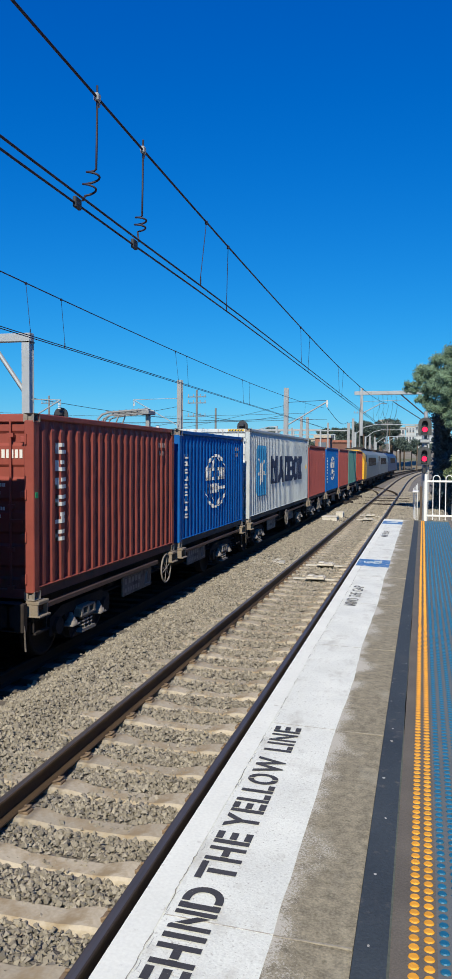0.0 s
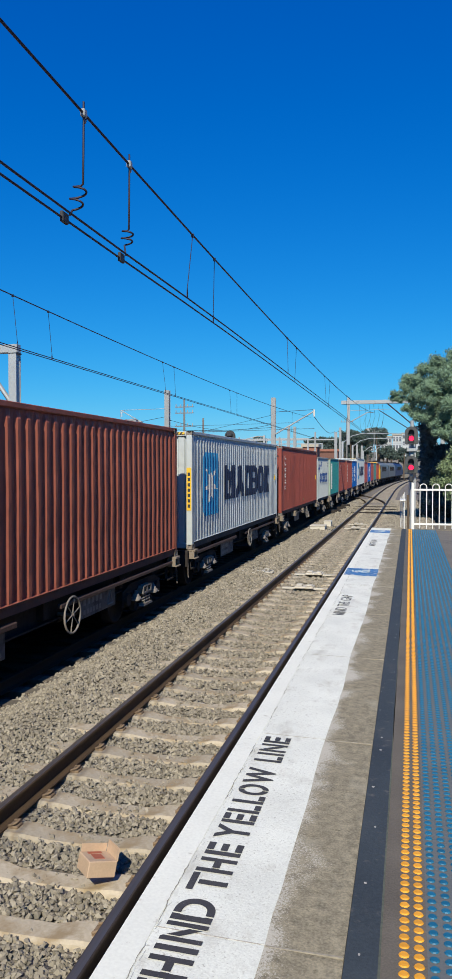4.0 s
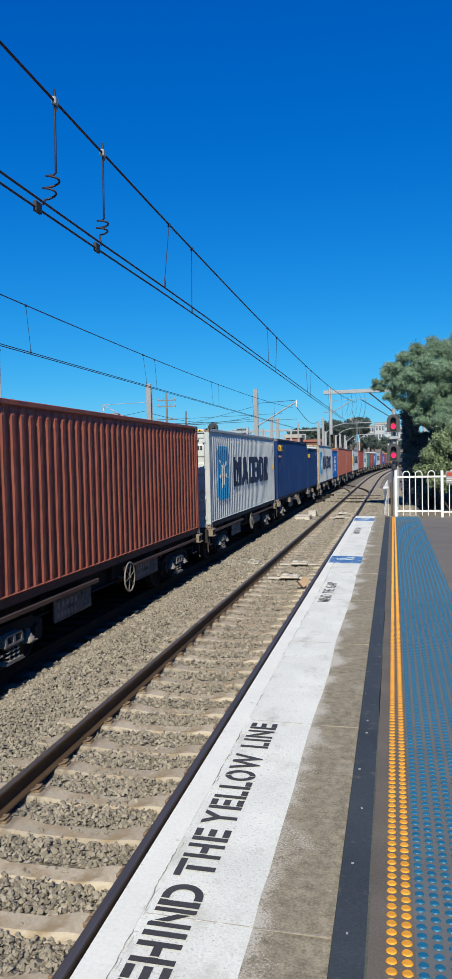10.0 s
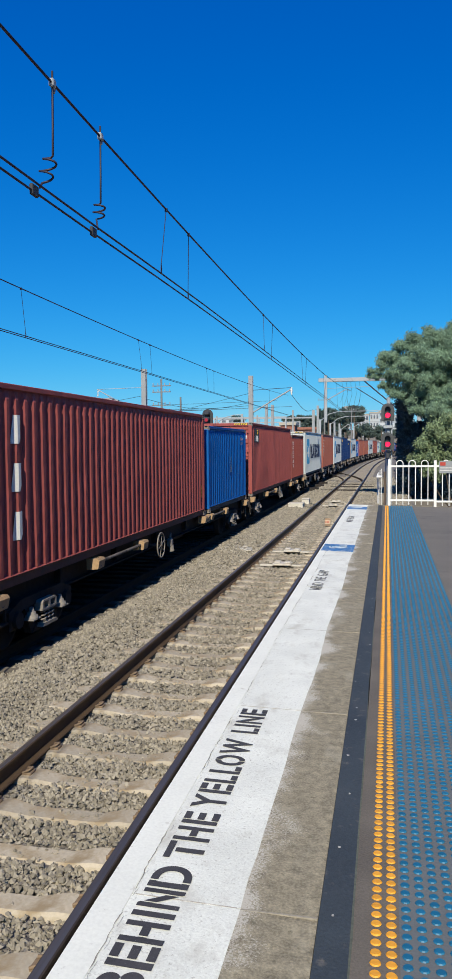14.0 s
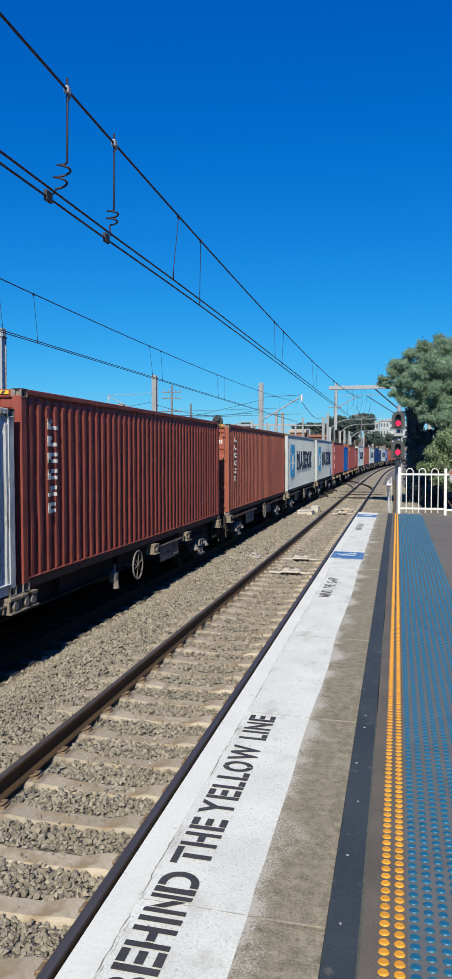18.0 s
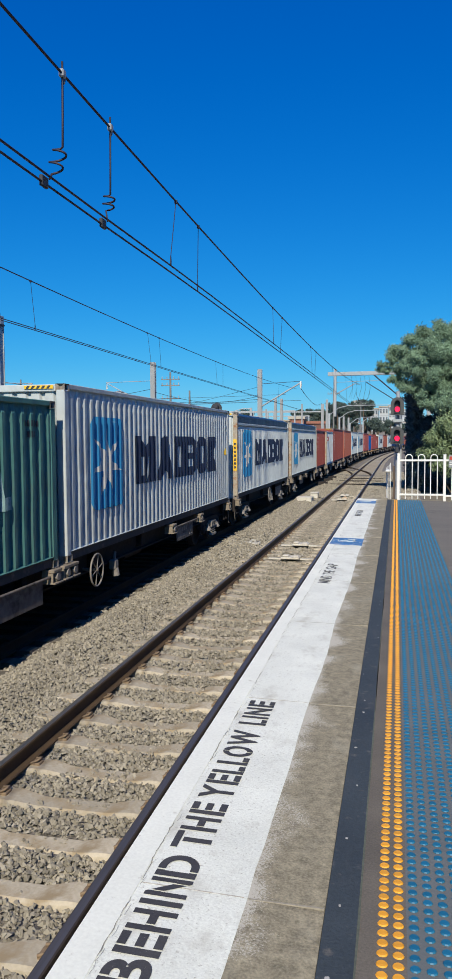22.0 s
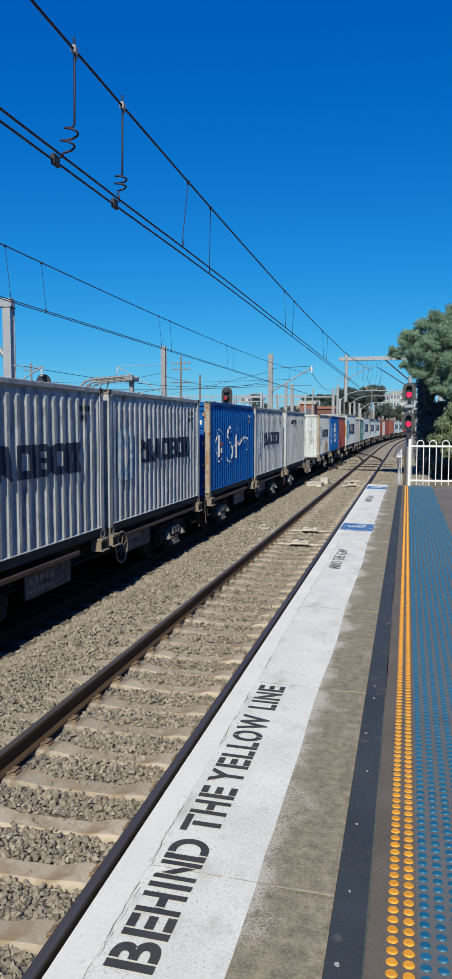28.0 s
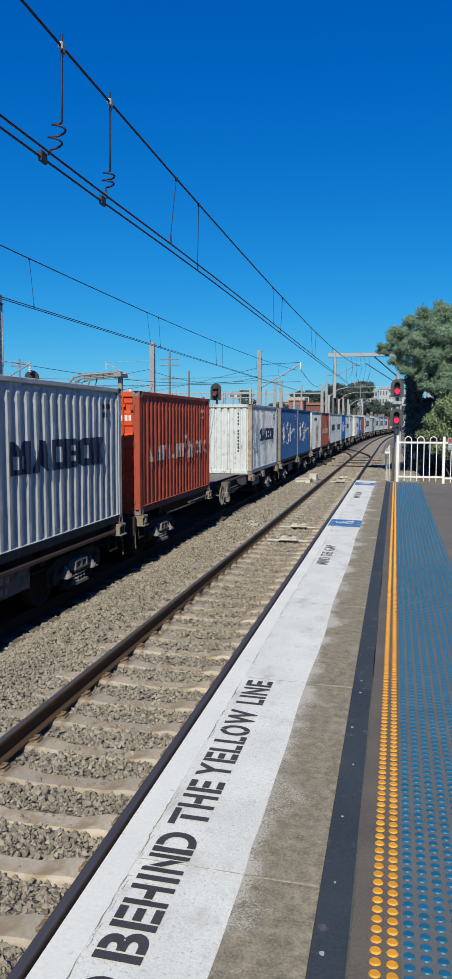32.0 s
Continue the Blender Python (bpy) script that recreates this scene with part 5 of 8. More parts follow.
        for k, (dy, dz) in enumerate(((0.62, 0.34), (0.62, 0.50), (0.62, 0.66), (0.40, 0.34), (0.40, 0.52))):
            mark_geo(cb, half, half - dy - 0.04, half - dy + 0.04, hh - dz - 0.12, hh - dz)
        tagged(part("side_code", cached(("side_code", L), lambda: cb.mesh("c")), M_MARKB, c, "small dark code lines"), kind="stuff")
        if not tarp:
            tri = cached(("triangle", L), lambda: welded(poly_mark(Geo(), half, [(half - 0.62, 1.52), (half - 0.40, 1.52), (half - 0.51, 1.74)], 0.014)))
            part("warning_triangle", tri, M_YEL, c, "small yellow warning triangle")
    if spec in (-24.98, -264.67, -304.16):
        # upright yellow notice on the post beside the front wall
        yl = part("notice", Geo().box(CW - 0.14, CW - 0.02, -half - 0.006, -half - 0.002, 0.95, 2.0, 0.001), M_YEL, c, "upright yellow notice")
        g = Geo()
        for k in range(7):
            g.box(CW - 0.11, CW - 0.05, -half - 0.0095, -half - 0.0065, 1.02 + 0.13 * k, 1.10 + 0.13 * k)
        tagged(part("notice_print", g, M_MARKB, yl, "dark lines on the notice"), kind="stuff")
    if colour is C_RED and not high:
        part("green_tag", Geo().box(CW + 0.001, CW + 0.006, -half + 0.04, -half + 0.11, 1.42, 1.50, 0.001), M_GREEN, c, "small green tag on the corner post")
    # markings
    far_ink = M_MARKB if colour in (C_GREY, C_PALE, C_WORN, C_WHITE, C_GRIMY, C_RUSTY, C_TEAL, C_TURQ) else M_MARKWORN
    if length < 8:
        cb = Geo()
        for k in range(7):
            mark_geo(cb, half, half - 1.0 + 0.07 * k, half - 0.955 + 0.07 * k, hh - 0.40, hh - 0.31)
        for k in range(3):
            mark_geo(cb, half, half - 0.86 + 0.07 * k, half - 0.815 + 0.07 * k, hh - 0.56, hh - 0.47)
        tagged(part("side_code", cached(("side_code", L), lambda: cb.mesh("c")), far_ink, c, "small code lines near the top"), kind="stuff")
    if spec == -11.71:
        part("sticker", welded(mark_geo(Geo(), half, 5.38, 5.62, 1.33, 1.55)), M_YEL, c, "square yellow sticker")
        part("green_tag", welded(mark_geo(Geo(), half, 0.6, 0.68, 0.36, 0.46)), M_GREEN, c, "small green sticker")
    if marks in ("star", "word"):
        dz = -0.07 if tarp else 0.0
        if length > 8:
            word, mid, size, star = (-2.75, 4.38, 1.08 + dz, 2.07 + dz), (-4.26, 1.57 + dz), (0.76, 0.83), 0.72
        else:
            word, mid, size, star = (-1.35, 2.1, 1.2, 1.68), (-2.12, 1.4), (0.45, 0.48), 0.4
        block_word(c, ("word", L), lambda: side_word(half, *word), M_MARKNAVY, "dark navy block marking")
        worn = length < 8
        sq = part("emblem_square", cached(("sq", L), lambda: welded(rounded_square(half, *mid, *size, 0.14))), M_SKYWORN if worn else M_SKY, c, "sky blue emblem square")
        part("emblem_star", cached(("star", L), lambda: welded(star_mesh(half, *mid, star))), M_STARW, sq, "pale star emblem")
    elif marks == "upright":
        z0, z1 = (1.03, 2.57) if length > 8 else (0.73, 2.27)
        block_word(c, ("up", L), lambda: upright_bars(half, -half + (0.82 if length > 8 else 0.70), z0, z1, 6, 0.35), M_MARKW, "upright white bar marking")
    elif marks == "uprightpanel":
        part("mark_panel", welded(mark_geo(Geo(), half, -2.25, -1.86, 0.52, 2.24)), M_MARKW, c, "upright white painted panel")
        block_word(c, ("upp", L), lambda: upright_bars(half, -2.2, 0.56, 2.2, 8, 0.3, 5, 0.019), M_MARKNAVY, "dark bar on the white panel")
    elif marks == "upright3":
        block_word(c, ("up3", L), lambda: upright_bars(half, -half + 0.82, 1.12, 2.24, 4, 0.26, 4), M_MARKW, "upright white bar marking")
    elif marks == "ring":
        tagged(part("ring_emblem", cached(("ring", L), lambda: ring_logo(half, 0.05, 1.39, 0.72).mesh("r")), M_MARKW, c, "white ring emblem of short bars"), kind="stuff")
        block_word(c, ("rup", L), lambda: upright_bars(half, -half + 0.45, 0.6, 2.12, 9, 0.22, 7), M_MARKW, "upright white bar marking")
    elif marks == "blueword":
        block_word(c, ("bw", L), lambda: side_word(half, -1.72, 2.2, 1.08, 1.66, RINGS, 5, 0.15), M_MARKBLUE, "blue block marking")
        block_word(c, ("bw2", L), lambda: side_word(half, -1.55, -0.62, 2.04, 2.36, SLABS, 4, 0.2), M_MARKBLUE, "blue block marking")
        part("hook_mark", welded(poly_mark(Geo(), half, [(-2.55, 1.92), (-2.5, 1.86), (-1.75, 1.86), (-1.75, 1.98), (-2.15, 1.98), (-2.15, 2.42), (-2.25, 2.42), (-2.25, 1.98)], 0.014, 0.05)), M_MARKBLUE, c, "blue hooked marking")
    elif marks == "dents":
        for y in (0.10, 0.36):
            part("pale_patch", welded(mark_geo(Geo(), half, y, y + 0.13, 1.1, 1.64)), M_SKYWORN, c, "pale scuffed patch")
    elif marks == "scrawl":
        part("brush_word", cached(("br", L), lambda: brush_word(half).mesh("b")), M_MARKW, c, "white brush-like marking")
        rg = stroke(Geo(), half, [(-1.86 + 0.40 * math.cos(2 * math.pi * k / 28), 1.38 + 0.46 * math.sin(2 * math.pi * k / 28)) for k in range(29)], 0.020)
        part("oval_emblem", cached(("ov", L), lambda: rg.mesh("o")), M_MARKW, c, "thin white oval emblem")
        for mat_, poly, note in ((M_MARKW, [(-2.04, 1.03), (-1.78, 1.10), (-1.84, 1.66), (-1.97, 1.70)], "white wedge in the oval"), (M_MARKW, [(-1.74, 1.14), (-1.46, 1.20), (-1.60, 1.31), (-1.74, 1.29)], "white wedge in the oval"), (M_REDMARK, [(-1.76, 1.35), (-1.52, 1.38), (-1.52, 1.48), (-1.76, 1.46)], "dull red wedge in the oval")):
            part("emblem_wedge", welded(poly_mark(Geo(), half, poly, 0.014, 0.05)), mat_, c, note)
    elif marks == "redword":
        block_word(c, ("rw", L), lambda: side_word(half, -2.35, -1.2, 1.86, 2.19, [(1.0, [(0, 0), (0, 1), (1, 1), (1, 0)])], 4, 0.25), M_REDMARK, "small red block marking")
        dots = Geo()
        for y in (-2.2, -1.87):
            mark_geo(dots, half, y - 0.06, y + 0.06, 1.95, 2.1, off=0.018)
        part("pale_centre", cached(("rwd", L), lambda: dots.mesh("d")), M_MARKW, c, "pale centres of the red marking")
    elif marks == "darkword":
        block_word(c, ("dw", L), lambda: side_word(half, -1.5, 0.2, 2.0, 2.2, SLABS, 5, 0.2), M_MARKB, "small dark block marking")
    elif marks == "yellowword":
        if length > 8:
            block_word(c, ("yw", L), lambda: side_word(half, -5.86, -4.4, 2.32, 2.62, RINGS, 4, 0.2), M_YEL, "yellow block marking")
            block_word(c, ("yw2", L), lambda: side_word(half, -5.75, -4.55, 2.03, 2.12, SLABS, 7, 0.3), M_MARKWORN, "small pale block marking")
        else:
            block_word(c, ("yw", L), lambda: side_word(half, -half + 0.5, -half + 1.6, hh - 0.62, hh - 0.36, RINGS, 4, 0.2), M_YEL, "yellow block marking")
    elif marks == "panel":
        part("mark_panel", cached(("mp", L), lambda: welded(mark_geo(Geo(), half, -5.52, -4.42, 2.13, 2.66))), M_MARKB, c, "black marking panel")
        block_word(c, ("mpw", L), lambda: [welded(mark_geo(Geo(), half, y, y + w, 2.17, 2.4, off=0.019)) for y, w in ((-5.46, 0.1), (-5.26, 0.2), (-5.0, 0.16), (-4.74, 0.24))], M_MARKW, "white block marking")
        block_word(c, ("mpy", L), lambda: [welded(mark_geo(Geo(), half, -4.9, -4.5, z, z + 0.035, off=0.019)) for z in (2.46, 2.53, 2.6)], M_YEL, "thin yellow line")
    elif marks == "bars":
        part("sticker", welded(mark_geo(Geo(), half, 5.62, 5.8, 0.52, 0.9)), M_YEL, c, "upright yellow sticker")
        block_word(c, ("ub", L), lambda: [welded(poly_mark(Geo(), half, [(-5.42, z), (-5.32, z + 0.41), (-5.12, z + 0.41), (-5.2, z)], 0.014, 0.05)) for z in (0.66, 1.36, 2.05)], M_MARKW, "white slanted bar")
    elif marks == "whiteword":
        block_word(c, ("ww", L), lambda: side_word(half, -2.3, 0.5, 1.08, 1.42, SLABS, 7, 0.35) + side_word(half, 1.45, 2.65, 1.1, 1.45, RINGS, 3, 0.3), M_MARKWORN, "worn white block marking")
        part("star_mark", cached(("wws", L), lambda: welded(poly_mark(Geo(), half, [(0.55, 0.92), (0.8, 1.2), (0.5, 1.6), (0.72, 1.66), (0.95, 1.34), (1.3, 1.42), (1.12, 1.16), (1.3, 0.94), (0.98, 1.08)], 0.014, 0.04))), M_MARKWORN, c, "worn white star-like marking")
    elif marks == "paleword":
        block_word(c, ("pw", L), lambda: side_word(half, -0.7, 1.65, 1.02, 1.64, SLABS, 5, 0.1), material("pale_green_marking", (0.30, 0.46, 0.45), 0.6, stain=(0.14, 0.27, 0.25), amount=0.5, stain_scale=6), "faded pale block marking")
    return c


# ---- wagons ----


def wheel_geo():
    g = Geo()
    prof = [(0.0, 0.04), (0.40, 0.035), (0.41, 0.065), (0.46, 0.065), (0.465, -0.05), (0.49, -0.07), (0.49, -0.08), (0.40, -0.08), (0.39, -0.03), (0.12, -0.05), (0.11, -0.09), (0, -0.09)]
    n = 20
    v = []
    for k in range(n):
        a = 2 * math.pi * k / n
        v += [(x, r * math.cos(a), r * math.sin(a)) for r, x in prof]
    w = len(prof)
    g.add(v, [(k * w + i, k * w + i + 1, ((k + 1) % n) * w + i + 1, ((k + 1) % n) * w + i) for k in range(n) for i in range(w - 1)], True)
    return fixed(g)


WHEEL = wheel_geo()
AXLE = fixed(Geo().tube([(-0.78, 0, 0), (0.78, 0, 0)], 0.08, 8))
BOXEND = fixed(Geo().tube([(0, 0, 0), (0.1, 0, 0)], 0.13, 10).box(-0.02, 0.03, -0.17, 0.17, -0.15, 0.16, 0.03))


def side_frame():
    """A cast bogie side: arched frame with an opening for the springs."""
    g = Geo()
    g.prism([(-1.1, 0.0), (-1.1, 0.15), (-0.72, 0.28), (0.72, 0.28), (1.1, 0.15), (1.1, 0.0), (0.62, 0.12), (-0.62, 0.12)], 0, 0.12, lambda a, b, t: (t, a, b))
    g.prism([(-0.62, 0.12), (-0.5, 0.12), (-0.3, -0.2), (-0.42, -0.3)], 0, 0.12, lambda a, b, t: (t, a, b))
    g.prism([(0.62, 0.12), (0.5, 0.12), (0.3, -0.2), (0.42, -0.3)], 0, 0.12, lambda a, b, t: (t, a, b))
    g.prism([(-0.42, -0.3), (0.42, -0.3), (0.3, -0.2), (-0.3, -0.2)], 0, 0.14, lambda a, b, t: (t, a, b))
    return fixed(g)


SIDEFRAME = side_frame()


def spring_geo():
    g = Geo()
    for c in (-0.13, 0.0, 0.13):
        g.tube([(0.05 + 0.05 * math.cos(k * 1.2), c + 0.06 * math.sin(k * 1.2), -0.19 + 0.0115 * k) for k in range(17)], 0.013, 5)
    return fixed(g)


SPRING = spring_geo()
# the seat under the coils
SPRINGSEAT = fixed(Geo().prism([(-0.27, -0.24), (0.27, -0.24), (0.22, -0.19), (-0.22, -0.19)], 0.12, 0.25, lambda a, b, t: (t, a, b)))
# the cast bolster end over the springs, with its two openings, and the stepped cones beside it
BOLSTEREND = fixed(Geo().prism([(-0.27, 0.01), (0.27, 0.01), (0.27, 0.04), (-0.27, 0.04)], 0.1, 0.24, lambda a, b, t: (t, a, b)).prism([(-0.24, 0.14), (0.24, 0.14), (0.22, 0.17), (-0.22, 0.17)], 0.1, 0.24, lambda a, b, t: (t, a, b))
                   .box(0.1, 0.24, -0.255, -0.2, 0.04, 0.14).box(0.1, 0.24, -0.03, 0.03, 0.04, 0.14).box(0.1, 0.24, 0.2, 0.255, 0.04, 0.14).box(0.1, 0.14, -0.2, 0.2, 0.04, 0.14))
CONE = fixed(Geo().tube([(0.17, 0, -0.05), (0.17, 0, 0.0), (0.17, 0, 0.005), (0.17, 0, 0.05), (0.17, 0, 0.055), (0.17, 0, 0.12)], [0.11, 0.10, 0.075, 0.065, 0.045, 0.03], 8).box(0.05, 0.27, -0.13, 0.13, -0.075, -0.05, 0.008))


RIM = fixed(Geo().tube([(0, 0.29 * math.cos(2 * math.pi * k / 20), 0.29 * math.sin(2 * math.pi * k / 20)) for k in range(21)], 0.018, 6, False))
SPOKE = fixed(Geo().tube([(0, 0.02, 0), (0, 0.285, 0)], 0.011, 5, False))
HUB = fixed(Geo().tube([(-0.3, 0, 0), (0.03, 0, 0)], 0.03, 6))
DECK = 1.03  # deck above the rail


def plate_print():
    """Short pale bars and a triangle, for stencilled lines that cannot be read."""
    g = Geo()
    for k in range(5):
        g.box(1.131, 1.134, 0.1 + 0.17 * k, 0.2 + 0.17 * k, -0.15, -0.05)
    for k in range(6):
        g.box(1.131, 1.134, 0.1 + 0.13 * k, 0.18 + 0.13 * k, -0.30, -0.22)
    for a, b in (((1.12, -0.30), (1.25, -0.06)), ((1.25, -0.06), (1.38, -0.30)), ((1.38, -0.30), (1.12, -0.30))):
        g.tube([(1.132, *a), (1.132, *b)], 0.012, 4)
    return fixed(g)


# a bracket that carries a container corner, open to the side; and the plain block of the older wagons
PAD = fixed(Geo().box(-0.09, 0.12, -0.15, 0.15, -0.05, 0.0, 0.008).box(-0.09, 0.10, -0.15, -0.115, -0.2, -0.05).box(-0.09, 0.10, 0.115, 0.15, -0.2, -0.05).box(-0.09, -0.05, -0.115, 0.115, -0.2, -0.05).box(-0.09, 0.14, -0.16, 0.16, -0.225, -0.2, 0.006))
BLOCK = fixed(Geo().prism([(-0.1, -0.02), (0.12, -0.02), (0.15, -0.06), (0.12, -0.21), (-0.1, -0.23)], -0.15, 0.15, lambda a, b, t: (a, t, b)))
LOCK = fixed(Geo().tube([(0.05, 0, -0.12), (0.13, 0, -0.12)], 0.06, 10).box(0.0, 0.1, -0.03, 0.03, -0.2, -0.02, 0.01))


def mid_pad(w, y, blocks, locked=True):
    """Pads on both sides of a wagon at y, each with its lock."""
    for s in (-1, 1):
        m = Matrix.Translation((s * 1.17, y, DECK - 0.012)) @ Matrix.Rotation(0 if s > 0 else math.pi, 4, "Z")
        p = part("twistlock_pad", BLOCK if blocks else PAD, M_PADTAN if blocks else M_PAD, w, "tan corner block" if blocks else "dusty corner bracket", at=m)
        if locked:
            part("twistlock", LOCK, M_WAGONLIT if blocks else M_SPRING, p, "pale twistlock")


def wagon(length, label, bare=False, blocks=False, wheel_at=-1.55, plain=False):
    """A skeletal container wagon; its origin lies on the rails at its middle."""
    half = length / 2
    w = thing("container_wagon", label, "freight wagon", "wagons of the freight train")
    key = round(length, 1)
    prof = [(-0.09, -0.025), (0.09, -0.025), (0.09, -0.06), (0.012, -0.06), (0.012, -0.36), (0.09, -0.36), (0.09, -0.39), (-0.09, -0.39), (-0.09, -0.36), (-0.012, -0.36), (-0.012, -0.06), (-0.09, -0.06)]
    low = 0.05 if bare else -half
    for s in (-1, 1):
        part("side_sill", cached(("sills", key, bare), lambda: fixed(Geo().prism(prof, low, half, lambda a, b, t: (a, t, DECK + b)))), M_WAGON, w, "dark steel side sill", at=(s * 0.92, 0, 0))
    broad = 0.6 if bare else 0.28
    g2 = Geo().box(-broad, broad, -half, half, DECK - 0.42, DECK - 0.05, 0.02)
    part("centre_sill", cached(("csill", key, bare), lambda: fixed(g2)), M_WAGON, w)
    bar = cached(("bar", 0), lambda: fixed(Geo().box(-1.05, 1.05, -0.09, 0.09, DECK - 0.3, DECK - 0.03, 0.01)))
    n = max(4, int(length / 2.6))
    for k in range(n + 1):
        y = -half + 0.12 + (length - 0.24) * k / n
        if not (bare and -half + 2 < y < half - 5):
            part("cross_bar", bar, M_WAGON, w, at=(0, y, 0))
    if bare:
        part("deck_plate", Geo().box(-0.62, 0.62, -half + 0.2, half - 0.2, DECK - 0.04, DECK - 0.016, 0.004), M_DECK, w, "dusty grey plate along the spine")
        part("deck_plate", Geo().box(-1.1, 1.1, 3.0, half - 0.2, DECK - 0.015, DECK - 0.004, 0.003), M_DECK, w, "dusty grey deck plate")
        part("deck_plate", Geo().box(-1.1, 1.1, -half + 0.2, -half + 3.4, DECK - 0.015, DECK - 0.004, 0.003), M_DECK, w, "dusty grey deck plate")
        for s in (-1, 1):
            m = Matrix.Rotation(0 if s > 0 else math.pi, 4, "Z") if s > 0 else Matrix.Diagonal((-1, 1, 1, 1))
            web = Geo().prism([(1.45, DECK - 0.03), (3.3, DECK - 0.03), (3.3, DECK - 0.36), (2.4, DECK - 0.34), (1.8, DECK - 0.22)], 0.99, 1.01, lambda a, b, t: (t, a, b))
            part("gusset_web", web.turn(m), M_DECK, w, "pale triangular web beside the sill")
            g = Geo().prism([(0.88, DECK - 0.03), (1.12, DECK - 0.03), (1.08, DECK - 0.40), (0.93, DECK - 0.42)], -0.3, 0.06, lambda a, b, t: (a, t, b))
            part("outrigger", g.turn(m), M_WAGONLIT, w, "grimy outrigger bracket")
            g = Geo().tube([(0.98, -0.32, 0.48), (0.98, -0.18, 0.48)], 0.19, 14).tube([(0.98, -0.18, 0.48), (0.98, 0.15, 0.5)], [0.11, 0.09], 10).tube([(0.98, -0.58, 0.48), (0.98, -0.32, 0.48)], 0.03, 8)
            part("brake_cylinder", g.turn(m), M_WAGONLIT, w, "round brake cylinder")
            g = Geo().tube([(1.05, 0.0, 0.76), (1.05, 1.5, 0.77)], 0.012, 6).tube([(0.95, 0.1, 0.56), (0.98, 1.45, 0.60)], 0.03, 6).tube([(1.0, 0.5, 0.62), (1.02, 1.0, 0.55), (1.02, 1.7, 0.66)], 0.008, 5)
            part("brake_rod", g.turn(m), M_SPRING, w, "pale brake rods and cable")
    for sy in (-1, 1):
        hs = cached(("headstock", 0), lambda: fixed(Geo().box(-1.15, 1.15, -0.06, 0.06, DECK - 0.42, DECK - 0.02, 0.012)))
        part("headstock", hs, M_WAGON, w, at=(0, sy * (half - 0.06), 0))
        cp = cached(("coupler", 0), lambda: fixed(Geo().box(-0.09, 0.09, 0, 0.45, -0.09, 0.09, 0.02).box(-0.16, 0.16, 0.36, 0.56, -0.13, 0.13, 0.04)))
        part("coupler", cp, M_WHEEL, w, at=Matrix.Translation((0, sy * (half - 0.05), DECK - 0.26)) @ Matrix.Rotation(0 if sy > 0 else math.pi, 4, "Z"))
        for sx in (-1, 1):
            step = cached(("step", 0), lambda: fixed(Geo().box(-0.02, 0.02, -0.2, -0.17, -0.4, 0).box(-0.02, 0.02, 0.17, 0.2, -0.4, 0).box(-0.03, 0.05, -0.2, 0.2, -0.41, -0.38)))
            part("foot_step", step, M_WAGON, w, "dark steel foot step", at=(sx * 1.12, sy * (half - 0.5), DECK - 0.1))
        bg = part("bogie", cached(("bolster", 0), lambda: fixed(Geo().box(-0.98, 0.98, -0.2, 0.2, 0.36, 0.58, 0.03))), M_WAGON, w, "dark cast bogie", at=(0, sy * (half - 2.05), 0))
        for sx in (-1, 1):
            m = Matrix.Translation((sx * 0.93, 0, 0.47)) @ Matrix.Rotation(0 if sx > 0 else math.pi, 4, "Z")
            part("bogie_side_frame", SIDEFRAME, M_WAGON, bg, at=m)
            part("bogie_spring", SPRING, M_SPRING, bg, "pale worn coil springs", at=m @ Matrix.Translation((0.13, 0, 0)))
            part("spring_seat", SPRINGSEAT, M_SPRING, bg, at=m)
            part("bolster_end", BOLSTEREND, M_SPRING, bg, "pale cast bolster end with two openings", at=m)
            for y in (-0.50, 0.52):
                part("damper_cone", CONE, M_SPRING, bg, "pale stepped damper cone", at=m @ Matrix.Translation((0, y, 0)))
            for a in (-0.87, 0.87):
                part("wheel", WHEEL, M_WHEEL, bg, at=Matrix.Translation((sx * 0.76, a, 0.465)) @ Matrix.Rotation(0 if sx > 0 else math.pi, 4, "Z"))
                part("axle_box", BOXEND, M_WAGON, bg, at=Matrix.Translation((sx * 1.0, a, 0.465)) @ Matrix.Rotation(0 if sx > 0 else math.pi, 4, "Z"))
        for a in (-0.87, 0.87):
            part("axle", AXLE, M_WHEEL, bg, at=(0, a, 0.465))
    short = length < 14
    away = -1 if wheel_at > 1 else 1  # some wagons stand the other way round
    hw = part("brake_handwheel", RIM, M_SPRING, w, "pale spoked brake hand wheel", at=(1.2, wheel_at, 0.70))
    part("hub", HUB, M_WAGONLIT, hw)
    for k in range(6):
        part("spoke", SPOKE, M_SPRING, hw, at=Matrix.Rotation(math.pi * k / 3 + 0.3, 4, "X"))
    tank = cached(("tank", 0), lambda: fixed(Geo().tube([(0.62, 1.0, 0.6), (0.62, 2.1, 0.6)], 0.17, 10)))
    part("air_tank", tank, M_WAGON, w)
    for sy in (-1, 1):
        hose = cached(("hose", 0), lambda: fixed(Geo().tube([(1.12, 0, DECK - 0.2), (1.15, 0.02, DECK - 0.4), (1.14, 0.05, DECK - 0.6), (1.16, 0.03, DECK - 0.68)], 0.014, 6)))
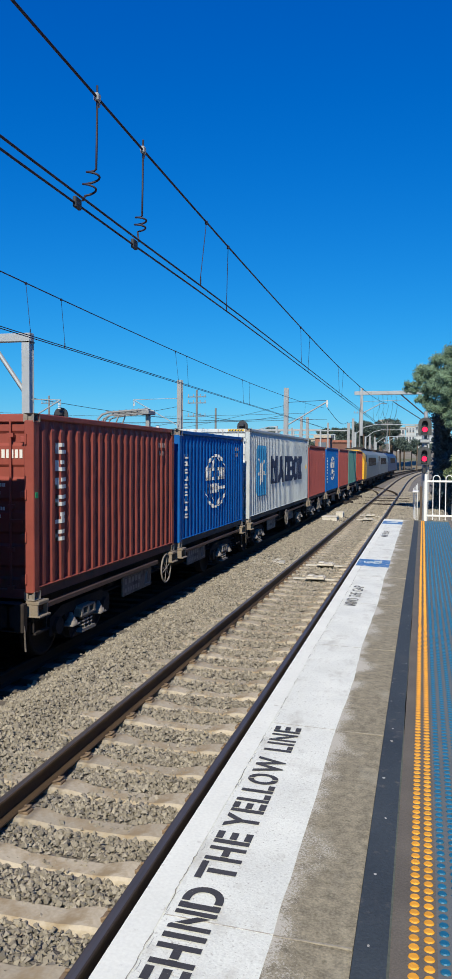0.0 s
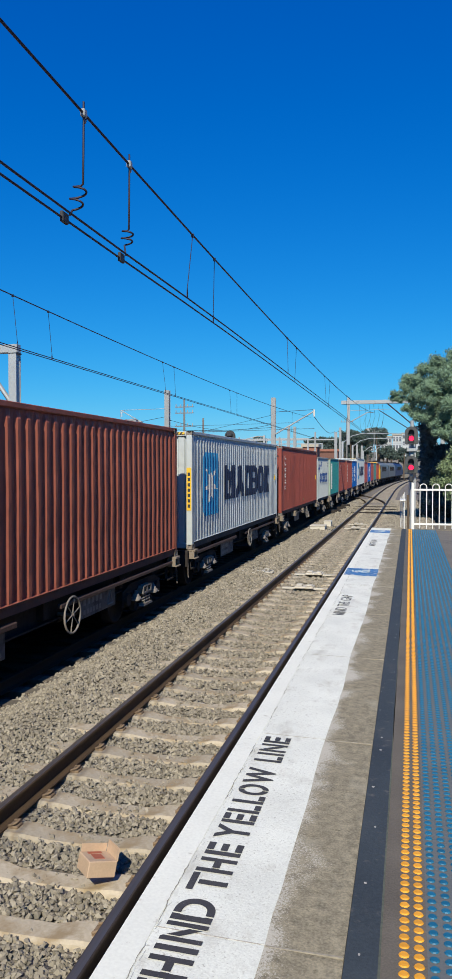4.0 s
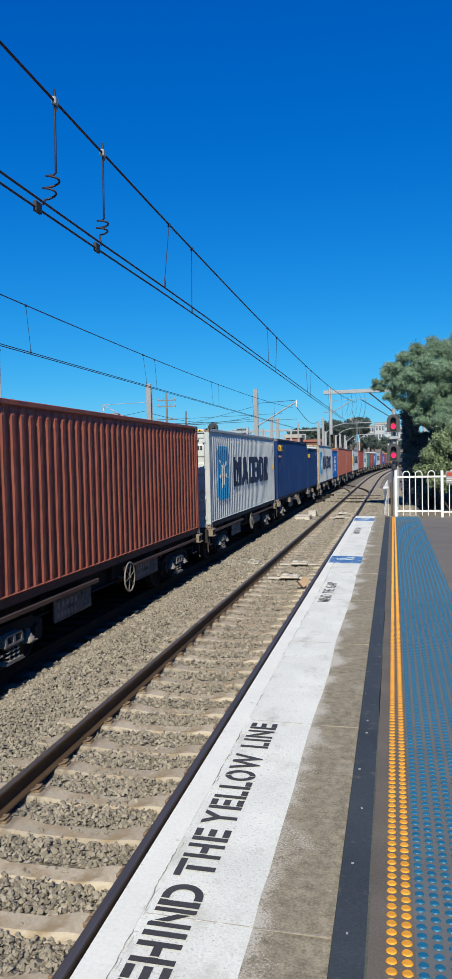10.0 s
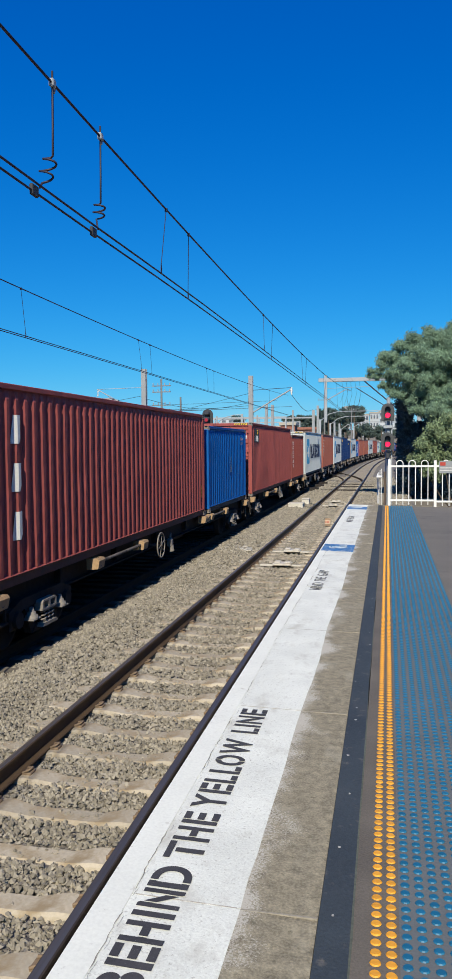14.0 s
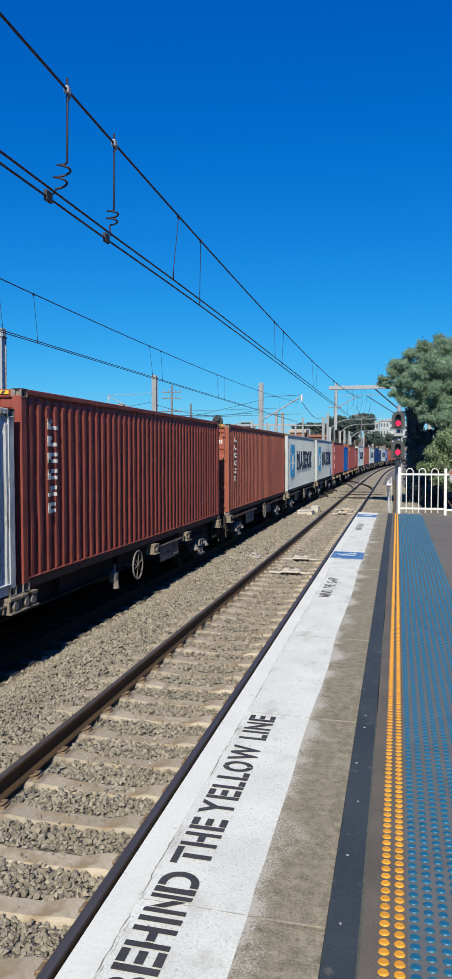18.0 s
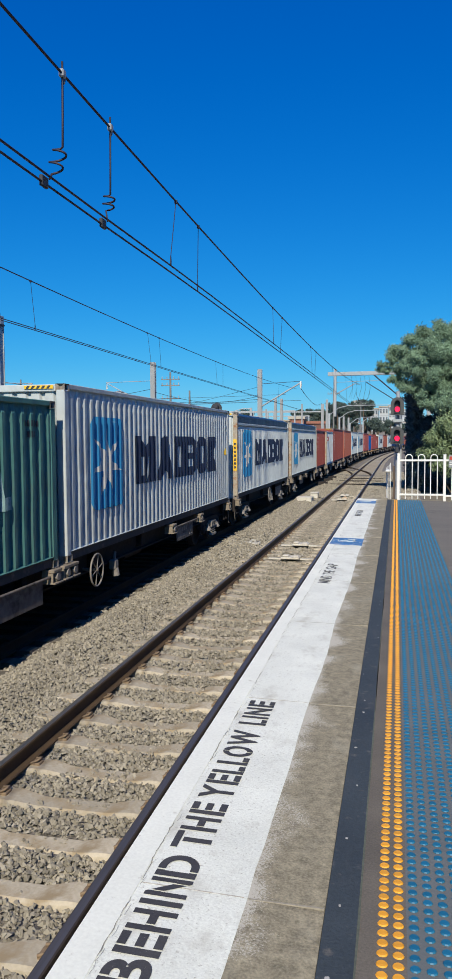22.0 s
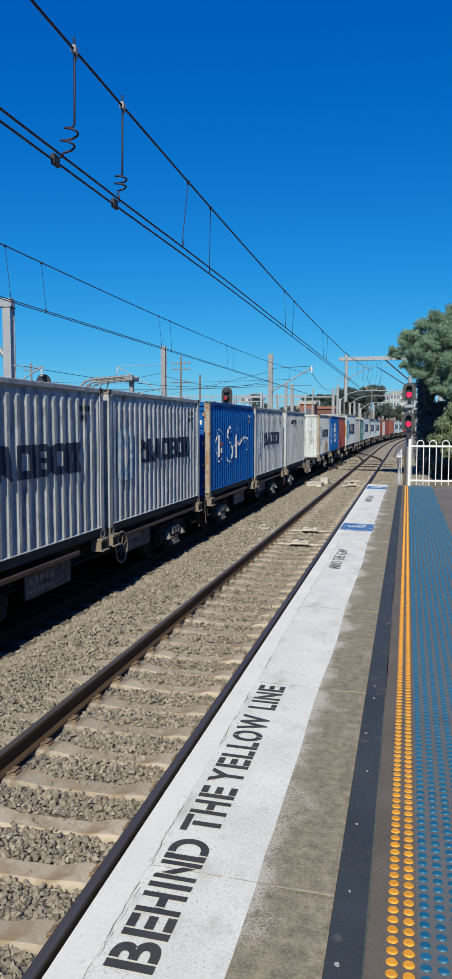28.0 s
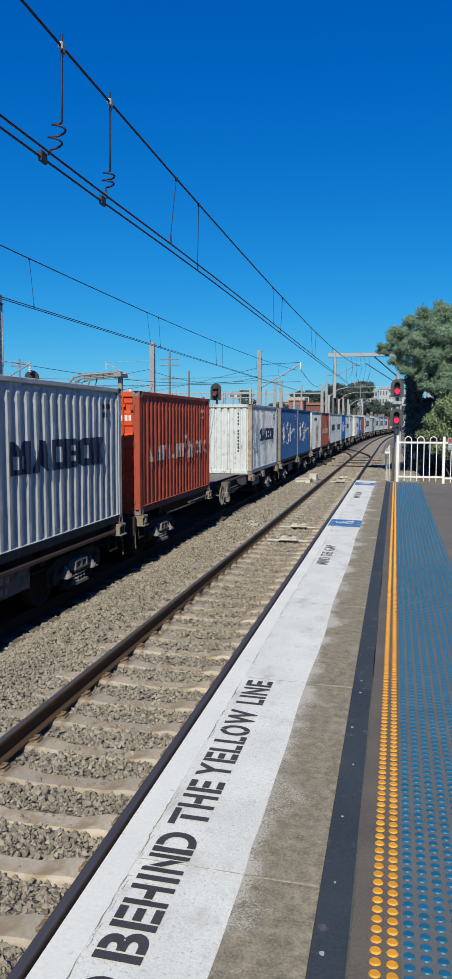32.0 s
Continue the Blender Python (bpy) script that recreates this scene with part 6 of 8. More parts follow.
        part("uncoupling_lever", hose, M_WAGONLIT, w, "thin hanging uncoupling lever", at=(0, sy * (half - 0.02), 0))
    print_ = cached(("plate_print", 0), plate_print)
    if short and plain:
        lever = cached(("lever", "short"), lambda: fixed(Geo().tube([(1.22, -0.6, DECK - 0.14), (1.22, 0.6, DECK - 0.14)], 0.03, 6)))
        part("lock_lever", lever, M_WAGONLIT, w, "dusty bar below the sill", at=(0, wheel_at + 4.2 * away, 0))
        pl = part("side_plate", cached(("plate", 1), lambda: fixed(Geo().box(1.10, 1.13, 0, 1.5, -0.36, 0, 0.006))), M_WAGONLIT, w, "grimy grey hanging plate", at=(0, wheel_at + (2.1 if away > 0 else -3.7), 0.88))
        valve = cached(("valve", 0), lambda: fixed(Geo().box(1.02, 1.16, -0.1, 0.1, 0.52, 0.72, 0.03).tube([(1.1, 0, 0.7), (1.1, 0.05, 0.86)], 0.03, 6).tube([(1.12, 0, 0.55), (1.14, 0, 0.40)], 0.07, 8)))
        part("brake_valve", valve, M_SPRING, w, "pale brake valve", at=(0, wheel_at + 0.9 * away, 0))
    elif short:
        # a long flat bar beside the sill, and stencilled plates on both sides of the hand wheel
        bar_ = cached(("sill_bar", key), lambda: fixed(Geo().box(1.13, 1.21, -half + 0.35, -1.15, DECK - 0.17, DECK - 0.09, 0.012).box(1.13, 1.2, 0.2, half - 0.35, DECK - 0.17, DECK - 0.10, 0.012)))
        part("sill_bar", bar_, M_PIPE, w, "long dull maroon bar along the sill")
        for y0, hi in ((-2.84, 0.83), (1.06, 0.88)):
            pl = part("side_plate", cached(("plate", 1), lambda: fixed(Geo().box(1.10, 1.13, 0, 1.5, -0.36, 0, 0.006))), M_WAGONLIT, w, "grimy stencilled side plate", at=(0, y0, hi))
            tagged(part("plate_print", print_, M_SPRING, pl, "worn pale stencil marks"), kind="stuff")
    else:
        for sy in (-1, 1):
            for y in (5.6, 3.0):
                if not (bare and (sy < 0 or y < 4)):
                    mid_pad(w, sy * y, blocks)
            lever = cached(("lever", blocks), lambda: fixed(Geo().tube([(1.22, -1.2, DECK - 0.12), (1.22, 1.2, DECK - 0.12)], 0.03 if blocks else 0.022, 6)))
            part("lock_lever", lever, M_WAGONLIT, w, "dusty bar between the pads", at=(0, sy * 4.3, 0))
            if not blocks and not (bare and sy < 0):
                pl = part("side_plate", cached(("plate", 2), lambda: fixed(Geo().box(1.10, 1.13, 0, 1.5, -0.36, 0, 0.006))), M_WAGONLIT, w, "grimy grey hanging plate", at=(0, -5.1 if sy < 0 else 3.87 if bare else 3.7, 0.9 if bare else 0.86))
                if sy > 0:
                    tagged(part("plate_print", print_, M_SPRING, pl, "worn pale stencil marks"), kind="stuff")
        valve = cached(("valve", 0), lambda: fixed(Geo().box(1.02, 1.16, -0.1, 0.1, 0.52, 0.72, 0.03).tube([(1.1, 0, 0.7), (1.1, 0.05, 0.86)], 0.03, 6).tube([(1.12, 0, 0.55), (1.14, 0, 0.40)], 0.07, 8)))
        part("brake_valve", valve, M_SPRING, w, "pale brake valve", at=(0, wheel_at + 1.1 * away, 0))
    return w


def locomotive(label, body, nose, roof_, length):
    half = length / 2
    lo = thing("diesel_locomotive", label, "locomotive", "locomotives of the freight train")
    g = Geo()
    prof = [(-1.35, 1.15), (1.35, 1.15), (1.4, 2.6), (1.2, 3.4), (0.7, 3.85), (-0.7, 3.85), (-1.2, 3.4), (-1.4, 2.6)]
    g.prism(prof, -half + 2.4, half - 0.4, lambda a, b, t: (a, t, b))
    part("body", g, body, lo)
    n_ = Geo().prism([(-1.35, 1.15), (1.35, 1.15), (1.38, 2.6), (1.15, 3.45), (0.7, 3.8), (-0.7, 3.8), (-1.15, 3.45), (-1.38, 2.6)], -half + 0.5, -half + 2.4, lambda a, b, t: (a * (1 if t > -half + 1 else 0.93), t, b))
    cab = part("cab", n_, nose, lo, "cab end")
    for x in (-0.62, 0.62):
        part("cab_window", Geo().box(x - 0.42, x + 0.42, -half + 0.46, -half + 0.5, 2.75, 3.4, 0.01), M_BLACK, cab, "dark cab window")
    part("side_window", Geo().box(1.34, 1.39, -half + 1.2, -half + 1.9, 2.7, 3.3, 0.01), M_BLACK, cab, "dark side window")
    for x in (-0.8, 0.8):
        part("headlight", Geo().tube([(x, -half + 0.48, 1.7), (x, -half + 0.42, 1.7)], 0.12, 10), M_MARKW, cab, "headlight")
    part("roof_gear", Geo().box(-0.8, 0.8, -half + 4, half - 3, 3.84, 4.0, 0.05).box(-0.5, 0.5, -2, 1, 4.0, 4.15, 0.05), roof_, lo)
    g = Geo()
    for k in range(9):
        y = -half + 4.5 + k * 1.3
        g.box(1.385, 1.41, y, y + 0.9, 2.3, 3.1, 0.005)
    part("side_grilles", g, M_WAGON, lo, "dark louvre grilles")
    part("underframe", Geo().box(-1.4, 1.4, -half + 0.3, half - 0.3, 0.95, 1.15, 0.02).box(-1.2, 1.2, -2.6, 2.6, 0.35, 0.95, 0.08), M_WAGON, lo)
    for sy in (-1, 1):
        bg = part("bogie", Geo().box(-1.15, 1.15, -2.0, 2.0, 0.5, 0.85, 0.05), M_WAGON, lo, at=(0, sy * (half - 4.2), 0))
        for a in (-1.6, 0, 1.6):
            for sx in (-1, 1):
                part("wheel", WHEEL, M_WHEEL, bg, at=Matrix.Translation((sx * 0.76, a, 0.49)) @ Matrix.Rotation(0 if sx > 0 else math.pi, 4, "Z"))
    return lo


# The train: each load with its far and near end along the line at the start
S20, S40 = 6.06, 12.19
LOADS = [  # far end, long, high, colour, near end, marking, post, words
    (67.59, 0, 0, C_ORANGE, "door", "", None, "faded orange steel container on a freight wagon"),
    (61.08, 0, 0, C_TEAL, "door", "", None, "pale green steel container on a freight wagon"),
    (54.55, 0, 0, C_PINK, "door", "", None, "faded red steel container on a freight wagon"),
    (47.90, 0, 0, C_BLUE, "door", "ring", None, "bright blue steel container on a freight wagon"),
    (41.30, 0, 0, C_PINK, "door", "", None, "faded red steel container on a freight wagon"),
    (34.84, 1, 1, C_GREY, "door", "star", None, "light grey forty-foot container with dark block marking"),
    (21.78, 0, 0, C_BLUE, "door", "ring", None, "bright blue container with white ring emblem"),
    (15.35, 0, 0, C_RED, "door", "upright", None, "maroon container with upright white marking"),
    (8.23, 0, 0, C_RED, "door", "upright3", None, "maroon container with short upright white marking"),
    (1.97, 0, 0, C_TURQ, "front", "uprightpanel", M_POSTGREEN, "turquoise container with upright white panel and rusty post"),
    (-5.25, 0, 0, C_GREY, "door", "blueword", None, "pale grey container with blue block marking"),
    (-11.71, 1, 1, C_RED, "door", "upright", None, "maroon forty-foot container with upright marking"),
    (-24.98, 1, 1, C_GREY, "front", "star", None, "light grey container with sky blue emblem and navy marking"),
    (-38.39, 1, 1, C_BROWN, "door", "upright", None, "brown-red forty-foot container with upright marking"),
    (-51.55, 1, 1, C_BROWN, "door", "upright", None, "brown-red forty-foot container with upright marking"),
    (-64.83, 0, 0, C_BLUE, "door", "ring", None, "bright blue container with white ring emblem"),
    (-71.06, 1, 1, C_GREY, "door", "star", M_POSTRUST, "light grey container with navy marking and rusty post"),
    (-84.58, 0, 0, C_NAVY, "door", "yellowword", None, "dark navy container with small yellow marking"),
    (-90.91, 1, 1, C_NAVY, "door", "yellowword", None, "dark navy forty-foot container with small yellow marking"),
    (-104.13, 1, 1, C_GREY, "door", "star", None, "light grey container with sky blue emblem and navy marking"),
    (-117.63, 1, 1, C_BROWN, "door", "upright", None, "brown-red forty-foot container with upright marking"),
    (-131.22, 1, 1, C_GREY, "door", "star", None, "light grey container with sky blue emblem and navy marking"),
    (-144.68, 0, 0, C_RED, "door", "upright", None, "maroon container with upright white marking"),
    (-151.11, 1, 1, C_PINK, "door", "panel", None, "faded red forty-foot container with black marking panel"),
    (-164.61, 0, 0, C_BLUE, "front", "dents", None, "dented bright blue container"),
    (-171.19, 1, 1, C_PINK, "door", "bars", None, "faded red forty-foot container with white bars"),
    (-184.69, 1, 1, C_GREY, "door", "star", None, "light grey container with sky blue emblem and navy marking"),
    (-198.46, 1, 1, C_GREY, "front", "star", None, "light grey container with sky blue emblem and navy marking"),
    (-211.69, 1, 1, C_BROWN, "door", "upright", None, "brown-red forty-foot container with upright marking"),
    (-225.22, 1, 1, C_RED, "door", "upright", None, "maroon forty-foot container with upright marking"),
    (-237.62, 0, 0, C_WHITE, "door", "redword", M_POSTRUST, "off-white container with small red marking"),
    (-244.96, 0, 0, C_RED, "door", "upright3", M_POSTRUST, "maroon container with short upright white marking"),
    (-251.28, 1, 2, C_PALE, "door", "star", M_POSTRUST, "light grey open-top container under a blue tarpaulin"),
    (-264.67, 1, 2, C_PALE, "front", "star", M_POSTRUST, "light grey open-top container under a blue tarpaulin"),
    (-278.14, 1, 1, C_GREY, "front", "star", None, "light grey container with sky blue emblem and navy marking"),
    (-290.68, 0, 0, C_TEAL, "door", "paleword", M_POSTRUST, "weathered sea-green container with faded marking"),
    (-297.80, 0, 0, C_WORN, "door", "redword", M_POSTRUST, "light grey container with small red marking"),
    (-304.16, 1, 1, C_GREY, "front", "star", None, "light grey container with sky blue emblem and navy marking"),
    (-317.67, 0, 0, C_RED, "door", "upright3", None, "maroon container with small white marking"),
    (-324.00, 0, 0, C_BLUE, "door", "ring", None, "bright blue container with white ring emblem"),
    (-331.19, 0, 0, C_GRIMY, "front", "word", M_POSTRUST, "rust-streaked white container beside an empty deck"),
    (-344.16, 0, 0, C_WORN, "door", "darkword", None, "weathered pale grey container"),
    (-351.13, 0, 0, C_WORN, "door", "word", None, "light grey container with dark block marking"),
    (-357.50, 0, 0, C_BLUE, "door", "scrawl", M_POSTRUST, "bright blue container with white brush-like marking"),
    (-364.57, 0, 0, C_WORN, "door", "word", None, "light grey container with dark block marking"),
    (-370.87, 0, 0, C_WORN, "door", "word", M_POSTRUST, "light grey container with dark block marking"),
    (-377.97, 0, 0, C_DULLRED, "door", "whiteword", None, "dull brown-red container with worn white marking"),
    (-384.26, 0, 0, C_RUSTY, "door", "darkword", None, "rust-streaked pale grey container"),
    (-391.31, 0, 0, C_SAF, "door", "scrawl", M_POSTDULL, "deep blue container with white brush-like marking"),
    (-397.67, 0, 0, C_SAF, "door", "scrawl", M_POSTDULL, "deep blue container with white brush-like marking"),
    (-404.88, 0, 0, C_WHITE, "front", "word", M_POSTRUST, "rust-streaked white container beside an empty deck"),
    (-417.45, 0, 0, C_ORANGE, "door", "whiteword", None, "orange-red container with worn white marking"),
    (-424.57, 0, 0, C_GREY, "door", "word", None, "light grey container with dark block marking"),
]
MOVERS = []  # thing, distance along the line of its middle at the start, height above the rail
for far_end, long_, high, colour, near, mark, post, words in LOADS:
    ln = S40 if long_ else S20
    c = container(far_end, words, colour, ln, bool(high), near, mark, post, tarp=high == 2, end_colour=C_WHITE if (colour in (C_GREY, C_PALE, C_WORN) and near == "door") else C_WHITE if colour is C_GRIMY else C_VERMILION if far_end == -417.45 else None)
    MOVERS.append((c, far_end - ln / 2, DECK))
# wagons lie under the loads: far end of the first load, near end of the last
WAGONS = [(67.59, 55.02), (54.55, 41.84), (41.30, 35.24), (34.84, 22.65), (21.78, 9.28), (8.23, -4.07), (-5.25, -23.91), (-24.98, -37.17), (-38.39, -50.59), (-51.55, -63.74),
          (-64.83, -83.26), (-84.58, -103.11), (-104.13, -116.33), (-117.63, -129.82), (-131.22, -143.41), (-144.68, -163.31), (-164.61, -183.39), (-184.69, -196.88),
          (-198.46, -210.66), (-211.69, -223.90), (-225.22, -243.68), (-244.96, -263.48), (-264.67, -276.86), (-278.14, -296.75), (-297.80, -316.37), (-317.67, -330.07),
          (-331.19, -350.23), (-351.13, -363.58), (-364.57, -376.94), (-377.97, -390.32), (-391.31, -403.74), (-404.88, -423.52), (-424.57, -437.1)]
# where the hand wheel sits along each wagon, by the wagon's far end
HANDWHEEL = {21.78: -0.65, 8.23: -1.31, -5.25: -1.3, -24.98: 0.85, -64.83: -1.58, -84.58: -1.67, -104.13: 0.4, -117.63: 0.48, -131.22: 0.69, -144.68: -1.36, -225.22: 1.97,
             -244.96: 1.9, -278.14: -1.62, -297.80: 1.5, -317.67: 1.47, -364.57: 0.73, -377.97: -0.51, -391.31: 0.72, -404.88: -1.59}
for a, b in WAGONS:
    ln = a - b
    bare = ln > 18 and a in (-331.19, -404.88)
    w = wagon(ln + 0.34, "empty-decked dusty container wagon with dark bogies" if bare else "dark grimy container wagon with bogies and spoked hand wheel", bare, a in (-144.68, -164.61), HANDWHEEL.get(a, 0.6 if ln < 13.6 else -1.55), a in (8.23, -264.67, -317.67))
    for ld in LOADS:
        e = S40 if ld[1] else S20
        if a + 0.1 >= ld[0] and ld[0] - e >= b - 0.2:
            for y in (ld[0] - 0.15, ld[0] - e + 0.15):
                mid_pad(w, y - (a + b) / 2, a in (-144.68, -164.61), ln > 13.6 or a in (8.23, -264.67, -317.67))
    MOVERS.append((w, (a + b) / 2, 0.0))
L_GREY = material("grey_locomotive_paint", (0.17, 0.175, 0.17), 0.5, vary=0.12, stain=(0.12, 0.12, 0.12), amount=0.3)
L_YELLOW = material("yellow_locomotive_paint", (0.75, 0.40, 0.02), 0.5, vary=0.1)
L_SILVER = material("silver_locomotive_paint", (0.22, 0.22, 0.21), 0.5, vary=0.12)
L_BLUE = material("dark_blue_locomotive_paint", (0.015, 0.03, 0.11), 0.5, vary=0.12)
for label, body, nose, mid in (("grey diesel locomotive with a yellow cab end", L_GREY, L_YELLOW, 79.2), ("silver-grey diesel locomotive near the train's head", L_SILVER, L_GREY, 101.0), ("dark blue leading diesel locomotive", L_BLUE, L_BLUE, 122.8)):
    MOVERS.append((locomotive(label, body, nose, M_WAGON, 21.4), mid, 0.0))

# ---- overhead line ----


def wire_path(x, zf, y0, y1, n=40):
    return [(x, y0 + (y1 - y0) * i / n, zf(y0 + (y1 - y0) * i / n)) for i in range(n + 1)]


def wire_set(name, x, mess, cont, y0, y1, hangers, label, thick):
    w = thing(name, label, "overhead wire", "overhead wires")
    part("carrier_wire", Geo().tube(wire_path(x, mess, y0, y1), thick, 6), M_WIRE, w, "heavy dark carrier wire")
    for d in (-0.05, 0.05):
        part("contact_wire", Geo().tube(wire_path(x + d, cont, y0, y1), thick * 0.8, 6), M_WIRE, w, "dark contact wire")
    for k, (ya, yb) in enumerate(hangers):
        g = Geo().tube([(x, ya, mess(ya)), (x + (-0.05 if k % 2 else 0.05), yb, cont(yb) + 0.1)], 0.0045, 5)
        g.box(x - 0.014, x + 0.014, ya - 0.018, ya + 0.018, mess(ya) - 0.025, mess(ya) + 0.014)
        q = (-0.05 if k % 2 else 0.05)
        g.tube([(x + q, yb - 0.012, cont(yb)), (x + q, yb - 0.016, cont(yb) + 0.06), (x + q, yb, cont(yb) + 0.11), (x + q, yb + 0.016, cont(yb) + 0.06), (x + q, yb + 0.012, cont(yb))], 0.005, 5)
        part("dropper", g, M_WIRE, w, "thin dropper with clamps")
    return w


mess1 = lambda y: 4.285 + 0.00078 * (y - 15.5) ** 2
cont1 = lambda y: 3.535 + 0.0001 * max(0, y - 12) ** 1.5 - 0.055 / (1 + math.exp(max(-20, min(20, (y - 7.2) / 1.1))))
near_wires = wire_set("near_overhead_wires", -2.45, mess1, cont1, -22, 53, [(8.37, 7.98), (9.37, 9.5), (15.3, 15.1), (16.6, 16.7), (22.3, 22.2), (23.8, 23.9), (30, 30), (31.5, 31.5), (38, 38), (44, 44)], "dark overhead contact wires above the near track", 0.0108)
# two feeder tails with curled ends
for ya, yb, rad, rod, coil in ((5.365, 5.12, 0.058, 0.62, 0.27), (6.34, 6.26, 0.052, 0.68, 0.17)):
    z0, z1 = mess1(ya), cont1(yb)
    tall = z0 - z1
    pts = [(-2.45, ya, z0 + 0.09), (-2.45, ya, z0), (-2.45, ya - 0.01, z0 - rod * tall * 0.6), (-2.45, ya - 0.02, z0 - rod * tall)]
    for k in range(1, 33):
        a = k / 32 * 4.2 * math.pi
        yc = ya - 0.03 + (yb - ya) * 0.55 * k / 32
        pts.append((-2.45 - rad * math.sin(a), yc - rad * (1 - math.cos(a)) * 0.7 + 0.03, z0 - (rod + coil * k / 32) * tall))
    pts.append((-2.46, yb + 0.01, z1 + 0.03))
    sm = [Vector(p) for p in pts]
    g = Geo()
    g.tube(sm, 0.0085, 6)
    part("feeder_tail", g, M_WIRE, near_wires, "curled feeder wire")
    part("clamp", Geo().box(-2.47, -2.43, ya - 0.03, ya + 0.03, z0 - 0.03, z0 + 0.03, 0.008).tube([(-2.46, ya + 0.04, z0 - 0.05), (-2.46, ya + 0.07, z0), (-2.46, ya + 0.05, z0 + 0.05)], 0.012, 6), M_STEEL, near_wires, "bright steel clamp")
    part("clamp", Geo().box(-2.515, -2.485, yb - 0.05, yb + 0.05, z1 - 0.03, z1 + 0.05, 0.006), M_BLACK, near_wires, "black feeder clamp")
mess2 = lambda y: 4.43 + 0.0006 * (y - 21) ** 2
cont2 = lambda y: 3.63
wire_set("far_overhead_wires", -6.40, mess2, cont2, -22, 50, [(11.3, 11.35), (12.56, 12.8), (19.1, 19.2), (20.1, 20.4), (26.8, 26.8), (28, 28.2), (35, 35), (42, 42)], "dark overhead contact wires above the freight train", 0.0098)
span = Geo()
for (a, b) in (((-8.6, 48, 5.0), (-40, 100, 5.2)), ((-13.7, 42, 4.6), (-60, 95, 5.0)), ((-8.6, 48, 4.4), (-13.7, 42, 4.4)), ((-15.5, 27.6, 4.0), (-8.6, 48, 4.2)), ((-15.5, 27.6, 3.4), (-13.7, 42, 3.7)), ((-40, 44, 4.7), (-6.4, 52, 4.3)), ((-45, 60, 6.0), (-8.6, 60, 5.2)), ((-45, 60, 5.3), (-8.6, 60, 4.7))):
    pts = [(a[0] + (b[0] - a[0]) * t / 12, a[1] + (b[1] - a[1]) * t / 12, a[2] + (b[2] - a[2]) * t / 12 - 0.5 * math.sin(math.pi * t / 12)) for t in range(13)]
    span.tube(pts, 0.012, 5)
tagged(part("cross_span_wires", span, M_WIRE), "thin dark span wires between distant masts", "overhead wire", kind="structure")


def h_mast(name, x, y, top, w, label, mat_=M_STEEL, lean=0.0):
    """A steel mast of H section on a base plate."""
    t = thing(name, label, "mast", "overhead line masts", (x, y, 0))
    g = Geo()
    for s in (-1, 1):
        g.box(-w / 2, w / 2, s * w / 2 - 0.02, s * w / 2 + 0.02, -1.6, top)
    g.box(-w / 2 + 0.03, w / 2 - 0.03, -w / 2 + 0.02, w / 2 - 0.02, -1.6, top - 0.01)
    part("post", g, mat_, t)
    part("base_plate", Geo().box(-w, w, -w, w, -1.62, -1.5, 0.02), M_CONCPOLE, t, "concrete footing")
    return t


def cantilever(t, side, z, reach, drop=0.5):
    g = Geo().tube([(0, 0, z - 0.55 * reach), (side * reach, 0, z)], 0.028, 6).tube([(0, 0, z + 0.05), (side * reach, 0, z)], 0.018, 6).tube([(side * reach, 0, z), (side * reach, 0, z - drop)], 0.014, 5)
    part("cantilever_arm", g, M_STEEL, t, "sloping cantilever arm")
    ins = Geo()
    for k in range(4):
        ins.tube([(side * (reach - 0.06), 0, z - 0.12 - 0.07 * k), (side * (reach - 0.06), 0, z - 0.15 - 0.07 * k)], 0.06, 8)
    part("insulator", ins, M_MARKW, t, "pale ribbed insulator")


# portal at the far end of the near wires
gan = thing("cantilever_portal", "grey steel portal carrying the overhead wires", "portal", "overhead line masts", (-4.28, 53.5, 0))
part("drop_post", Geo().box(-0.01, 0.18, -0.09, 0.09, 3.2, 6.5, 0.012), M_STEEL, gan, "hanging drop post")
part("beam", Geo().box(-0.42, 6.6, -0.13, 0.13, 6.03, 6.29, 0.015), M_STEEL, gan, "horizontal grey beam")
part("beam_post", Geo().box(6.3, 6.6, -0.13, 0.13, -1.6, 6.02, 0.015), M_STEEL, gan)
g = Geo().tube([(0.1, 0, 4.74), (1.42, 0, 5.46)], 0.035, 6).tube([(0.15, 0, 5.58), (3.1, 0, 5.66)], 0.016, 6).tube([(1.42, 0, 5.46), (1.83, -0.5, 5.38)], 0.025, 6)
part("cantilever_arm", g, M_STEEL, gan, "sloping registration arm")
for k in range(5):
    x = 1.2 + 0.3 * k
    part("hanger", Geo().tube([(x, 0, 6.0), (x + 0.1, 0.2, 5.2), (x - 0.15, 0.5, 4.6 - 0.15 * k)], 0.008, 5), M_WIRE, gan, "loose hanging feeder wire")
loop = [(2.0 + 0.45 * math.cos(a / 10 * math.pi + math.pi), 0, 4.9 - 0.7 * math.sin(a / 10 * math.pi)) for a in range(11)]
part("feeder_loop", Geo().tube(loop, 0.013, 5), M_WIRE, gan, "drooping feeder loop")
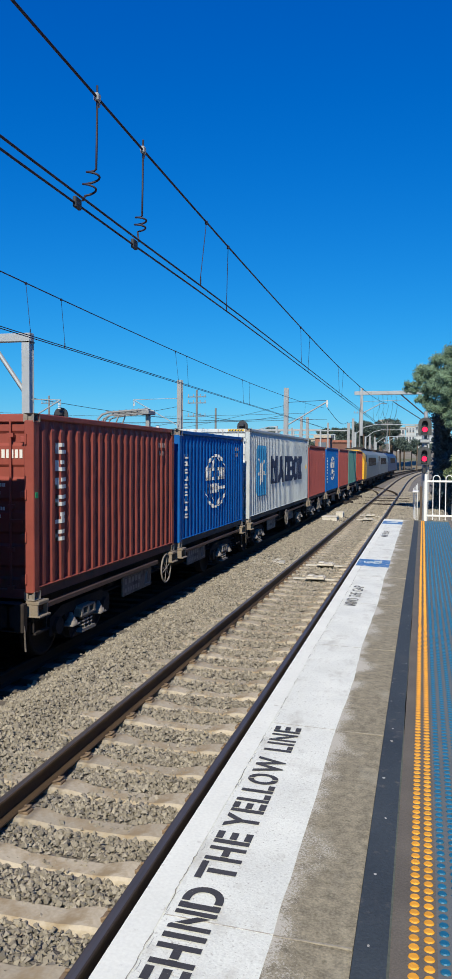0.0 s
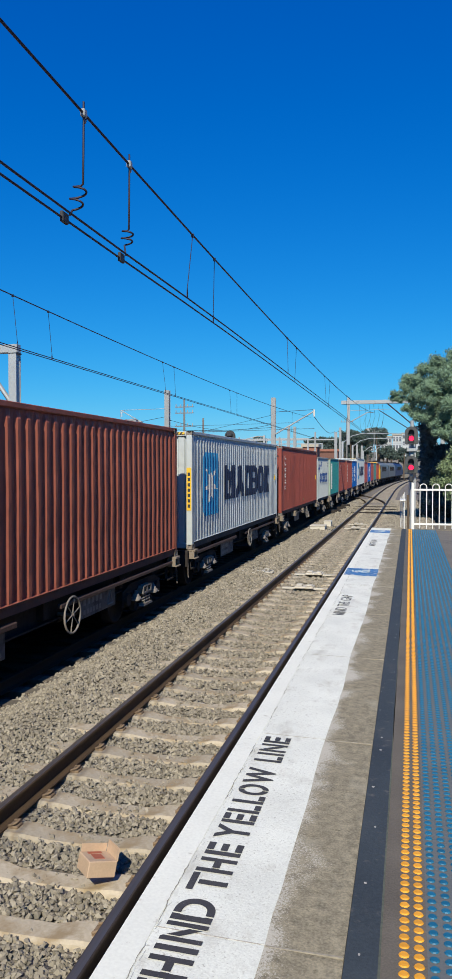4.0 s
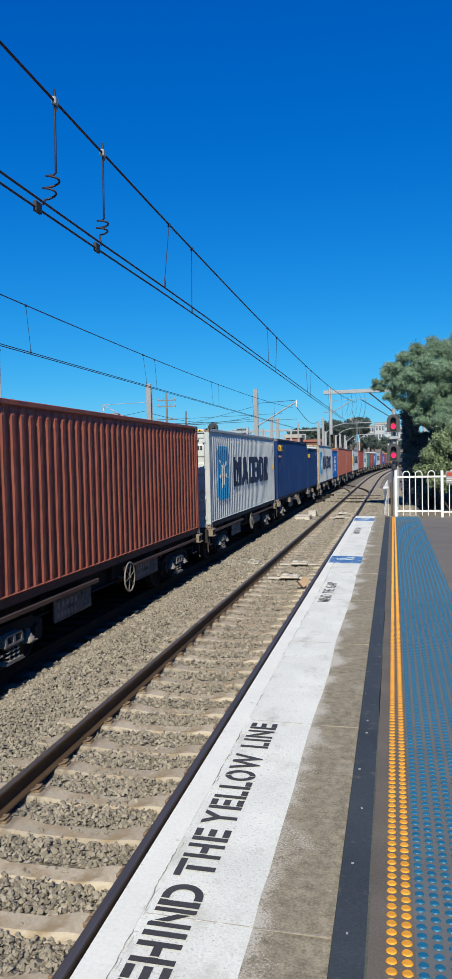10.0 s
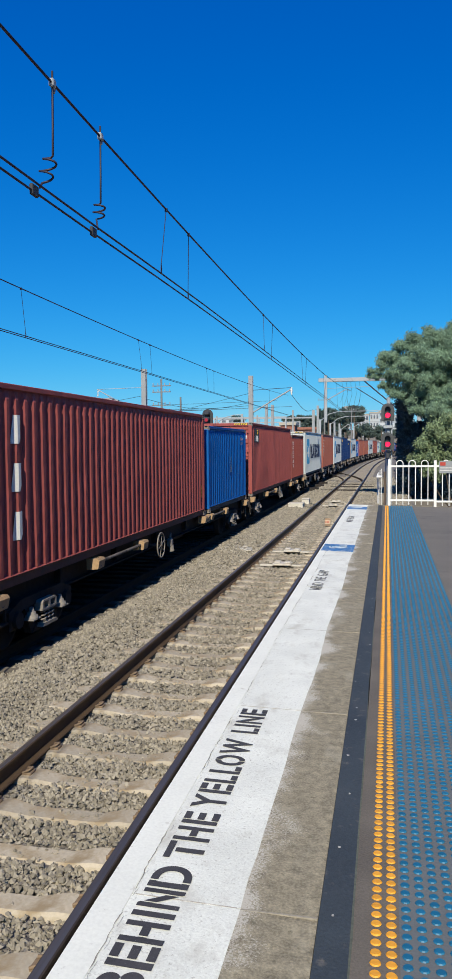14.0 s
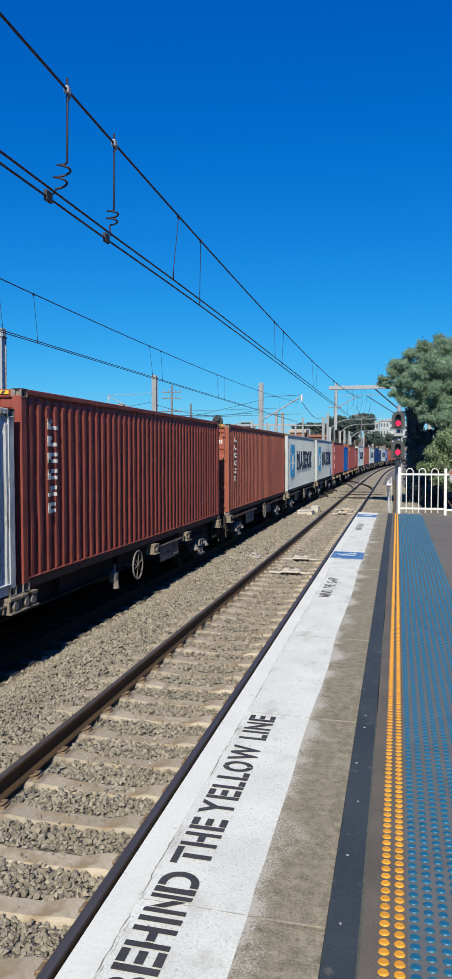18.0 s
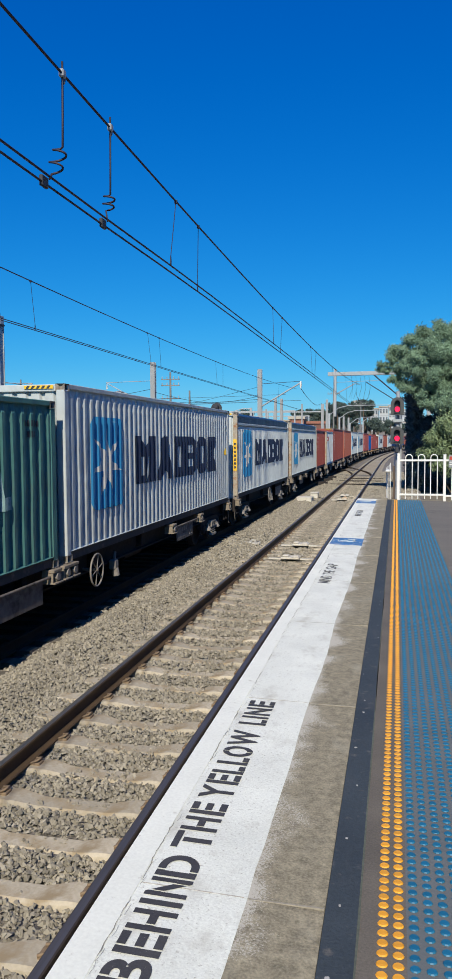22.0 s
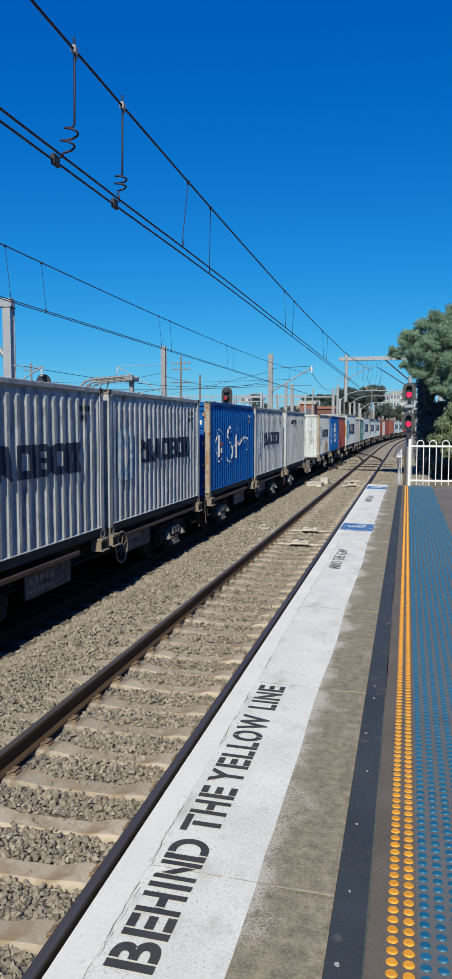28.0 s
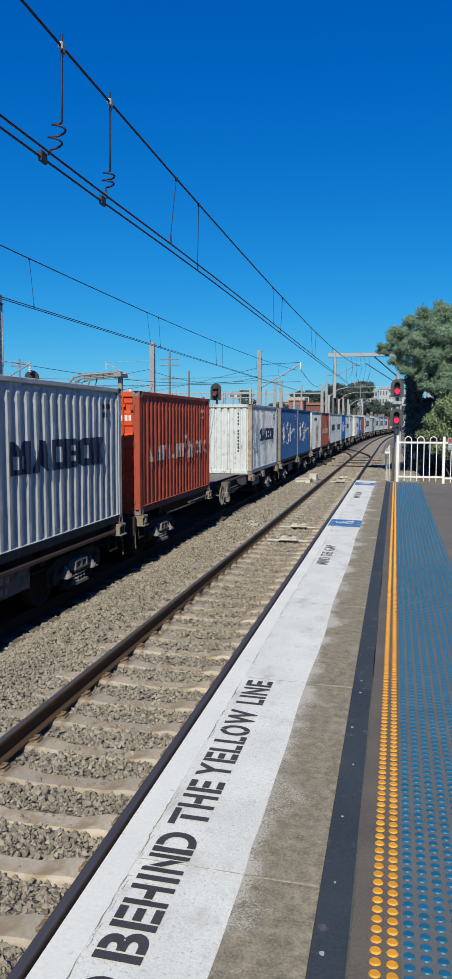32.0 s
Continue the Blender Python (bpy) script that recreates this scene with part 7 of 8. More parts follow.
part("stay_wire", Geo().tube([(2.75, 0, 6.03), (5.1, 0, 3.98)], 0.045, 5).tube([(2.2, 0, 5.57), (4.9, 0, 3.81)], 0.03, 5), M_WIRE, gan, "dark stay wire")

m = h_mast("steel_mast", -15.5, 27.6, 6.4, 0.34, "tall pale grey steel mast beyond the train")
part("beam", Geo().box(-9, 0.2, -0.15, 0.15, 6.24, 6.57, 0.015), M_STEEL, m, "horizontal portal beam")
part("beam_collar", Geo().box(-0.21, 0.215, -0.19, 0.19, 6.18, 6.235, 0.008), M_BLACK, m, "dark collar under the beam")
part("brace", Geo().tube([(-1.62, 0, 6.24), (-0.1, 0, 4.15)], 0.1, 4), M_STEEL, m, "diagonal brace")
cantilever(m, 1, 3.88, 1.45, 0.2)
m = h_mast("steel_mast", -13.75, 42, 6.1, 0.27, "pale grey steel mast beyond the train", M_CONCPOLE)
cantilever(m, -1, 5.0, 2.9)
m = h_mast("steel_mast", -8.55, 48, 6.1, 0.27, "pale grey steel mast beyond the train", M_CONCPOLE)
part("strut", Geo().tube([(0.09, 0, 3.74), (2.66, 0, 5.22)], 0.05, 6), M_STEEL, m, "sloping steel strut")
part("top_tie", Geo().tube([(0.09, 0, 5.18), (2.6, 0, 5.29)], 0.016, 5), M_WIRE, m, "thin top tie")
part("insulator", Geo().tube([(2.62, 0, 5.3), (2.62, 0, 5.06), (2.62, 0, 4.84)], [0.05, 0.07, 0.04], 8), M_MARKW, m, "pale ribbed insulator")
part("tail_wire", Geo().tube([(2.62 - 3.67 * k / 8, 52 * k / 8, 4.85 + 1.5 * k / 8 - 0.6 * math.sin(math.pi * k / 8)) for k in range(9)], 0.02, 5), M_WIRE, m, "dark wire led off to the next mast")
for x, y, top, wd in ((-11.0, 70, 5.46, 0.2), (-10.45, 70, 5.4, 0.24), (-11.5, 73, 5.3, 0.2), (-8.35, 88, 5.7, 0.3), (-8.2, 92, 6.4, 0.26), (-8.15, 121, 5.2, 0.28), (-8.0, 131, 5.3, 0.28), (-30, 90, 4.8, 0.25), (-24, 80, 4.6, 0.2)):
    h_mast("steel_mast", x, y, top, wd, "distant pale steel mast", M_CONCPOLE)
for x0, x1, y, z, r in ((-8.6, 1.6, 100, 6.0, 0.05), (-8.6, 2.6, 118, 6.0, 0.05), (-8.3, 3.4, 140, 5.6, 0.055), (-7.0, 5.5, 165, 6.6, 0.06), (-19.5, -16.2, 85, 5.15, 0.055)):
    t = thing("far_portal", "distant pale steel portal over the tracks", "portal", "overhead line masts", (0, y, 0))
    part("beam", Geo().tube([(x0, 0, z - 1.2), (x0 + 1.2, 0, z - 0.3), (x0 + 2.4, 0, z), (x1, 0, z)], r, 6), M_STEEL, t, "bent steel beam")
    part("post", Geo().box(x0 - 0.12, x0 + 0.12, -0.12, 0.12, -1.7, z - 1.0), M_STEEL, t)
    part("post", Geo().box(x1 - 0.12, x1 + 0.12, -0.12, 0.12, -1.7, z + 0.1), M_STEEL, t)


M_TIMBER = material("weathered_grey_timber", (0.19, 0.19, 0.19), 0.9, vary=0.3, fine=20)


mr = random.Random(41)
for k in range(16):
    y = mr.uniform(70, 130)
    h_mast("steel_mast", y * mr.uniform(-0.30, -0.105), y, mr.uniform(4.3, 6.0) * (0.7 + y / 300), 0.15, "distant pale steel mast", M_CONCPOLE)
for x0, x1, y, z in ((-30, -12, 92, 5.0), (-27, -10.5, 112, 5.6), (-38, -14, 125, 5.4)):
    t = thing("far_portal", "distant slender steel portal over the yard", "portal", "overhead line masts", (0, y, 0))
    part("beam", Geo().box(x0, x1, -0.08, 0.08, z, z + 0.16, 0.01), M_STEEL, t, "thin steel beam")
    for x in (x0 + 0.1, (x0 + x1) / 2, x1 - 0.1):
        part("post", Geo().box(x - 0.09, x + 0.09, -0.09, 0.09, -1.7, z), M_STEEL, t)


def power_pole(x, y, top, arms, label):
    t = thing("power_pole", label, "power pole", "distant power poles", (x, y, 0))
    part("pole", Geo().tube([(0, 0, -1.6), (0, 0, top)], [0.15, 0.09], 8), M_TIMBER, t)
    for z in arms:
        part("cross_arm", Geo().box(-0.95, 0.95, -0.05, 0.05, z - 0.045, z + 0.045), M_TIMBER, t, "grey timber cross arm")
        for k in (-0.85, -0.35, 0.35, 0.85):
            part("insulator", Geo().tube([(k, 0, z + 0.04), (k, 0, z + 0.28)], 0.045, 6), M_STEEL, t)
    return t


power_pole(-21.8, 72, 8.3, (7.6, 7.0, 5.7), "tall pole with two cross arms")
power_pole(-20.4, 74, 6.6, (), "plain thin pole beyond the tracks")
power_pole(-39.5, 75, 8.2, (7.4,), "distant timber power pole with arm")
power_pole(-9.5, 118, 9.2, (8.6,), "distant power pole with cross arm")
power_pole(-6.8, 150, 9.0, (8.4,), "distant power pole with cross arm")


# ---- signals ----


def signal_head(t, z, lit=True, back=False):
    """A rounded black backing plate with a hooded lens."""
    prof = [(-0.2, -0.27)] + [(0.2, -0.27)] + [(0.2 * math.cos(a), 0.08 + 0.2 * math.sin(a)) for a in np.linspace(0, math.pi, 11)]
    h = part("head", Geo().prism(prof, 0.0, 0.05, lambda a, b, u: (a, u, z + b)), material("dusty_black_enamel", (0.055, 0.06, 0.065), 0.6), t, "rounded black backing plate")
    part("recess", Geo().prism([(a * 0.46, b * 0.8) for a, b in prof], -0.03, 0.0, lambda a, b, u: (a, u, z + b)), M_BLACK, h, "black lamp recess")
    part("lens", Geo().tube([(0, -0.034, z - 0.09), (0, -0.05, z - 0.09)], 0.078, 16), M_RED_ON if lit else M_BLACK, h, "glowing red lens")
    part("lens", Geo().tube([(0, -0.034, z + 0.09), (0, -0.045, z + 0.09)], 0.07, 14), M_BLACK, h, "dark lens")
    for dz in (-0.09, 0.09):
        hood = Geo()
        for k in range(9):
            a0, a1 = math.pi * (k - 1) / 7, math.pi * k / 7
            hood.quad((0.09 * math.cos(a0), -0.03, z + dz + 0.09 * math.sin(a0)), (0.09 * math.cos(a1), -0.03, z + dz + 0.09 * math.sin(a1)), (0.085 * math.cos(a1), -0.2, z + dz + 0.085 * math.sin(a1)), (0.085 * math.cos(a0), -0.2, z + dz + 0.085 * math.sin(a0)))
        part("hood", hood, M_BLACK, h, "black lamp hood")
    part("lamp_case", Geo().box(-0.13, 0.13, 0.05, 0.28, z - 0.2, z + 0.2, 0.03), M_BLACK, h)


sg = thing("railway_signal", "two-headed railway signal showing two red lights", "signal", "railway signals", (0.045, 24.0, 0))
part("post", Geo().tube([(0.02, 0.3, -1.6), (0.02, 0.3, 3.1)], 0.06, 10), M_STEEL, sg, "grey steel post")
signal_head(sg, 2.62)
signal_head(sg, 1.72)
part("marker_lamp", Geo().box(-0.06, 0.06, -0.06, 0.1, 1.18, 1.36, 0.02), M_BLACK, sg, "small black marker lamp")
part("bracket", Geo().box(-0.14, 0.16, 0.14, 0.3, 2.12, 2.24, 0.02).box(0.1, 0.14, 0.2, 0.26, 0.3, 2.6), M_STEEL, sg, "grey bracket and ladder rail")
part("ladder", Geo().tube([(-0.06, 0.6, -1.5), (-0.06, 0.6, 2.6)], 0.016, 6).tube([(0.13, 0.6, -1.5), (0.13, 0.6, 2.6)], 0.016, 6), M_STEEL, sg, "narrow steel ladder")
for x, y, z, red in ((-10.0, 42, 3.32, True), (-14.25, 28, 3.2, False)):
    s2 = thing("railway_signal", "black signal head beyond the train", "signal", "railway signals", (x, y, 0))
    part("post", Geo().tube([(0, 0.3, -1.6), (0, 0.3, z)], 0.07, 8), M_STEEL, s2)
    hd = Geo()
    prof = [(-0.31, -0.55), (0.31, -0.55)] + [(0.31 * math.cos(a), 0.1 + 0.31 * math.sin(a)) for a in np.linspace(0, math.pi, 11)]
    h = part("head", Geo().prism(prof, 0, 0.06, lambda a, b, u: (a, u, z + b)), M_BLACK, s2, "rounded black backing plate")
    part("hood", Geo().box(-0.16, 0.16, -0.3, 0, z + 0.05, z + 0.25, 0.05).box(-0.16, 0.16, -0.3, 0, z - 0.25, z - 0.05, 0.05), M_BLACK, h)
    if red:
        part("lens", Geo().tube([(0, -0.31, z - 0.22), (0, -0.33, z - 0.22)], 0.1, 12), M_RED_DIM, h, "glowing red lens")

# roof-mounted current collector of a train parked beyond
pn = thing("parked_train", "parked electric train with a folded pantograph", "train", "", (-12.25, 30.0, 0))
part("body", Geo().box(-1.4, 1.4, -8, 12, -0.9, 2.2, 0.15), M_STEEL, pn, "silver carriage body")
part("roof", Geo().prism([(-1.4, 2.2), (1.4, 2.2), (1.0, 2.55), (-1.0, 2.55)], -8, 12, lambda a, b, t: (a, t, b)), M_WAGONLIT, pn)
for yb in (-5, 0, 5, 9):
    part("window", Geo().box(1.39, 1.42, yb - 1.2, yb + 1.2, 0.5, 1.5, 0.01), M_BLACK, pn, "dark carriage window")
M_PANTO = material("dull_grey_pantograph", (0.27, 0.28, 0.29), 0.6, 0.2, vary=0.2, stain=(0.12, 0.12, 0.12), amount=0.4)
pg = Geo()
for s in (-0.35, 0.35):
    pg.tube([(-1.15, s, 2.95), (-1.1, s, 3.22), (-0.92, s, 3.40), (-0.6, s, 3.49), (1.0, s, 3.60), (1.16, s, 3.56)], 0.05, 6)
    pg.tube([(-0.98, s, 2.95), (-0.85, s, 3.24), (-0.55, s, 3.36), (0.95, s, 3.46)], 0.035, 6).tube([(-0.5, s, 2.5), (-0.15, s, 3.4)], 0.03, 6)
for k in range(7):
    x = -0.7 + 0.28 * k
    pg.tube([(x, -0.35, 3.53 + 0.018 * k), (x, 0.35, 3.53 + 0.018 * k)], 0.03, 5)
part("pantograph", pg, M_PANTO, pn, "grey folded pantograph frame")
part("support_post", Geo().box(0.93, 1.10, -0.1, 0.1, 2.5, 3.42, 0.02).box(0.86, 1.2, -0.42, 0.42, 3.40, 3.56, 0.02), M_PANTO, pn, "upright post with a box head")
part("insulator", Geo().tube([(1.45, 0, 2.52), (1.45, 0, 2.72), (1.45, 0, 2.92)], [0.09, 0.06, 0.09], 8), M_FENCE, pn, "pale ribbed insulator")

# ---- fence ----


def fence_panel(x0, x1, y, z0, top, posts=True):
    f = thing("hooped_fence_panel", "white hoop-topped steel fence panel at the platform end", "fence", "platform end fence", (0, y, 0))
    part("rail_bottom", Geo().box(x0, x1, -0.02, 0.02, z0 + 0.12, z0 + 0.17, 0.006), M_FENCE, f, "bottom rail")
    part("rail_top", Geo().box(x0, x1, -0.02, 0.02, top - 0.18, top - 0.13, 0.006), M_FENCE, f, "top rail")
    n = max(1, int((x1 - x0 - 0.1) / 0.32))
    first = x0 + (x1 - x0 - 0.32 * (n - 1) - 0.17) / 2
    for k in range(n):
        a, b = first + 0.32 * k, first + 0.32 * k + 0.17
        r = (b - a) / 2
        pts = [(a, 0, z0 + 0.03), (a, 0, top - r)] + [((a + b) / 2 - r * math.cos(t), 0, top - r + r * math.sin(t)) for t in np.linspace(0.3, math.pi - 0.3, 7)] + [(b, 0, top - r), (b, 0, z0 + 0.03)]
        part("hoop", Geo().tube(pts, 0.0125, 7), M_FENCE, f)
    return f


def fence_post(x, y, z0, top):
    p = thing("fence_post", "square white steel fence post", "post", "platform end fence posts", (x, y, 0))
    part("post", Geo().box(-0.036, 0.036, -0.036, 0.036, z0, top, 0.008), M_FENCE, p)
    part("cap", Geo().box(-0.04, 0.04, -0.04, 0.04, top, top + 0.012, 0.005), M_FENCE, p)


FY = 20.40
for k, x in enumerate((0.088, 1.265, 2.44, 3.6)):
    fence_post(x, FY, deck_z(x), 1.22 + deck_z(x))
for a, b in ((0.124, 1.229), (1.301, 2.404), (2.476, 3.564)):
    fence_panel(a, b, FY, deck_z(a), 1.2)
sign = thing("warning_sign", "small grey sign with a red band on the fence", "sign", "", (1.56, FY - 0.035, 1.02))
part("plate", Geo().box(-0.2, 0.2, -0.006, 0.0, -0.16, 0.16, 0.004), material("pale_sign_face", (0.26, 0.28, 0.30), 0.6), sign)
part("red_band", Geo().box(-0.18, -0.04, -0.012, -0.0075, 0.04, 0.13), M_REDMARK, sign, "red band")
part("text_bars", Geo().box(-0.18, 0.17, -0.012, -0.0075, -0.03, -0.01).box(-0.18, 0.12, -0.012, -0.0075, -0.09, -0.07), M_MARKW, sign, "unreadable lines")
for k in range(8):
    a = -2.2 * k + 18.6
    f = thing("opposite_fence_panel", "white steel fence panel on the opposite platform", "fence", "opposite platform fence", (-10.6, a, 0))
    for z in (0.15, 1.0):
        part("rail", Geo().box(-0.02, 0.02, -1.05, 1.05, z, z + 0.05, 0.006), M_FENCE, f)
    for j in range(9):
        part("bar", Geo().tube([(0, -1.0 + 0.25 * j, 0.0), (0, -1.0 + 0.25 * j, 1.04)], 0.015, 6), M_FENCE, f)
# short return fence by the track, seen on edge
rt = thing("short_return_fence", "short white slatted return fence beside the track", "fence", "platform end fence", (-0.1, 20.45, 0))
for k in range(4):
    part("slat", Geo().box(-0.03 - 0.035 * k, -0.012 - 0.035 * k, 0.2 * k, 0.2 * k + 0.035, 0.0, 0.98 - 0.05 * k, 0.006), M_FENCE, rt)
part("rail", Geo().box(-0.15, 0.0, -0.02, 0.8, 0.74, 0.775, 0.01), M_FENCE, rt)
part("old_post", Geo().tube([(0.06, 0.1, -0.3), (0.075, 0.1, 0.45), (0.06, 0.1, 0.9)], 0.03, 8), M_BARK, rt, "weathered brown timber post")

# ---- small things by the tracks ----
M_BOXW = material("weathered_white_box", (0.56, 0.53, 0.47), 0.8, vary=0.2, stain=(0.3, 0.25, 0.18), amount=0.4)


def trackside_box(x, y, z, sx, sy, sz, label):
    t = thing("trackside_box", label, "track equipment", "trackside boxes", (x, y, z))
    part("lid", Geo().box(-sx / 2, sx / 2, -sy / 2, sy / 2, sz * 0.8, sz, 0.02), M_BOXW, t)
    part("body", Geo().box(-sx / 2 + 0.02, sx / 2 - 0.02, -sy / 2 + 0.02, sy / 2 - 0.02, -0.1, sz * 0.8, 0.01), M_BOXW, t)
    part("cable", Geo().tube([(sx / 2, 0, 0.05), (sx / 2 + 0.25, -0.3, 0.0), (sx / 2 + 0.7, -0.5, -0.02)], 0.02, 6), M_BLACK, t, "black cable")


trackside_box(-4.25, 36.2, -1.36, 0.75, 0.9, 0.22, "low weathered white trackside box")
trackside_box(-4.0, 38.2, -1.36, 0.4, 0.6, 0.3, "low weathered white trackside box")
for x, y in ((-2.55, 20.8), (-2.5, 18.4), (-2.53, 37.0), (-2.56, 39.5)):
    t = thing("track_magnet", "flat pale plate with a raised block between the rails", "track equipment", "track magnets", (x, y, SLEEPER_TOP))
    part("plate", Geo().box(-0.56, 0.56, -0.05, 0.05, -0.01, 0.03, 0.006), M_BOXW, t)
    part("block", Geo().box(-0.23, 0.23, -0.2, 0.2, 0.03, 0.075, 0.01).box(-0.2, -0.04, -0.14, 0.1, 0.075, 0.12, 0.02).box(0.06, 0.2, -0.14, 0.1, 0.075, 0.11, 0.02), M_BOXW, t)
lit = Geo()
rng = random.Random(8)
for k in range(26):
    x, y = -4.2 + rng.uniform(-0.4, 0.4), 21.2 + rng.uniform(-0.5, 0.5)
    lit.box(x - 0.07, x + 0.07, y - 0.1, y + 0.1, -1.35, -1.325)
tagged(part("pale_gravel_patch", lit, M_BOXW), "patch of pale stones on the ballast", "ballast", kind="stuff")
M_CARD = material("brown_cardboard", (0.50, 0.37, 0.26), 0.85, vary=0.12, fine=60, coarse=6, bump=0.1, stain=(0.33, 0.18, 0.1), amount=0.25)
carton = thing("cardboard_box", "small brown cardboard carton tumbling between the rails", "box")
part("body", Geo().box(-0.10, 0.10, -0.11, 0.11, -0.06, 0.055, 0.006), M_CARD, carton)
part("lid_flap", Geo().box(-0.098, 0.098, -0.112, -0.106, 0.05, 0.14, 0.001), M_CARD, carton, "open lid flap")
part("flap", Geo().box(0.097, 0.102, -0.1, 0.1, 0.05, 0.11, 0.001), M_CARD, carton, "open side flap")
part("print", Geo().box(-0.05, 0.03, -0.03, 0.05, 0.0555, 0.0575).box(0.045, 0.08, -0.05, 0.06, 0.0555, 0.0575), material("red_brown_print", (0.4, 0.12, 0.07), 0.8), carton, "red-brown printed marks")

# crossover between the tracks
xo = thing("crossover", "rusty crossover rails between the two tracks", "railway track", kind="structure")
for off in (-0.7525, 0.7525):
    g = Geo()
    for k in range(24):
        u0, u1 = 58 + 34 * k / 24, 58 + 34 * (k + 1) / 24
        f = lambda u: -2.55 - 3.83 * (lambda t: t * t * (3 - 2 * t))((u - 58) / 34)
        g.prism([(-0.036, 0.0), (0.036, 0.0), (0.036, 0.172), (-0.036, 0.172)], 0, 1, lambda a, b, t: (f(u0 + (u1 - u0) * t) + off + a, u0 + (u1 - u0) * t, SLEEPER_TOP + FAR_DROP * (lambda q: q * q * (3 - 2 * q))((u0 - 58) / 34) + b - 0.003))
    part("rail", g, M_RAIL, xo)
for y in (50, 54, 57.5):
    part("point_rod", Geo().box(-4.9, -0.9, y - 0.05, y + 0.05, -1.38, -1.3, 0.01).box(-5.0, -4.4, y - 0.2, y + 0.35, -1.4, -1.18, 0.02), M_WAGON, xo, "dark point rods and motor")

# ---- trees ----


def lobes(big, seed, each=9, ratio=(0.30, 0.52)):
    """Breaks each large clump (x, y, z, r) into uneven small ones on and in its shell."""
    rr = random.Random(seed)
    out = []
    for x, y, z, r in big:
        for _ in range(each):
            a, h = rr.uniform(0, 2 * math.pi), rr.uniform(-0.75, 1.0)
            q = math.sqrt(max(0, 1 - h * h))
            d = r * rr.uniform(0.45, 0.98)
            out.append((x + d * q * math.cos(a), y + d * q * math.sin(a), z + d * h * 0.85, r * rr.uniform(*ratio)))
    return out


def leaves(centres, count, leaf, seed, squash=(1, 1, 0.8), shell=0.75, slim=(0.25, 0.45)):
    """Many small leaf blades in clumps round the given centres (x, y, z, radius)."""
    rng = np.random.default_rng(seed)
    c = np.array(centres, float)
    wts = c[:, 3] ** 2
    pick = rng.choice(len(c), count, p=wts / wts.sum())
    d = rng.normal(size=(count, 3))
    d /= np.linalg.norm(d, axis=1, keepdims=True)
    rad = c[pick, 3:4] * (shell + (1 - shell) * rng.random((count, 1))) * rng.uniform(0.65, 1.1, (count, 1))
    sub = rng.normal(size=(count, 3)) * c[pick, 3:4] * 0.09
    p = c[pick, :3] + d * rad * np.array(squash) + sub
    # blades lie roughly along the clump's surface and droop
    nrm = d + rng.normal(size=(count, 3)) * 0.75
    nrm /= np.linalg.norm(nrm, axis=1, keepdims=True)
    a = np.cross(nrm, rng.normal(size=(count, 3))) + np.array((0, 0, -0.5))
    a -= nrm * (a * nrm).sum(1, keepdims=True)
    a /= np.linalg.norm(a, axis=1, keepdims=True)
    b = np.cross(nrm, a)
    ln = leaf * rng.uniform(0.6, 1.5, (count, 1))
    wd = ln * rng.uniform(*slim, (count, 1))
    v = np.stack([p - a * ln, p + b * wd, p + a * ln, p - b * wd], 1).reshape(-1, 3)
    f = np.arange(count * 4).reshape(-1, 4)
    me = bpy.data.meshes.new("leaves")
    me.from_pydata(v.tolist(), [], f.tolist())
    me.materials.append(None)
    return me


def tree(x, y, base, label, trunk_h, trunk_r, clumps, count, leaf, mat_, seed, group="", limbs=5):
    t = thing("tree", label, "tree", group, (x, y, base))
    top = (0.1, 0.1, trunk_h)
    part("trunk", Geo().tube([(0, 0, -0.2), (0.05, 0.02, trunk_h * 0.5), top], [trunk_r, trunk_r * 0.8, trunk_r * 0.6], 10), M_BARK, t)
    for cx, cy, cz, r in clumps[3:limbs + 3]:
        mid = (cx * 0.45, cy * 0.45, trunk_h * 0.75 + (cz - trunk_h) * 0.35)
        part("limb", Geo().tube([(0.03, 0.02, trunk_h * 0.62), mid, (cx, cy, cz)], [trunk_r * 0.45, trunk_r * 0.28, trunk_r * 0.08], 6), M_BARK, t)
    if count > 100:
        part("crown", leaves(clumps, count, leaf, seed), mat_, t, "dense uneven crown of small leaves")
    return t


rng = random.Random(12)
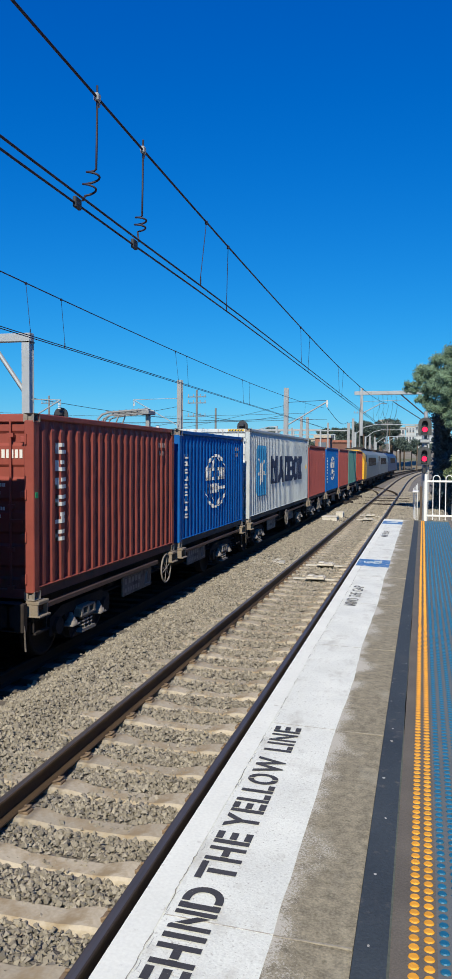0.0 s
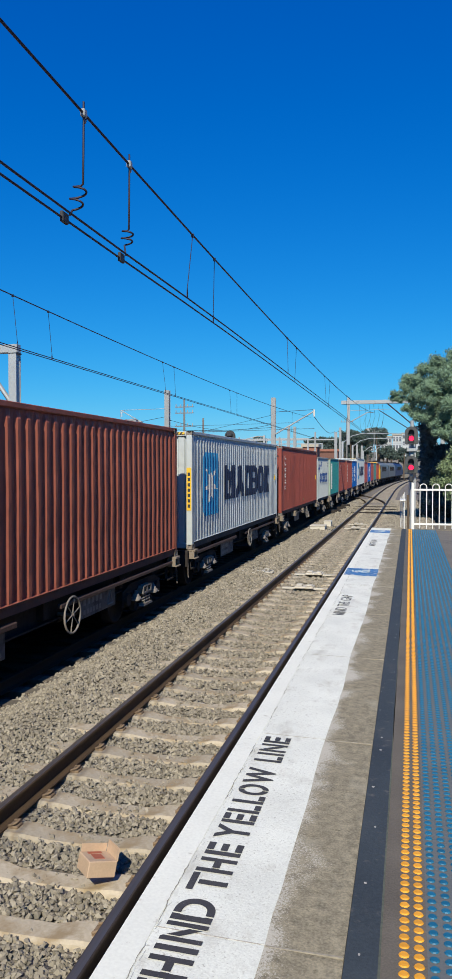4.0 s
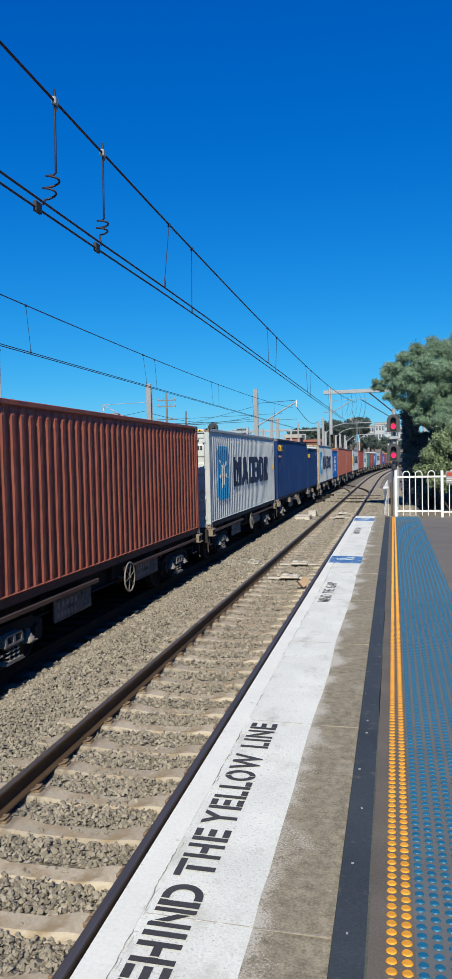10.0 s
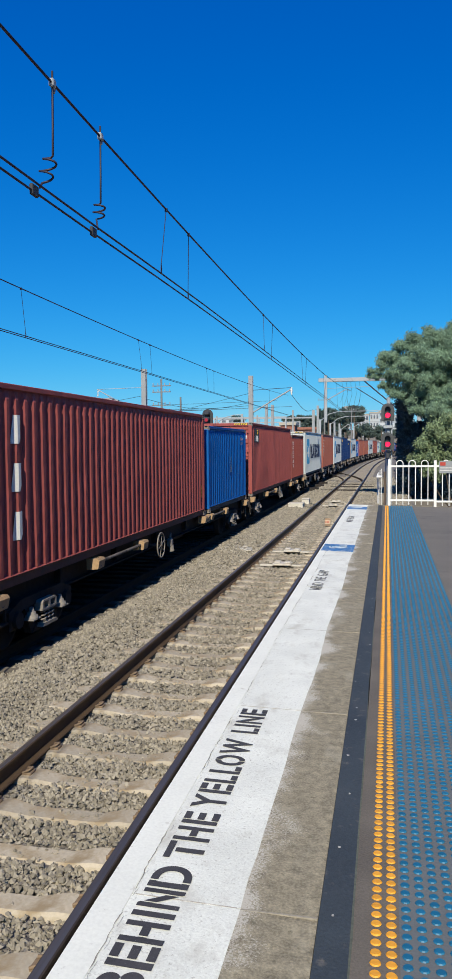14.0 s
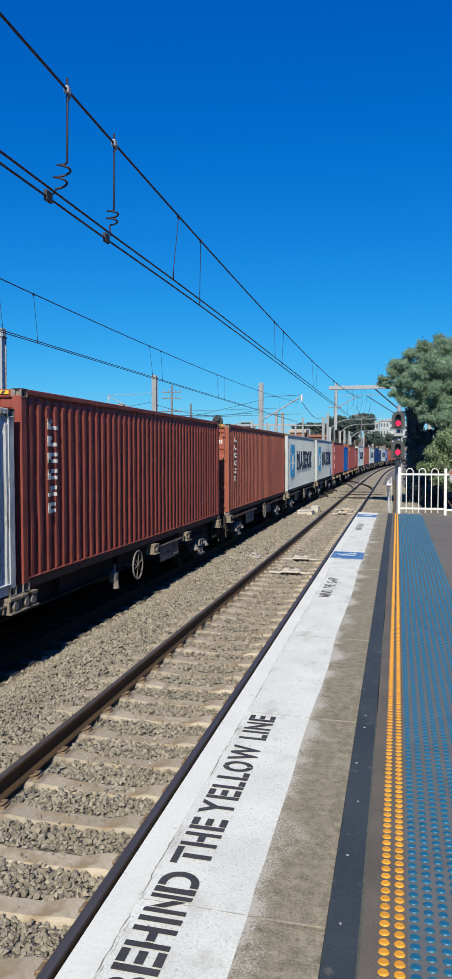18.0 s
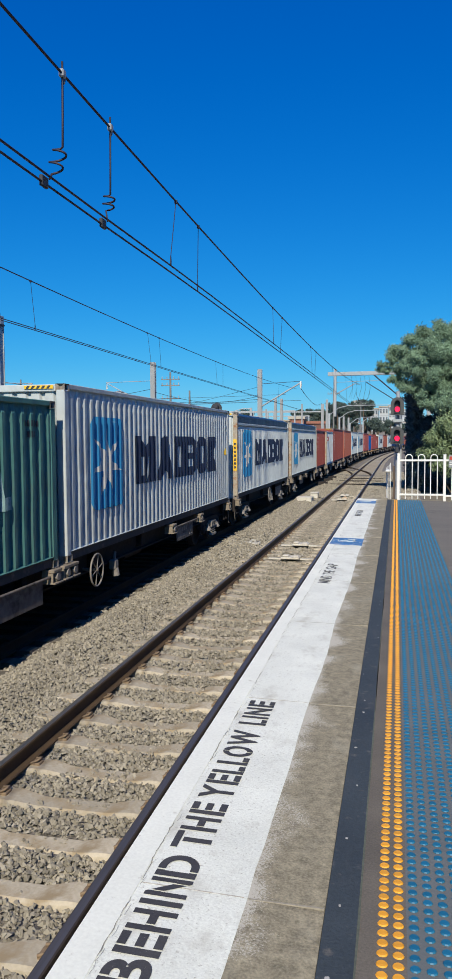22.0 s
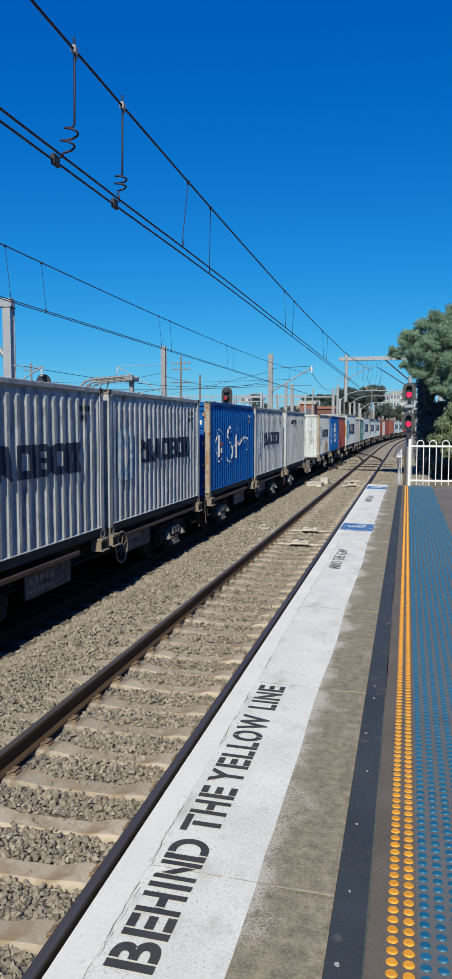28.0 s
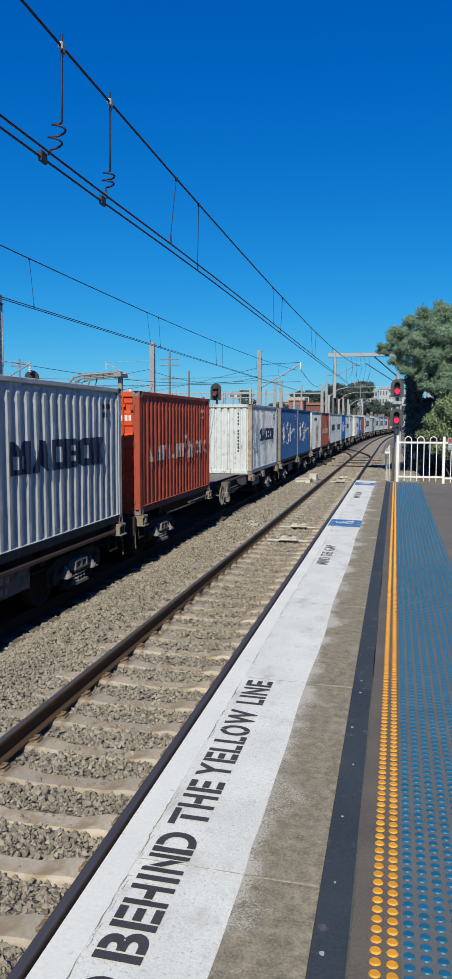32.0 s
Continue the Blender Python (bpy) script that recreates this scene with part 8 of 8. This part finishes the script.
# the crown: lobes that climb from the thin drooping tip beside the signal to the broad top
BIG = [(-0.50, 33.0, 4.62, 0.34), (-0.30, 32.9, 5.05, 0.34), (-0.08, 33.0, 5.45, 0.40), (0.25, 32.9, 4.45, 0.46), (0.40, 32.9, 5.30, 0.55), (0.75, 32.8, 5.85, 0.52), (1.25, 32.8, 6.25, 0.58), (0.8, 32.6, 4.85, 0.6), (1.3, 32.4, 5.3, 0.7),
       (1.95, 32.6, 6.35, 0.62), (2.6, 32.5, 6.4, 0.72), (1.9, 32.2, 5.55, 0.8), (0.62, 32.7, 3.80, 0.42), (1.25, 32.3, 4.25, 0.62), (1.95, 32.0, 4.65, 0.8), (1.35, 32.4, 3.45, 0.5), (2.1, 32.0, 3.75, 0.66), (2.8, 32.0, 4.6, 0.9),
       (2.8, 32.2, 5.6, 0.9), (2.9, 32.0, 3.4, 0.7), (3.5, 32.2, 6.3, 1.0), (3.7, 32.0, 5.0, 1.1), (4.6, 32.4, 6.4, 1.2), (4.7, 32.2, 4.4, 1.2), (5.6, 32.6, 5.6, 1.4), (6.6, 33.0, 6.2, 1.5), (1.2, 34.0, 5.3, 0.8), (2.4, 34.2, 5.6, 1.0), (4.0, 34.4, 6.0, 1.2), (2.0, 34.0, 4.3, 0.9), (3.4, 34.2, 4.4, 1.0), (0.6, 33.6, 4.7, 0.5)]
BIG += [(1.9, 31.8, 3.0, 0.5), (2.6, 31.6, 2.7, 0.6), (3.3, 31.6, 2.5, 0.7), (1.2, 32.2, 3.0, 0.35), (-0.02, 33.0, 4.1, 0.33), (0.25, 33.0, 3.85, 0.33), (0.12, 33.1, 4.4, 0.3)]
BACK = 1.26  # the tree stands well behind the fence


def set_back(x, y, z, r, base):
    return (x * BACK - base[0], (y + 0.1) * BACK - 0.1 - base[1], 1.6 + (z - 1.6) * BACK - base[2], r * BACK)


big = [set_back(x, y, z if z < 4.6 else 4.6 + (z - 4.6) * 0.76, r, (6.0, 43.4, -1.5)) for x, y, z, r in BIG]
crown = tree(6.0, 43.4, -1.5, "large dark grey-green tree with a dense drooping crown", 5.2, 0.42, big, 10, 0.06, M_LEAF, 21, limbs=0)
tagged(part("foliage", leaves(lobes(big, 5, 8, (0.42, 0.68)), 330000, 0.094, 21, shell=0.2, slim=(0.10, 0.17)), M_LEAF, crown, "feathery grey-green foliage"), kind="stuff")
low = [(1.30, 28.3, 0.75, 0.42), (1.65, 28.2, 1.15, 0.5), (2.05, 28.4, 1.6, 0.62), (2.6, 28.3, 1.9, 0.75), (3.3, 28.5, 2.2, 0.9), (1.6, 28.0, 0.4, 0.5), (2.2, 27.9, 0.9, 0.65), (3.0, 28.0, 1.2, 0.8), (1.4, 28.0, -0.2, 0.5), (2.2, 27.8, 0.1, 0.7), (3.2, 27.9, 0.3, 0.9), (4.2, 28.4, 1.6, 1.0)]
low = [(x - 2.6, y - 28.5, z + 1.65, r * 1.08) for x, y, z, r in low if z > 0.35]
shrub = tree(2.4, 28.5, -1.4, "yellow-green shrub behind the platform fence", 0.9, 0.09, low, 10, 0.06, M_LEAF2, 22)
tagged(part("foliage", leaves(lobes(low, 6, 8, (0.4, 0.62)), 60000, 0.05, 22, shell=0.2), M_LEAF2, shrub, "bright yellow-green leaves"), kind="stuff")
# mass under the crown; the dark leaf colour stands for shade there
dk = [(0.95 + rng.random() ** 1.2 * 6.5, rng.uniform(36.6, 38.2), rng.uniform(-1.0, 4.3), rng.uniform(0.4, 0.6)) for _ in range(150)]
dk += [(0.75 + 0.35 * k + 0.15 * rng.random(), rng.uniform(33.6, 34.6), 3.35 + 0.5 * rng.random(), 0.5) for k in range(14)]
dk += [(0.82 + 0.12 * rng.random(), 37.0, -1.0 + 0.32 * k, 0.42) for k in range(16)]
dk += [(0.60 + 0.12 * rng.random(), 36.6, -1.2 + 0.2 * k, 0.24) for k in range(24)]
dk = [set_back(x, y, z, r, (5.5, 46.6, -1.5)) for x, y, z, r in dk]
tree(5.5, 46.6, -1.5, "ivy-clad undergrowth beneath the large tree, shade in its leaf colour", 2.0, 0.2, dk, 110000, 0.107, M_LEAFSHADE, 23, limbs=1)
thin = [(rng.uniform(-0.6, 2.4), rng.uniform(-0.4, 0.4), rng.uniform(0.0, 1.2), 0.4) for _ in range(10)]
tree(0.9, 22.0, -1.4, "low tangled weeds behind the fence", 0.4, 0.03, thin, 5000, 0.05, M_LEAF, 24)
wall = thing("dark_screen_wall", "dark brick wall behind the trees", "wall", "", (0, 0, 0))
part("wall", Geo().box(2.0, 30, 52.0, 52.3, -1.6, 1.6), material("dark_brown_brick", (0.09, 0.07, 0.06), 0.9, vary=0.3), wall)
woods = []
wr = random.Random(31)
for k in range(70):
    x = wr.uniform(14, 160)
    woods.append((x, wr.uniform(60, 330), wr.uniform(0.5, 7), wr.uniform(2.5, 5)))
tagged(part("far_woods", leaves(woods, 26000, 0.5, 32), M_LEAF3), "dark green woodland beyond the platform", "trees", kind="stuff")

# ---- distance ----
hill = Geo()
hv, hn = [], 60
for j in range(9):
    for i in range(hn + 1):
        x = -420 + 560 * i / hn
        y = 230 + 40 * j
        rise = (3.5 + 6.5 * (0.5 + 0.5 * math.sin(x * 0.021 + 1.9))) * min(1, j / 3)
        hv.append((x, y, -1.6 + rise + 0.8 * noise.noise((x * 0.03, y * 0.03, 0)) * min(1, j)))
hill.add(hv, [(j * (hn + 1) + i, j * (hn + 1) + i + 1, (j + 1) * (hn + 1) + i + 1, (j + 1) * (hn + 1) + i) for j in range(8) for i in range(hn)])
tagged(part("far_hillside", hill, M_EARTH), "low distant hillside with scrub", "hill", kind="structure")


def far_tree(x, y, z, r, seed):
    rr = random.Random(seed)
    cl = [(rr.uniform(-r, r) * 0.7, rr.uniform(-r, r) * 0.5, r * rr.uniform(0.7, 1.7), r * rr.uniform(0.35, 0.6)) for _ in range(9)]
    t = thing("tree", "distant dark green tree on the hillside", "tree", "distant trees", (x, y, z))
    part("trunk", Geo().tube([(0, 0, -9), (0, 0, r * 1.2)], r * 0.07, 6), M_BARK, t)
    part("crown", leaves(cl, 1500, r * 0.10, seed, shell=0.4), M_LEAF3, t)


ft = random.Random(77)
STRETCHES = [(-0.42, -0.235, 7.6, 8), (-0.215, -0.195, 11.6, 3), (-0.19, -0.145, 8.0, 7), (-0.128, -0.094, 10.8, 20), (-0.090, -0.078, 9.0, 4), (-0.082, -0.050, 12.9, 20), (-0.046, -0.037, 13.2, 8), (-0.120, -0.036, 9.2, 18), (-0.034, 0.02, 8.6, 14)]
k = 0
for a0, a1, crown_top, count in STRETCHES:
    for _ in range(count):
        d = ft.uniform(195, 228)
        r = ft.uniform(1.3, 2.6)
        top = crown_top * d / 220 + ft.uniform(-2.2, 0.5)
        far_tree(ft.uniform(a0, a1) * d, d, top - 2.2 * r, r, 100 + k)
        k += 1


def building(x, y, w, d, h, mat_, roof_m, floors, cols, label, z=-1.6, roof="flat"):
    b = thing("building", label, "building", "distant buildings", (x, y, z))
    part("wall", Geo().box(-w / 2, w / 2, 0, d, 0, h), mat_, b)
    if roof == "flat":
        part("roof", Geo().box(-w / 2 - 0.2, w / 2 + 0.2, -0.2, d + 0.2, h, h + 0.35), roof_m, b)
    else:
        part("roof", Geo().prism([(-w / 2 - 0.4, h), (w / 2 + 0.4, h), (0, h + w * 0.22)], -0.3, d + 0.3, lambda a, q, t: (a, t, q)), roof_m, b)
    for i in range(cols):
        for j in range(floors):
            cx = -w / 2 + w * (i + 0.5) / cols
            cz = h * (j + 0.55) / floors
            wn_ = part("window", Geo().box(cx - w / cols * 0.28, cx + w / cols * 0.28, -0.06, 0.02, cz - h / floors * 0.25, cz + h / floors * 0.25), M_GLASSY, b, "dark window")
            part("sill", Geo().box(cx - w / cols * 0.32, cx + w / cols * 0.32, -0.12, 0.0, cz - h / floors * 0.31, cz - h / floors * 0.26), roof_m, wn_)
    return b


M_GLASSY = material("hazy_window_glass", (0.13, 0.15, 0.18), 0.25, vary=0.1, bump=0)
M_PLASTER = material("white_render", (0.48, 0.51, 0.54), 0.8, vary=0.08, fine=3, coarse=0.3)
M_BRICK = material("red_brown_brickwork", (0.30, 0.13, 0.09), 0.9, vary=0.2, fine=6, coarse=0.5)
M_ROOFT = material("terracotta_roof", (0.32, 0.13, 0.08), 0.85, vary=0.2, fine=5)
M_CREAM = material("cream_render", (0.43, 0.38, 0.31), 0.85, vary=0.1, fine=3)
building(-12.9, 100, 1.9, 3, 5.9, M_BRICK, M_CREAM, 2, 1, "small red brick tower with a cream parapet")
building(-11.9, 110, 3.6, 6, 5.5, material("dark_brown_brickwork", (0.17, 0.085, 0.065), 0.9, vary=0.2, fine=6, coarse=0.5), M_BRICK, 1, 2, "low dark brick building with a flat roof")
building(-12.1, 236, 1.7, 6, 6.5, M_PLASTER, M_CREAM, 3, 2, "narrow white tower on the hill", 6.6)
building(-6.9, 232, 3.0, 7, 6.6, M_PLASTER, M_CREAM, 3, 3, "white terraced apartment block on the hill", 4.0)
building(-3.8, 234, 2.6, 7, 7.2, M_PLASTER, M_CREAM, 3, 3, "white apartment block on the hill", 4.0)
building(-0.9, 238, 3.0, 7, 7.8, M_PLASTER, M_CREAM, 4, 3, "tall white apartment block on the hill", 4.0)
building(2.6, 240, 3.4, 7, 6.4, M_PLASTER, M_CREAM, 3, 3, "white apartment block on the hill", 4.0)
building(-20.2, 231, 2.6, 5, 3.0, M_PLASTER, M_ROOFT, 1, 2, "white house among trees", 5.2, "pitched")
building(-25.4, 232, 3.2, 5, 2.6, M_CREAM, M_ROOFT, 1, 3, "cream house among trees", 5.4, "pitched")
building(-47.0, 228, 6.5, 6, 1.4, M_PLASTER, M_CREAM, 1, 3, "low pale flat-roofed building on the hill", 8.4)
building(-33.0, 226, 4.5, 6, 2.2, M_CREAM, M_CREAM, 1, 3, "low cream flat-roofed building on the hill", 5.0)


# ---- movement ----


def along(t):
    """How far the train has gone at t seconds."""
    return sum(c * t ** (k + 1) for k, c in enumerate(TRAVEL))


TRAVEL = (13.6174186, 0.0270958, -0.00166984, 0.0000282163)
CARTON = [  # seconds, x, y, height, turn, tumble
    (0.0, -2.25, 1.2, 0.06, 0, 0), (2.4, -2.22, 2.6, 0.06, 20, 0), (2.9, -2.2, 3.35, 0.14, 40, 25), (3.1, -2.18, 3.75, 0.10, 60, 10), (3.5, -2.13, 4.25, 0.10, 95, -12), (4.2, -2.2, 5.2, 0.12, 150, 20),
    (4.9, -2.3, 6.2, 0.12, 215, 12), (5.5, -2.41, 7.0, 0.10, 290, 0), (6.0, -2.62, 8.05, 0.08, 342, 12), (6.5, -2.70, 9.1, 0.13, 370, 50), (7.0, -2.16, 10.1, 0.12, 400, 120), (7.5, -2.06, 11.0, 0.1, 440, 180),
    (8.0, -2.26, 12.2, 0.12, 480, 240), (8.5, -2.3, 13.5, 0.1, 520, 270), (9.0, -2.24, 14.8, 0.16, 550, 275), (9.5, -2.15, 16.3, 0.12, 610, 330), (10.0, -2.0, 17.0, 0.13, 660, 400), (10.5, -2.03, 17.8, 0.1, 700, 450),
    (11.0, -2.06, 18.4, 0.16, 740, 500), (12.0, -2.38, 20.6, 0.15, 790, 560), (13.0, -2.5, 23.9, 0.1, 850, 630), (14.0, -2.1, 27.7, 0.1, 900, 690), (15.0, -2.3, 31.0, 0.1, 950, 740), (16.5, -2.4, 35.0, 0.08, 990, 760), (18.0, -2.4, 37.0, 0.06, 1000, 770), (32.0, -2.4, 37.0, 0.06, 1000, 770)]


def motions():
    times = [2.0 * k for k in range(17)]
    for ob, mid, lift in MOVERS:
        rows = []
        for t in times:
            x, y, h = on_track(TRACKS["far"], mid + along(t))
            rows.append((t, Matrix.Translation((x, y, RAIL_TOP + FAR_DROP + lift)) @ Matrix.Rotation(h, 4, "Z")))
        walk(ob, rows)
    walk(carton, [(t, pose(x, y, SLEEPER_TOP + z + 0.02, tumble, 0, turn)) for t, x, y, z, turn, tumble in CARTON])


motions()
